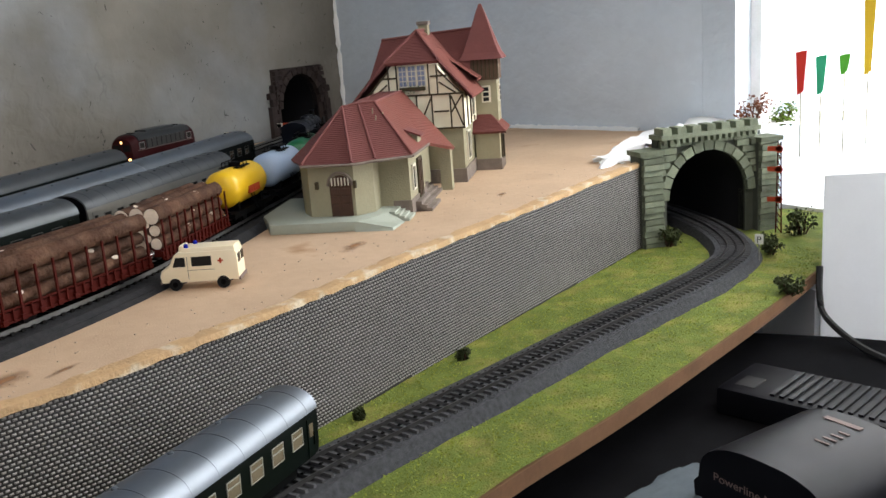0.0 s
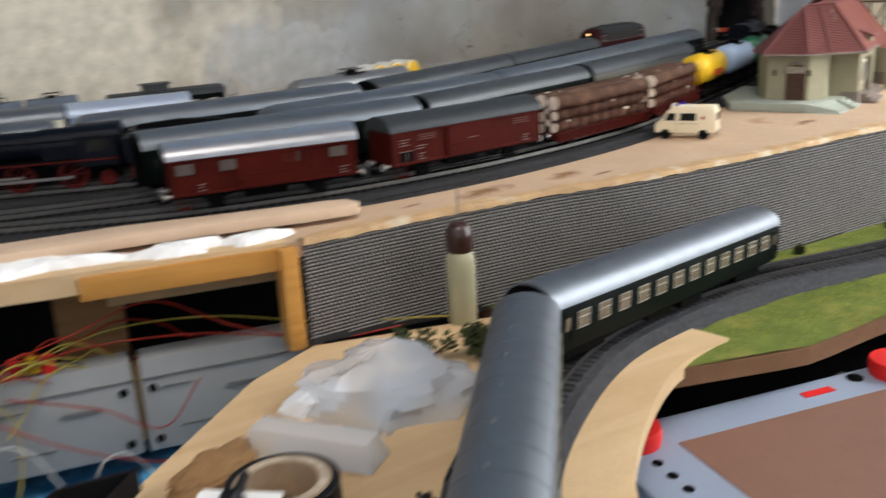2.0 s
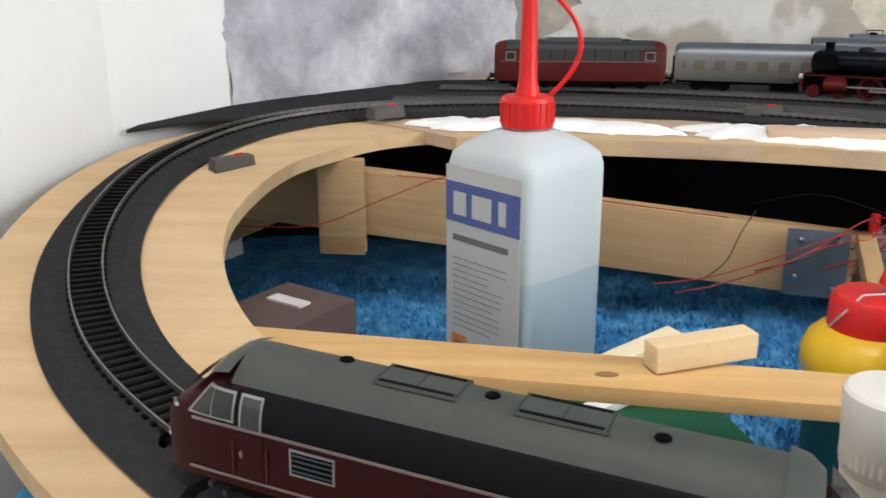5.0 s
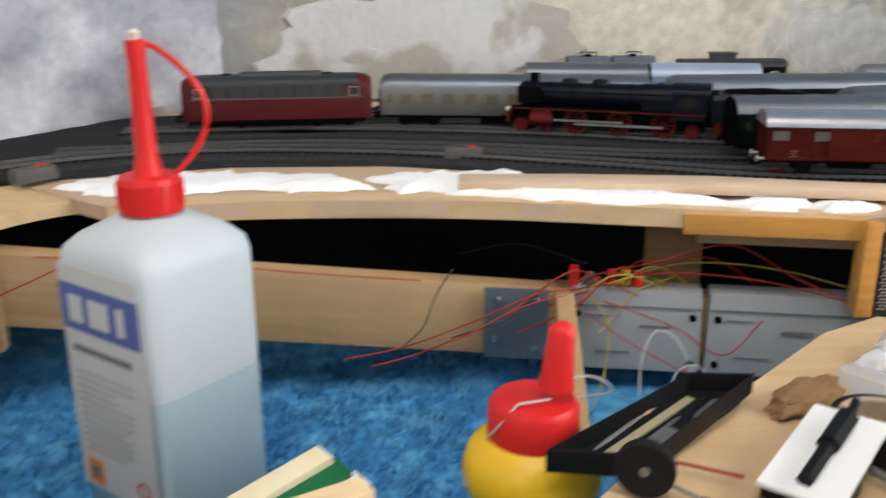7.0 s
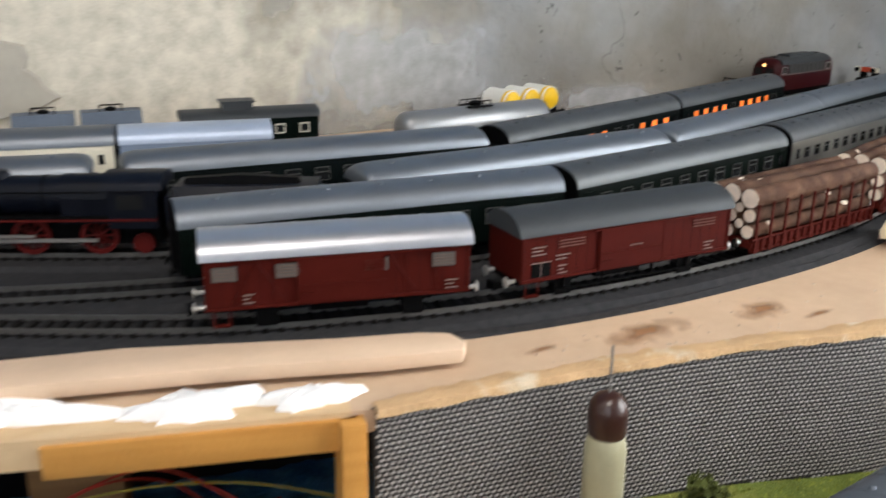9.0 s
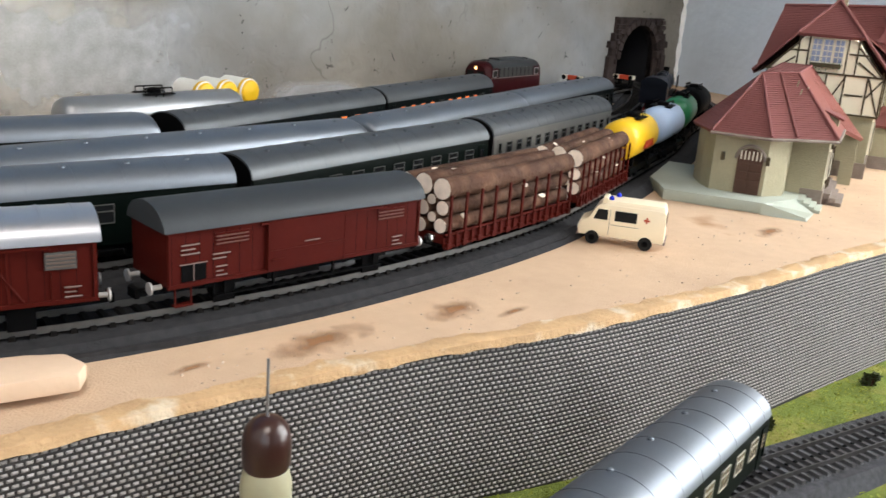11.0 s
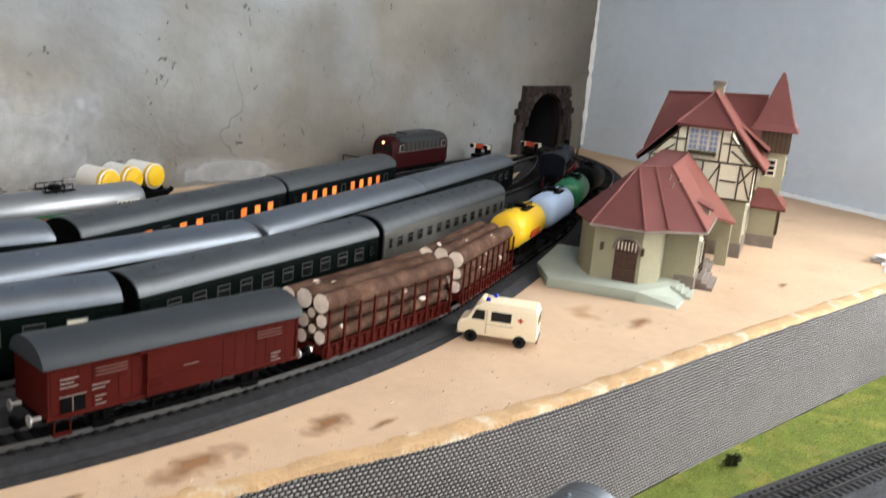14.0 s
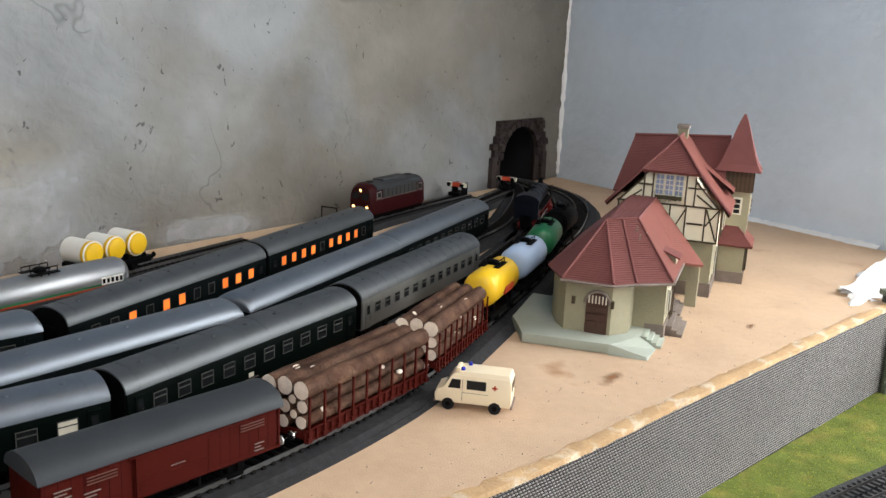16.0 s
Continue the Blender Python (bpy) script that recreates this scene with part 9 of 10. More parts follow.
for i in range(4):
    p, q = tq[i], tq[(i + 1) % 4]
    pi, qi = p.lerp(mid, 0.045), q.lerp(mid, 0.045)
    up = Vector((0, 0, 0.105))
    part("side", Shape(0.1).add([tuple(r) for r in (p, q, qi, pi, p + up, q + up, qi + up, pi + up)], [(3, 2, 1, 0), (4, 5, 6, 7), (0, 1, 5, 4), (1, 2, 6, 5), (2, 3, 7, 6), (3, 0, 4, 7)]), BLK, tr, smooth=0)
OLIVE = mat("pale_olive_strip", (0.33, 0.29, 0.18), 0.5, vary=0.15)
FILES = [("flat_stick", "pale olive flat stick lying in the tray", (-0.27, -0.17), 0.72, OLIVE, OLIVE), ("needle_file", "slim steel file with dark handle in the tray", (-0.2, -0.2), 0.74, CHROME_DULL, BLK), ("needle_file", "slim steel file with dark handle in the tray", (-0.1, -0.22), 0.7, BLK, CHROME_DULL), ("needle_file", "slim steel file with dark handle in the tray", (-0.05, -0.22), 0.74, BARE_STEEL, BLK), ("needle_file", "slim steel file with wooden handle in the tray", (-0.3, -0.1), 0.62, BARE_STEEL, PINE)]
for k, (nm, lb, (x, y), ln, m1, m2) in enumerate(FILES):
    f0 = thing(nm, lb, "file" if k else "stick", "tools in the tray", at=Matrix.Translation(D(-6.0 + x, -1.9 + y, on(-6.0, 0) + 0.045)) @ Matrix.Rotation(radians(37 + 2 * (k % 3)), 4, "Z"))
    if k:
        part("blade", Shape(0.1).lathe([(0.006, 0), (0.011, 0.1), (0.011, 0.45), (0.007, ln * 0.66)], 8, axis="x"), m1, f0)
        part("handle", Shape(0.1).lathe([(0.01, ln * 0.66), (0.02, ln * 0.7), (0.018, ln * 0.95), (0.01, ln)], 10, axis="x"), m2, f0)
    else:
        part("stick", Shape(0.1).box(0, ln, -0.022, 0.022, 0, 0.016), OLIVE, f0, bevel=0.004)
solid("grey_scraper", Shape(0.1).box(-0.12, 0.12, -0.055, 0.055, 0, 0.015), BARE_STEEL, "small grey scraper plate in the tray", "scraper", at=Matrix.Translation(D(-5.98, -1.98, on(-6, 0) + 0.04)) @ Matrix.Rotation(radians(38), 4, "Z"), bevel=0.004)
wl = thing("loose_wheel", "black model wheel standing on the board", "wheel", at=Matrix.Translation(D(-6.2, -2.32, on(-6.2, 0) + 0.125)) @ Matrix.Rotation(radians(62), 4, "Z"))
part("tyre", Shape(0.1).lathe([(0.05, -0.026), (0.12, -0.03), (0.125, 0.0), (0.12, 0.03), (0.05, 0.026)], 24, axis="x"), RUBBER, wl)
part("hub", Shape(0.1).lathe([(0, -0.034), (0.02, -0.034), (0.02, 0.034), (0, 0.034)], 14, axis="x"), BARE_STEEL, wl)
tp = thing("tape_roll", "roll of black adhesive tape lying flat", "tape roll", at=Matrix.Translation(D(-4.95, -2.05, on(-4.95, -2))))
part("tape", Shape(0.1).lathe([(0.195, 0), (0.225, 0), (0.23, 0.01), (0.23, 0.15), (0.225, 0.155), (0.195, 0.155), (0.195, 0)], 40, caps=False), BLK, tp)
part("core", Shape(0.1).lathe([(0.142, 0.001), (0.142, 0.157), (0.196, 0.157)], 40, caps=False), mat("brown_card_core", (0.32, 0.23, 0.15), 0.8, vary=0.3, scale=60), tp, "brown card core")
part("core_print", Shape(0.1).lathe([(0.152, 0.16), (0.184, 0.16)], 40, caps=False), mat("faded_core_print", (0.42, 0.35, 0.27), 0.8, vary=0.5, scale=140), tp, "faded printed ring")
cd = [Vector(q) for q in ((-5.02, -2.19, -0.355), (-5.24, -1.95, -0.355), (-5.75, -2.39, -0.43), (-5.53, -2.64, -0.43))]
card = thing("white_card", "white card with a black plug lead clipped on it", "card")
part("sheet", Shape(0.1).add([tuple(q) for q in cd] + [tuple(q - Vector((0, 0, 0.02))) for q in cd], [(0, 1, 2, 3), (7, 6, 5, 4)] + [(i, 4 + i, 4 + (i + 1) % 4, (i + 1) % 4) for i in range(4)]), mat("white_card_stock", (0.78, 0.78, 0.76), 0.6, vary=0.03), card, smooth=0)
c0 = (cd[0] + cd[1]) / 2
c1 = (cd[2] + cd[3]) / 2
part("black_lead", Shape(0.1).tube([c0.lerp(c1, t) + Vector((0.02 * math.sin(t * 5), 0.0, 0.03)) for t in [-0.1, 0.05, 0.15]], 0.02).tube([c0.lerp(c1, t) + Vector((0, 0, 0.03)) for t in (0.12, 0.3, 0.5)], 0.05).tube([c0.lerp(c1, t) + Vector((0, 0, 0.025)) for t in (0.5, 0.7, 0.9)], 0.034), BLK, card, "black moulded lead")
cm = (cd[0] + cd[1] + cd[2] + cd[3]) / 4
ft = [cd[3].lerp(cd[0], 0.5), cd[2].lerp(cd[1], 0.5), cd[2], cd[3]]
ft = [q.lerp(cm, 0.08) - Vector((0, 0, 0.022)) for q in ft]
part("support", Shape(0.1).add([tuple(q) for q in ft] + [(q.x, q.y, on(q.x, q.y)) for q in ft], [(0, 1, 2, 3), (7, 6, 5, 4)] + [(i, 4 + i, 4 + (i + 1) % 4, (i + 1) % 4) for i in range(4)]), BLK, card, "black plastic case under the card", smooth=0)
bx = thing("white_carton", "small white carton with black print and a half-open top flap", "carton", at=Matrix.Translation(D(-6.21, -3.37, on(-6.2, 0))) @ Matrix.Rotation(radians(26), 4, "Z"))
CARTON = mat("white_carton_board", (0.66, 0.64, 0.60), 0.6, vary=0.06)
PRINT = mat("black_carton_print", (0.05, 0.05, 0.055), 0.6)
part("carton_body", Shape(0.1).box(-0.2, 0.2, -0.155, 0.155, 0, 0.35), CARTON, bx, bevel=0.006)
part("top_flap", Shape(0.1).box(-0.13, 0.2, -0.157, 0.157, 0.352, 0.362, Matrix.Rotation(radians(1.5), 4, "Y")), CARTON, bx, bevel=0.003)
# black strip laid on top to show shade in the flap's gap
part("flap_gap", Shape(0.1).box(-0.145, -0.131, -0.14, 0.12, 0.349, 0.353), BLACK, bx, "black strip as the shaded gap beside the flap", smooth=0)
for z, y0, y1 in ((0.235, -0.06, 0.1), (0.205, -0.09, 0.11), (0.185, -0.02, 0.07)):
    part("print", Shape(0.1).box(-0.204, -0.199, y0, y1, z, z + 0.016), PRINT, bx, smooth=0)
for y0, y1, z0, z1 in ((0.0, 0.12, 0.06, 0.12), (-0.1, -0.03, 0.02, 0.06)):
    part("print", Shape(0.1).box(-0.204, -0.199, y0, y1, z0, z1), PAPER, bx, smooth=0)
for x, y0, y1 in ((-0.04, -0.03, 0.13), (-0.01, -0.05, 0.12), (0.02, 0.0, 0.1)):
    part("print", Shape(0.1).box(x, x + 0.014, y0, y1, 0.361, 0.366), PRINT, bx, smooth=0)
for k in range(10):
    part("barcode_bar", Shape(0.1).box(-0.204, -0.199, -0.12 + 0.014 * k, -0.114 + 0.014 * k, 0.09, 0.15), PRINT, bx, smooth=0)
wc = thing("white_jar", "white plastic jar with a wide screw cap standing on the board", "jar", at=Matrix.Translation(D(-7.28, -3.74, -0.45)) @ Matrix.Diagonal((1.05, 1.05, 1.05, 1)))
JAR = mat("white_plastic_jar", (0.66, 0.63, 0.57), 0.4, vary=0.04)
part("jar_body", Shape(0.1).lathe([(0.1, 0), (0.108, 0.02), (0.123, 0.27), (0.0, 0.27)], 36), JAR, wc)
cap = part("screw_cap", Shape(0.1).lathe([(0.124, 0.272), (0.127, 0.276), (0.142, 0.5), (0.14, 0.515), (0.13, 0.525), (0.0, 0.53)], 36), JAR, wc)
for k in range(36):
    part("rib", Shape(0.1).box(0.128, 0.1315, -0.005, 0.005, 0.3, 0.38, Matrix.Rotation(2 * math.pi * k / 36, 4, "Z")), JAR, cap, smooth=0)
solid("plastic_ruler", Shape(0.1).box(0, 0.235, -0.065, 0.065, 0, 0.022).box(0.24, 0.48, -0.065, 0.065, 0, 0.022), mat("pale_grey_strip_plastic", (0.5, 0.48, 0.44), 0.6, vary=0.06), "short grey plastic strip lying on the plank end", "plastic strip", at=Matrix.Translation(D(-6.8, -2.68, -0.39)) @ Matrix.Rotation(radians(-38), 4, "Z"), bevel=0.004)
kn = thing("hobby_knife", "silver hobby knife with ribbed grip", "knife", at=Matrix.Translation(D(-6.71, -2.99, on(-6.7, -3) + 0.04)) @ Matrix.Rotation(radians(23), 4, "Z"))
part("handle", Shape(0.1).lathe([(0.02, 0), (0.027, 0.06), (0.032, 0.2), (0.034, 0.5), (0.028, 0.52)], 16, axis="x"), CHROME_DULL, kn)
for k in range(9):
    part("grip_ring", Shape(0.1).lathe([(0.036, -0.008), (0.04, 0), (0.036, 0.008)], 16, Matrix.Translation((0.28 + 0.025 * k, 0, 0)), axis="x"), BARE_STEEL, kn)
part("blade", Shape(0.1).add([(0, -0.02, 0), (-0.3, -0.01, 0.004), (-0.02, 0.025, 0.0), (0, -0.02, 0.006), (-0.3, -0.01, 0.008), (-0.02, 0.025, 0.006)], [(0, 1, 2), (5, 4, 3), (0, 3, 4, 1), (1, 4, 5, 2), (2, 5, 3, 0)]), BLK, kn, smooth=0)
sd = thing("spring_screwdriver", "slim metal screwdriver with a coiled spring", "screwdriver", at=Matrix.Translation(D(-5.16, -2.28, on(-5.1, 0) + 0.035)) @ Matrix.Rotation(radians(-69), 4, "Z"))
part("shaft", Shape(0.1).lathe([(0.02, 0), (0.022, 0.38), (0.016, 0.4), (0.014, 0.6), (0.03, 0.61), (0.034, 0.65), (0.02, 0.68)], 12, axis="x"), BARE_STEEL, sd)
part("spring", Shape(0.1).tube([(0.36 + 0.0022 * k, 0.026 * math.cos(k * 0.8), 0.026 * math.sin(k * 0.8)) for k in range(110)], 0.005, 4), OLD_POST, sd)
# loose small parts
rnd = random.Random(31)
for k in range(46):
    x, y = rnd.choice(((-4.62, -2.36), (-4.4, -2.38), (-4.64, -2.62), (-5.05, -2.75), (-5.2, -2.9), (-5.4, -2.95), (-5.75, -2.95), (-5.5, -3.1), (-5.9, -2.85), (-5.0, -3.05)))
    x, y = x + rnd.gauss(0, 0.1), y + rnd.gauss(0, 0.08)
    p = thing("model_part", rnd.choice(("small black plastic model part lying loose",)), "model part", "loose model parts", at=Matrix.Translation(D(x, y, on(x, y) + 0.02)) @ Matrix.Rotation(rnd.uniform(0, 6.3), 4, "Z"))
    L, w, h = rnd.uniform(0.035, 0.1), rnd.uniform(0.015, 0.04), rnd.uniform(0.02, 0.04)
    m_ = rnd.choice((BLK, BLK, BLK, BARE_STEEL)) if k > 6 else BLK
    part("block", Shape(0.1).box(-L, L, -w, w, -0.02, h, taper=0.008), m_, p, bevel=0.004)
    part("peg", Shape(0.1).rod((-L, 0, h * 0.5), (-L - 0.06, rnd.uniform(-0.04, 0.04), h * 0.5), 0.013, 8).rod((L * 0.3, 0, h), (L * 0.3, 0, h + 0.03), 0.015, 8), m_, p)
hd = thing("parts_holder", "black plastic frame full of small fittings", "parts tray", at=Matrix.Translation(D(-5.45, -2.98, on(-5.6, 0))) @ Matrix.Rotation(radians(17), 4, "Z") @ Matrix.Diagonal((1.06, 1.08, 0.9, 1)))
part("rim", Shape(0.1).box(-0.36, 0.36, -0.14, -0.12, 0, 0.1).box(-0.36, 0.36, 0.12, 0.14, 0, 0.1).box(-0.36, -0.34, -0.12, 0.12, 0, 0.1).box(0.34, 0.36, -0.12, 0.12, 0, 0.1).box(-0.34, 0.34, -0.12, 0.12, 0, 0.02), BLK, hd, smooth=0)
for k in range(9):
    part("divider", Shape(0.1).box(-0.32 + 0.08 * k, -0.3 + 0.08 * k, -0.12, 0.12, 0.02, 0.07 + 0.02 * (k % 3)), BLK, hd, smooth=0)
solid("metal_strip", Shape(0.1).box(0, 0.3, -0.03, 0.03, 0, 0.015), BARE_STEEL, "small dull metal strip", "metal strip", at=Matrix.Translation(D(-6.08, -2.5, on(-6.1, 0))) @ Matrix.Rotation(radians(5), 4, "Z"), bevel=0.003)


def crumpled(name, label, x, y, z, w, d_, h, seed, material, category, yaw=0, nu=80, nv=40, smooth=75):
    """A crumpled plastic bag: a closed lumpy skin with sharp folds."""
    sh = Shape(0.1)
    v = []
    for i in range(nv + 1):
        t = math.pi * i / nv
        for j in range(nu):
            a = 2 * math.pi * j / nu
            p = Vector((math.sin(t) * math.cos(a), math.sin(t) * math.sin(a), math.cos(t)))
            k = 1 + 0.35 * noise.noise(p * 1.7 + Vector((seed, 0, 0))) + 0.22 * abs(noise.noise(p * 4.0 + Vector((0, seed, 0)))) - 0.16 * abs(noise.noise(p * 8.0 + Vector((0, 0, seed))))
            v.append((p.x * w * k, p.y * d_ * k, max(p.z, -0.35) * h * k + 0.35 * h))
    sh.add(v, [(i * nu + j, (i + 1) * nu + j, (i + 1) * nu + (j + 1) % nu, i * nu + (j + 1) % nu) for i in range(nv) for j in range(nu)])
    return solid(name, sh, material, label, category, at=Matrix.Translation(D(x, y, z)) @ Matrix.Rotation(radians(yaw), 4, "Z"), smooth=smooth)


FILM = bpy.data.materials.new("clear_plastic_film")
FILM.use_nodes = True
_nt = FILM.node_tree
_b = _nt.nodes["Principled BSDF"]
_b.inputs["Base Color"].default_value, _b.inputs["Roughness"].default_value = (0.62, 0.67, 0.74, 1), 0.16
_tr = _nt.nodes.new("ShaderNodeBsdfTransparent")
_mx = _nt.nodes.new("ShaderNodeMixShader")
_mx.inputs[0].default_value = 0.42
_nt.links.new(_tr.outputs[0], _mx.inputs[1])
_nt.links.new(_b.outputs[0], _mx.inputs[2])
_nt.links.new(_mx.outputs[0], _nt.nodes["Material Output"].inputs[0])
crumpled("plastic_bag", "crumpled clear plastic bag", -4.0, -1.35, on(-4, 0), 0.42, 0.32, 0.2, 3.3, FILM, "plastic bag", -30, 26, 13, 25)
crumpled("plastic_bag", "clear plastic bag folded over the first", -3.85, -1.55, on(-4, 0), 0.34, 0.22, 0.14, 5.7, FILM, "plastic bag", 10, 22, 11, 25)
crumpled("plastic_bag", "small crumpled white plastic bag", -4.3, -1.2, on(-4.2, 0), 0.17, 0.1, 0.08, 7.1, mat("white_film", (0.75, 0.76, 0.78), 0.4), "plastic bag", 0, 30, 15, 30)
sl = Shape(0.1)
sl.box(-0.33, 0.33, -0.1, 0.1, 0, 0.13, taper=0.03)
solid("plastic_sleeve", sl, FILM, "flat clear plastic sleeve", "plastic sleeve", at=Matrix.Translation(D(-4.58, -1.66, on(-4.5, 0))) @ Matrix.Rotation(radians(-60), 4, "Z"), bevel=0.01)
crumpled("plastic_bag", "clear plastic bag among the small parts", -5.45, -2.75, on(-5.4, 0), 0.24, 0.1, 0.08, 9.4, FILM, "plastic bag", 35)
crumpled("hemp_pad", "brown fibre pad behind the tape roll", -5.06, -1.6, on(-5.1, 0), 0.26, 0.11, 0.07, 4.4, OLD_POST, "fibre pad", 28)
wire([(-6.05, -2.1, -0.47), (-5.98, -2.14, -0.47), (-5.85, -2.24, -0.465), (-5.72, -2.32, -0.47)], WIRE_RED, "short red lead lying beside the card", 0.008)
wire([(-5.9, -1.5, -0.48), (-5.9, -1.5, -0.3), (-5.84, -1.5, -0.14), (-5.72, -1.5, -0.2), (-5.61, -1.5, -0.42)], PAPER, "thin white lead arching out of the tray", 0.004)
ts = thing("thin_screwdriver", "thin steel screwdriver with dark handle on the board", "screwdriver", at=Matrix.Translation(D(-6.1, -2.24, on(-6.1, 0) + 0.02)) @ Matrix.Rotation(radians(-58), 4, "Z"))
part("shaft", Shape(0.1).lathe([(0.009, 0), (0.009, 0.2)], 10, axis="x"), CHROME_DULL, ts)
part("handle", Shape(0.1).lathe([(0.012, 0.2), (0.018, 0.22), (0.018, 0.33), (0.01, 0.35)], 12, axis="x"), BLK, ts)
crumpled("foil_scrap", "crumpled tan and silver wrapper beside the knife", -6.62, -3.12, on(-6.6, 0), 0.24, 0.07, 0.05, 6.2, mat("dull_wrapper_foil", (0.5, 0.42, 0.32), 0.3, metal=0.5, vary=0.3, scale=60), "wrapper", 14, 30, 15, 30)
for x, y in ((-6.38, -3.14), (-6.5, -3.2)):
    solid("model_wheelset", Shape(0.1).lathe([(0, -0.07), (0.055, -0.07), (0.06, -0.055), (0.055, -0.045), (0.012, -0.045), (0.012, 0.045), (0.055, 0.045), (0.06, 0.055), (0.055, 0.07), (0, 0.07)], 18, axis="x"), BLK, "black model wheelset lying on the board", "wheelset", "loose wheelsets", at=Matrix.Translation(D(x, y, on(x, y) + 0.06)) @ Matrix.Rotation(radians(40), 4, "Z"))
# things down in the pit
SHEET = mat("bright_white_sheet", (0.82, 0.82, 0.84), 0.7, vary=0.02)
gb = thing("green_box", "dark green card box with a folded lid on the fleece", "box", at=Matrix.Translation(D(-7.62, -2.18, -1.42)) @ Matrix.Rotation(radians(14), 4, "Z"))
part("box_body", Shape(0.1).box(-0.2, 0.36, -0.22, 0.3, 0, 0.5), mat("green_card", (0.006, 0.06, 0.026), 0.5, vary=0.2, scale=30), gb, bevel=0.01)
part("lid", Shape(0.1).box(-0.205, 0.365, -0.225, 0.305, 0.5, 0.54), mat("green_card_lid", (0.008, 0.085, 0.036), 0.4, vary=0.1), gb, bevel=0.008)
part("lid_edge", Shape(0.1).box(-0.2, 0.36, -0.232, -0.226, 0.52, 0.535), PAPER, gb, "worn pale lid edge", smooth=0)
pb = thing("paper_box", "white box with loose paper sheets on top in the pit", "box", at=Matrix.Translation(D(-8.7, -2.32, -1.42)) @ Matrix.Rotation(radians(-6), 4, "Z"))
part("box_body", Shape(0.1).box(-0.42, 0.42, -0.36, 0.3, 0, 0.8), PAPER, pb, bevel=0.01)
for k, r in enumerate((3, -3, 0.5)):
    part("sheet", Shape(0.1).box(-0.62 + 0.02 * k, 0.5, -0.48 + 0.02 * k, 0.4, 0.803 + 0.012 * k, 0.812 + 0.012 * k, Matrix.Rotation(radians(r), 4, "Z")), SHEET, pb, smooth=0)
crumpled("grey_bag", "smooth grey plastic bag on the floor of the pit", -8.03, -2.86, -1.42, 0.24, 0.2, 0.62, 8.3, mat("grey_bag_plastic", (0.16, 0.15, 0.145), 0.5, vary=0.1), "bag", 0, 40, 20)
for k, (x, y, r, c) in enumerate(((-7.86, -1.76, 27, mat("cream_strip", (0.78, 0.68, 0.45), 0.6, vary=0.06)), (-7.78, -1.84, 27, mat("green_strip", (0.012, 0.13, 0.045), 0.5)), (-7.7, -1.92, 27, SHEET))):
    solid("wood_strip", Shape(0.1).box(-0.55, 0.55, -0.07, 0.07, 0, 0.05), c, "flat strip leaning in the pit", "strip", "strips in the pit", at=Matrix.Translation(D(x - 0.06, y + 0.03, -0.8 - 0.03 * k)) @ Matrix.Rotation(radians(r), 4, "Z") @ Matrix.Rotation(radians(-12), 4, "Y"), bevel=0.006)
solid("strip_support", Shape(0.1).box(-0.3, 0.3, -0.2, 0.2, 0, 0.52), mat("grey_card_box", (0.3, 0.3, 0.29), 0.7, vary=0.1), "grey card box under the strips", "box", at=Matrix.Translation(D(-7.95, -1.72, -1.42)), bevel=0.01)
bk = thing("brown_box", "dark brown flat-topped box with a white label in the pit", "box", at=Matrix.Translation(D(-9.72, -1.5, -1.42)) @ Matrix.Rotation(radians(-32), 4, "Z"))
part("box_body", Shape(0.1).box(-0.24, 0.3, -0.36, 0.4, 0, 0.87), mat("brown_cover", (0.09, 0.06, 0.055), 0.6), bk, bevel=0.012)
part("label", Shape(0.1).box(-0.12, 0.14, 0.1, 0.19, 0.871, 0.885), PAPER, bk, smooth=0)

# ---- below the front edge ----
DARK_TABLE = mat("dark_table_top", (0.008, 0.008, 0.009), 0.95, vary=0.3)
DARK_TABLE.node_tree.nodes["Principled BSDF"].inputs["Specular IOR Level"].default_value = 0.02
GREY_TOY = mat("blue_grey_toy_plastic", (0.28, 0.33, 0.42), 0.45, vary=0.06, scale=20)
tdir = math.atan2(-0.58, 1.78)
toy = thing("drawing_toy", "blue-grey drawing toy with red knobs and brown screen", "toy", at=Matrix.Translation(D(-2.95, -1.78, -1.2)) @ Matrix.Rotation(tdir, 4, "Z"))
part("case", Shape(0.1).box(0, 2.35, -2.0, 0, 0, 0.14), GREY_TOY, toy, bevel=0.06)
part("screen", Shape(0.1).box(0.42, 1.98, -1.7, -0.32, 0.13, 0.145), mat("brown_screen", (0.20, 0.105, 0.075), 0.5, vary=0.12, scale=30), toy, "brown drawing screen", smooth=0)
for x, y in ((0.2, -0.18), (2.12, -0.18)):
    part("knob", Shape(0.1).lathe([(0.17, 0.13), (0.175, 0.2), (0.165, 0.24), (0.0, 0.25)], 36, Matrix.Translation((x, y, 0))), CAP_RED, toy, "round red knob")
part("logo_shape", Shape(0.1).box(1.4, 1.62, -0.2, -0.14, 0.14, 0.146), CAP_RED, toy, "small red printed shape", smooth=0)
for k in range(6):
    part("stud", Shape(0.1).lathe([(0.03, 0.138), (0.03, 0.146), (0, 0.147)], 14, Matrix.Translation((0.2, -0.45 - 0.14 * k, 0))), BLACK, toy)
    part("stud", Shape(0.1).lathe([(0.03, 0.138), (0.03, 0.146), (0, 0.147)], 14, Matrix.Translation((2.16, -0.45 - 0.14 * k, 0))), BLACK, toy)
part("corner_stud", Shape(0.1).lathe([(0.05, 0.138), (0.05, 0.15), (0.03, 0.16), (0, 0.16)], 16, Matrix.Translation((1.84, -0.12, 0))), BLACK, toy)
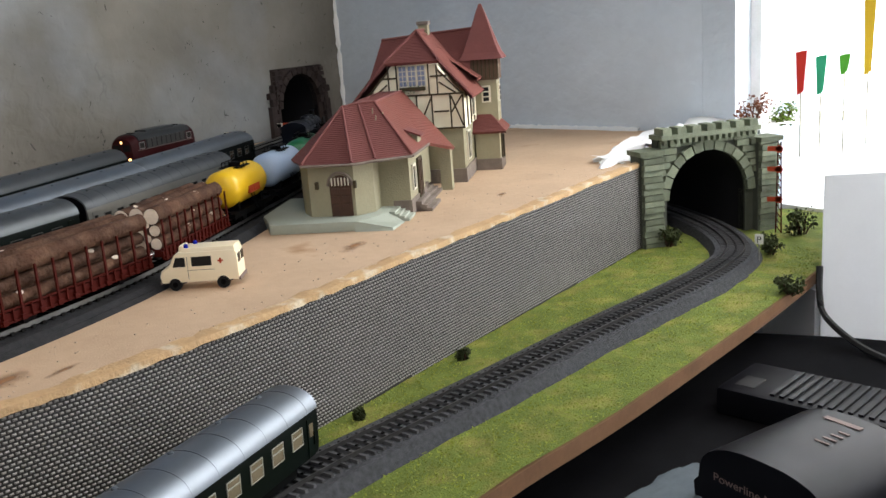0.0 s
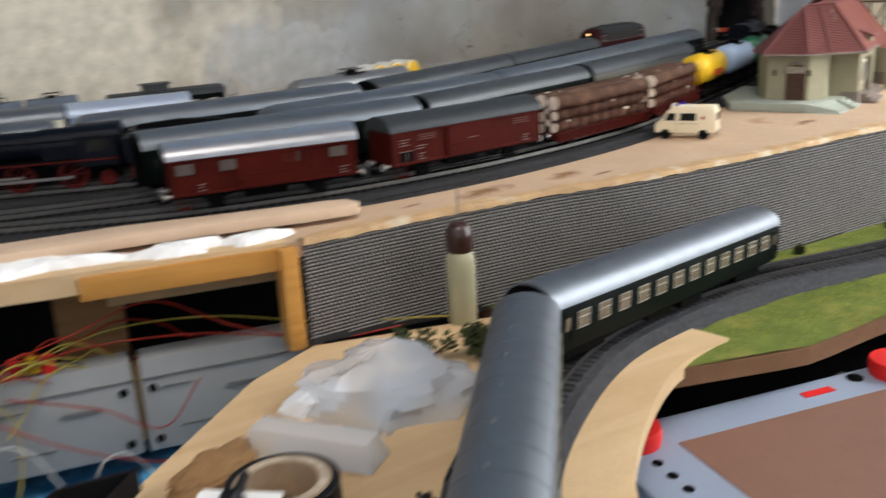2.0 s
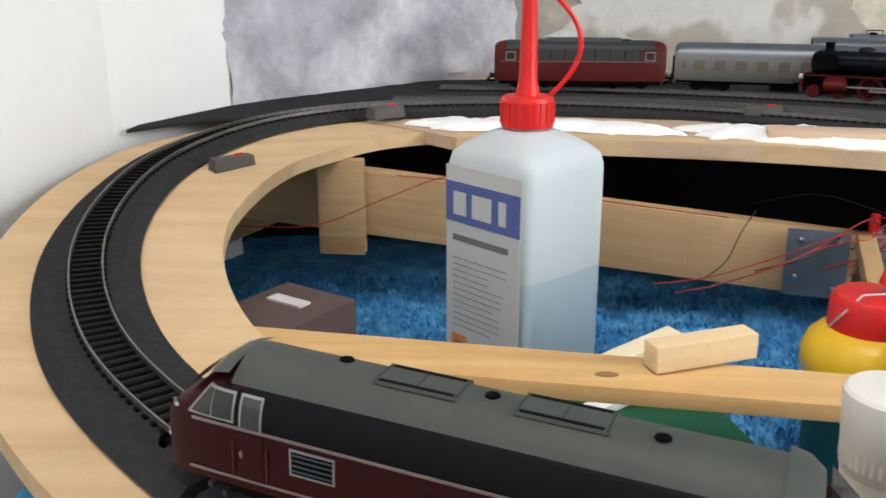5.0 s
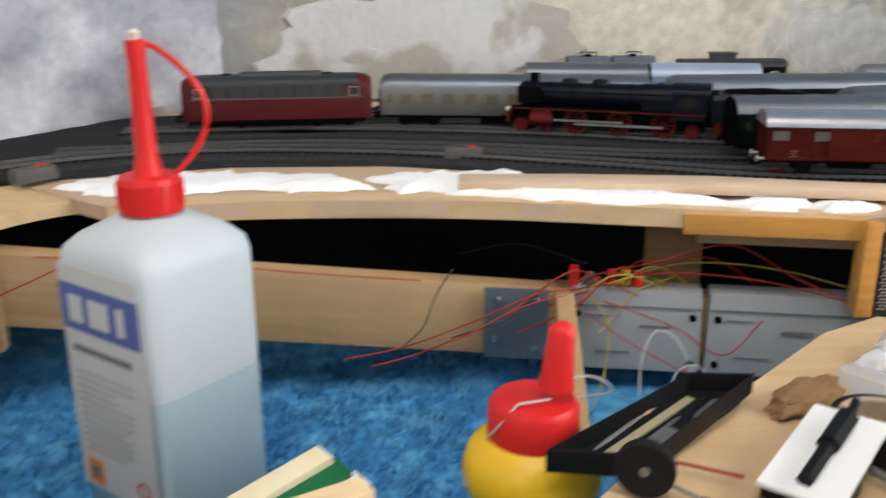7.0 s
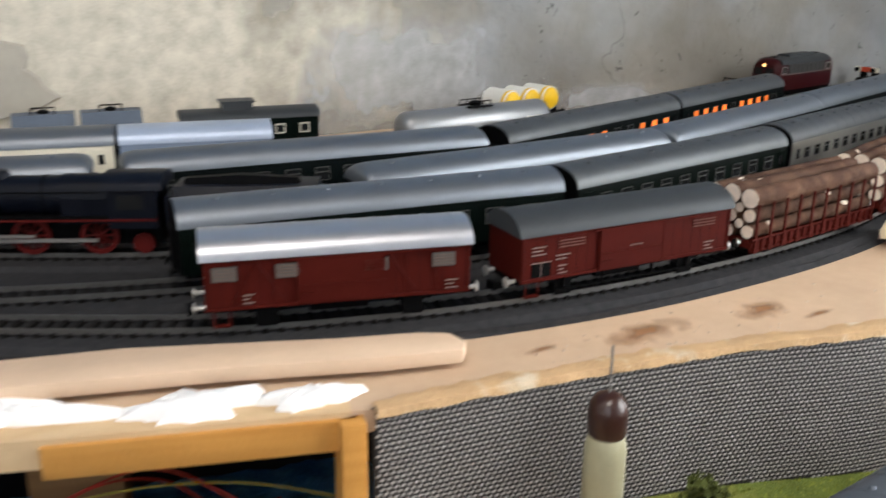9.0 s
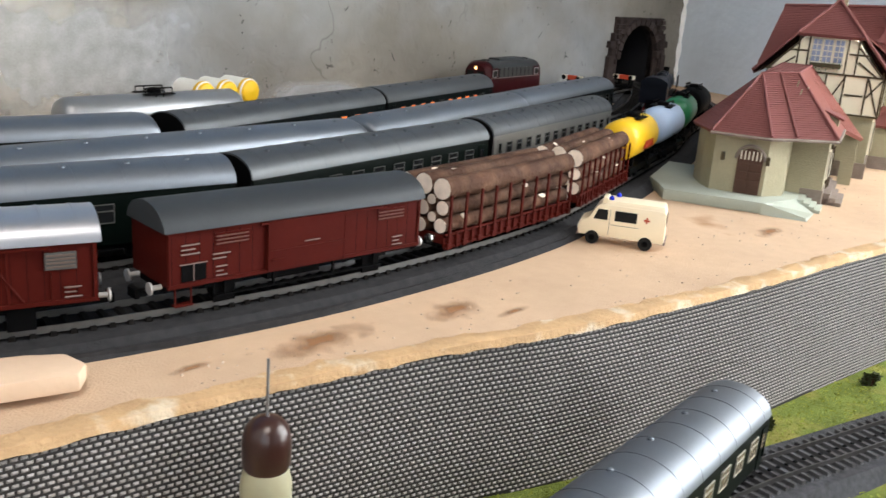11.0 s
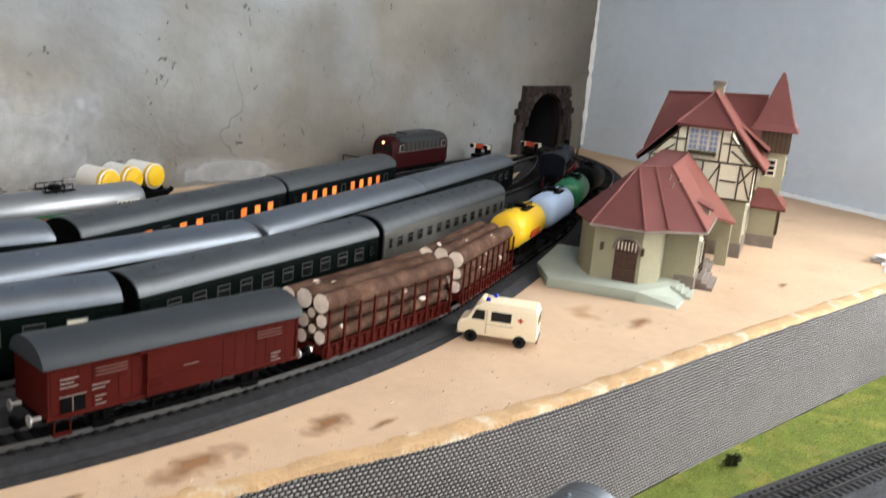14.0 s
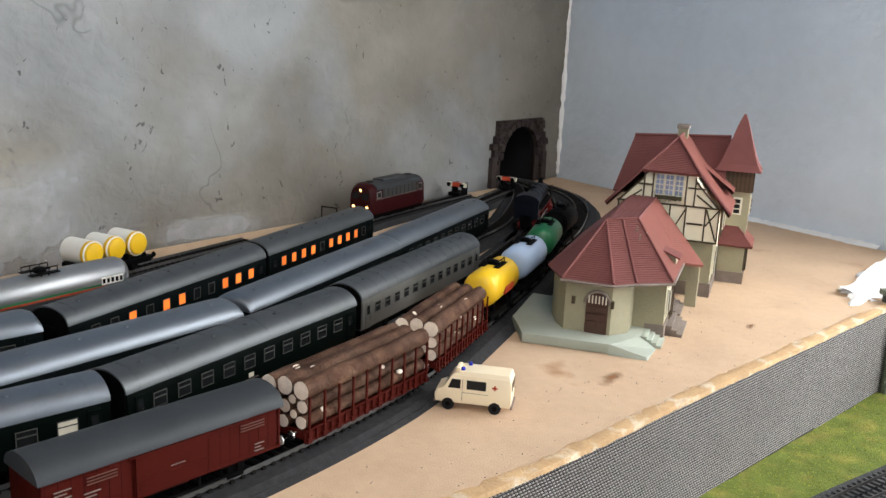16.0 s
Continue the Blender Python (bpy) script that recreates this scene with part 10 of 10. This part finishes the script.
solid("side_table", Shape(0.1).slab([(-4.2, -1.2), (-4.2, -6.5), (4.3, -6.5), (4.3, -3.8), (4.0, -1.2)], -1.55, -1.45), DARK_TABLE, "dark table top below the layout", "table", kind="structure", smooth=0)
solid("toy_support", Shape(0.1).box(-2.4, -0.9, -3.2, -2.2, -1.45, -1.2), mat("dark_box", (0.04, 0.04, 0.045), 0.6), "dark box under the drawing toy", "box", bevel=0.02)
BLK_GLOSS = mat("dull_black_plastic", (0.005, 0.005, 0.007), 0.42, vary=0.2, scale=30)
BLK_GLOSS.node_tree.nodes["Principled BSDF"].inputs["Specular IOR Level"].default_value = 0.12
rt = thing("network_adapter", "black network adapter with white print", "network adapter", at=Matrix.Translation(D(1.0, -3.86, -1.45)) @ Matrix.Rotation(radians(-30), 4, "Z") @ Matrix.Diagonal((0.88, 0.95, 0.84, 1)))
part("case", Shape(0.1).prism([(-0.5, 0), (-0.52, 0.25)] + [(q, w) for q, w in arch_outline(0.48, 0.3, 0.62, 14, p=2.6)][::-1] + [(0.52, 0.25), (0.5, 0)], -0.55, 0.45), BLK_GLOSS, rt, smooth=50, bevel=0.0)
tx = bpy.data.curves.new("print", "FONT")
tx.body, tx.size, tx.align_x, tx.extrude = "Powerline Network", 0.0088, "CENTER", 0.0001
to = new("print", tx)
to.data.materials.append(LETTER)
to.parent, to.matrix_basis = rt, pose(-0.0556, 0.0, 0.033, 90, 0, -90)
for k in range(4):
    part("print", Shape(0.1).box(-0.05 + 0.07 * k, -0.03 + 0.07 * k, -0.12, -0.02 - 0.01 * k, 0.62, 0.624), LETTER, rt, smooth=0)
part("logo_shape", Shape(0.1).box(0.28, 0.33, -0.12, 0.14, 0.62, 0.624), LETTER, rt, "white printed logo shape", smooth=0)
pr = thing("ribbed_device", "black device with a ribbed ventilation top", "electronic device", at=Matrix.Translation(D(2.5, -3.45, -1.45)) @ Matrix.Rotation(radians(-107), 4, "Z"))
part("case", Shape(0.1).box(-0.35, 1.8, -0.32, 0.32, 0, 0.22), BLK_GLOSS, pr, bevel=0.04)
for k in range(18):
    part("rib", Shape(0.1).box(0.05 + 0.07 * k, 0.085 + 0.07 * k, -0.26, 0.26, 0.21, 0.236), BLK_GLOSS, pr, smooth=0)
part("front_panel", Shape(0.1).box(-0.25, -0.1, -0.2, 0.0, 0.218, 0.224), BLK, pr, smooth=0)
CAB_WHITE = mat("white_cabinet_paint", (0.86, 0.87, 0.89), 0.5, vary=0.03)
cab = thing("white_cabinet", "plain white cabinet with a pale side panel beside the layout", "cabinet")
part("carcass", Shape(0.1).slab([(4.35, -3.55), (5.2, -5.7), (6.6, -5.7), (6.6, -3.8), (5.0, -3.66)][::-1], -14, 0.03), CAB_WHITE, cab, bevel=0.02)
part("side_panel", Shape(0.1).slab([(4.4, -3.5), (4.46, -3.54), (5.4, -3.0), (5.3, -2.9)], -14, -1.06), CAB_WHITE, cab, "pale panel under the board end", smooth=0)
wire([(4.33, -3.54, -0.8), (4.26, -3.55, -1.05), (4.2, -3.62, -1.25), (3.9, -3.95, -1.4), (3.5, -4.4, -1.42)], WIRE_BLACK, "black power cable hanging beside the cabinet", 0.03)
# opaque grey stand-in for the clear plastic foil on the table
crumpled("grey_cloth", "dull grey crumpled sheet in place of clear plastic foil", 0.6, -3.1, -1.45, 0.9, 0.35, 0.09, 2.6, mat("grey_cloth", (0.10, 0.12, 0.135), 0.9, vary=0.2), "cloth", -20)
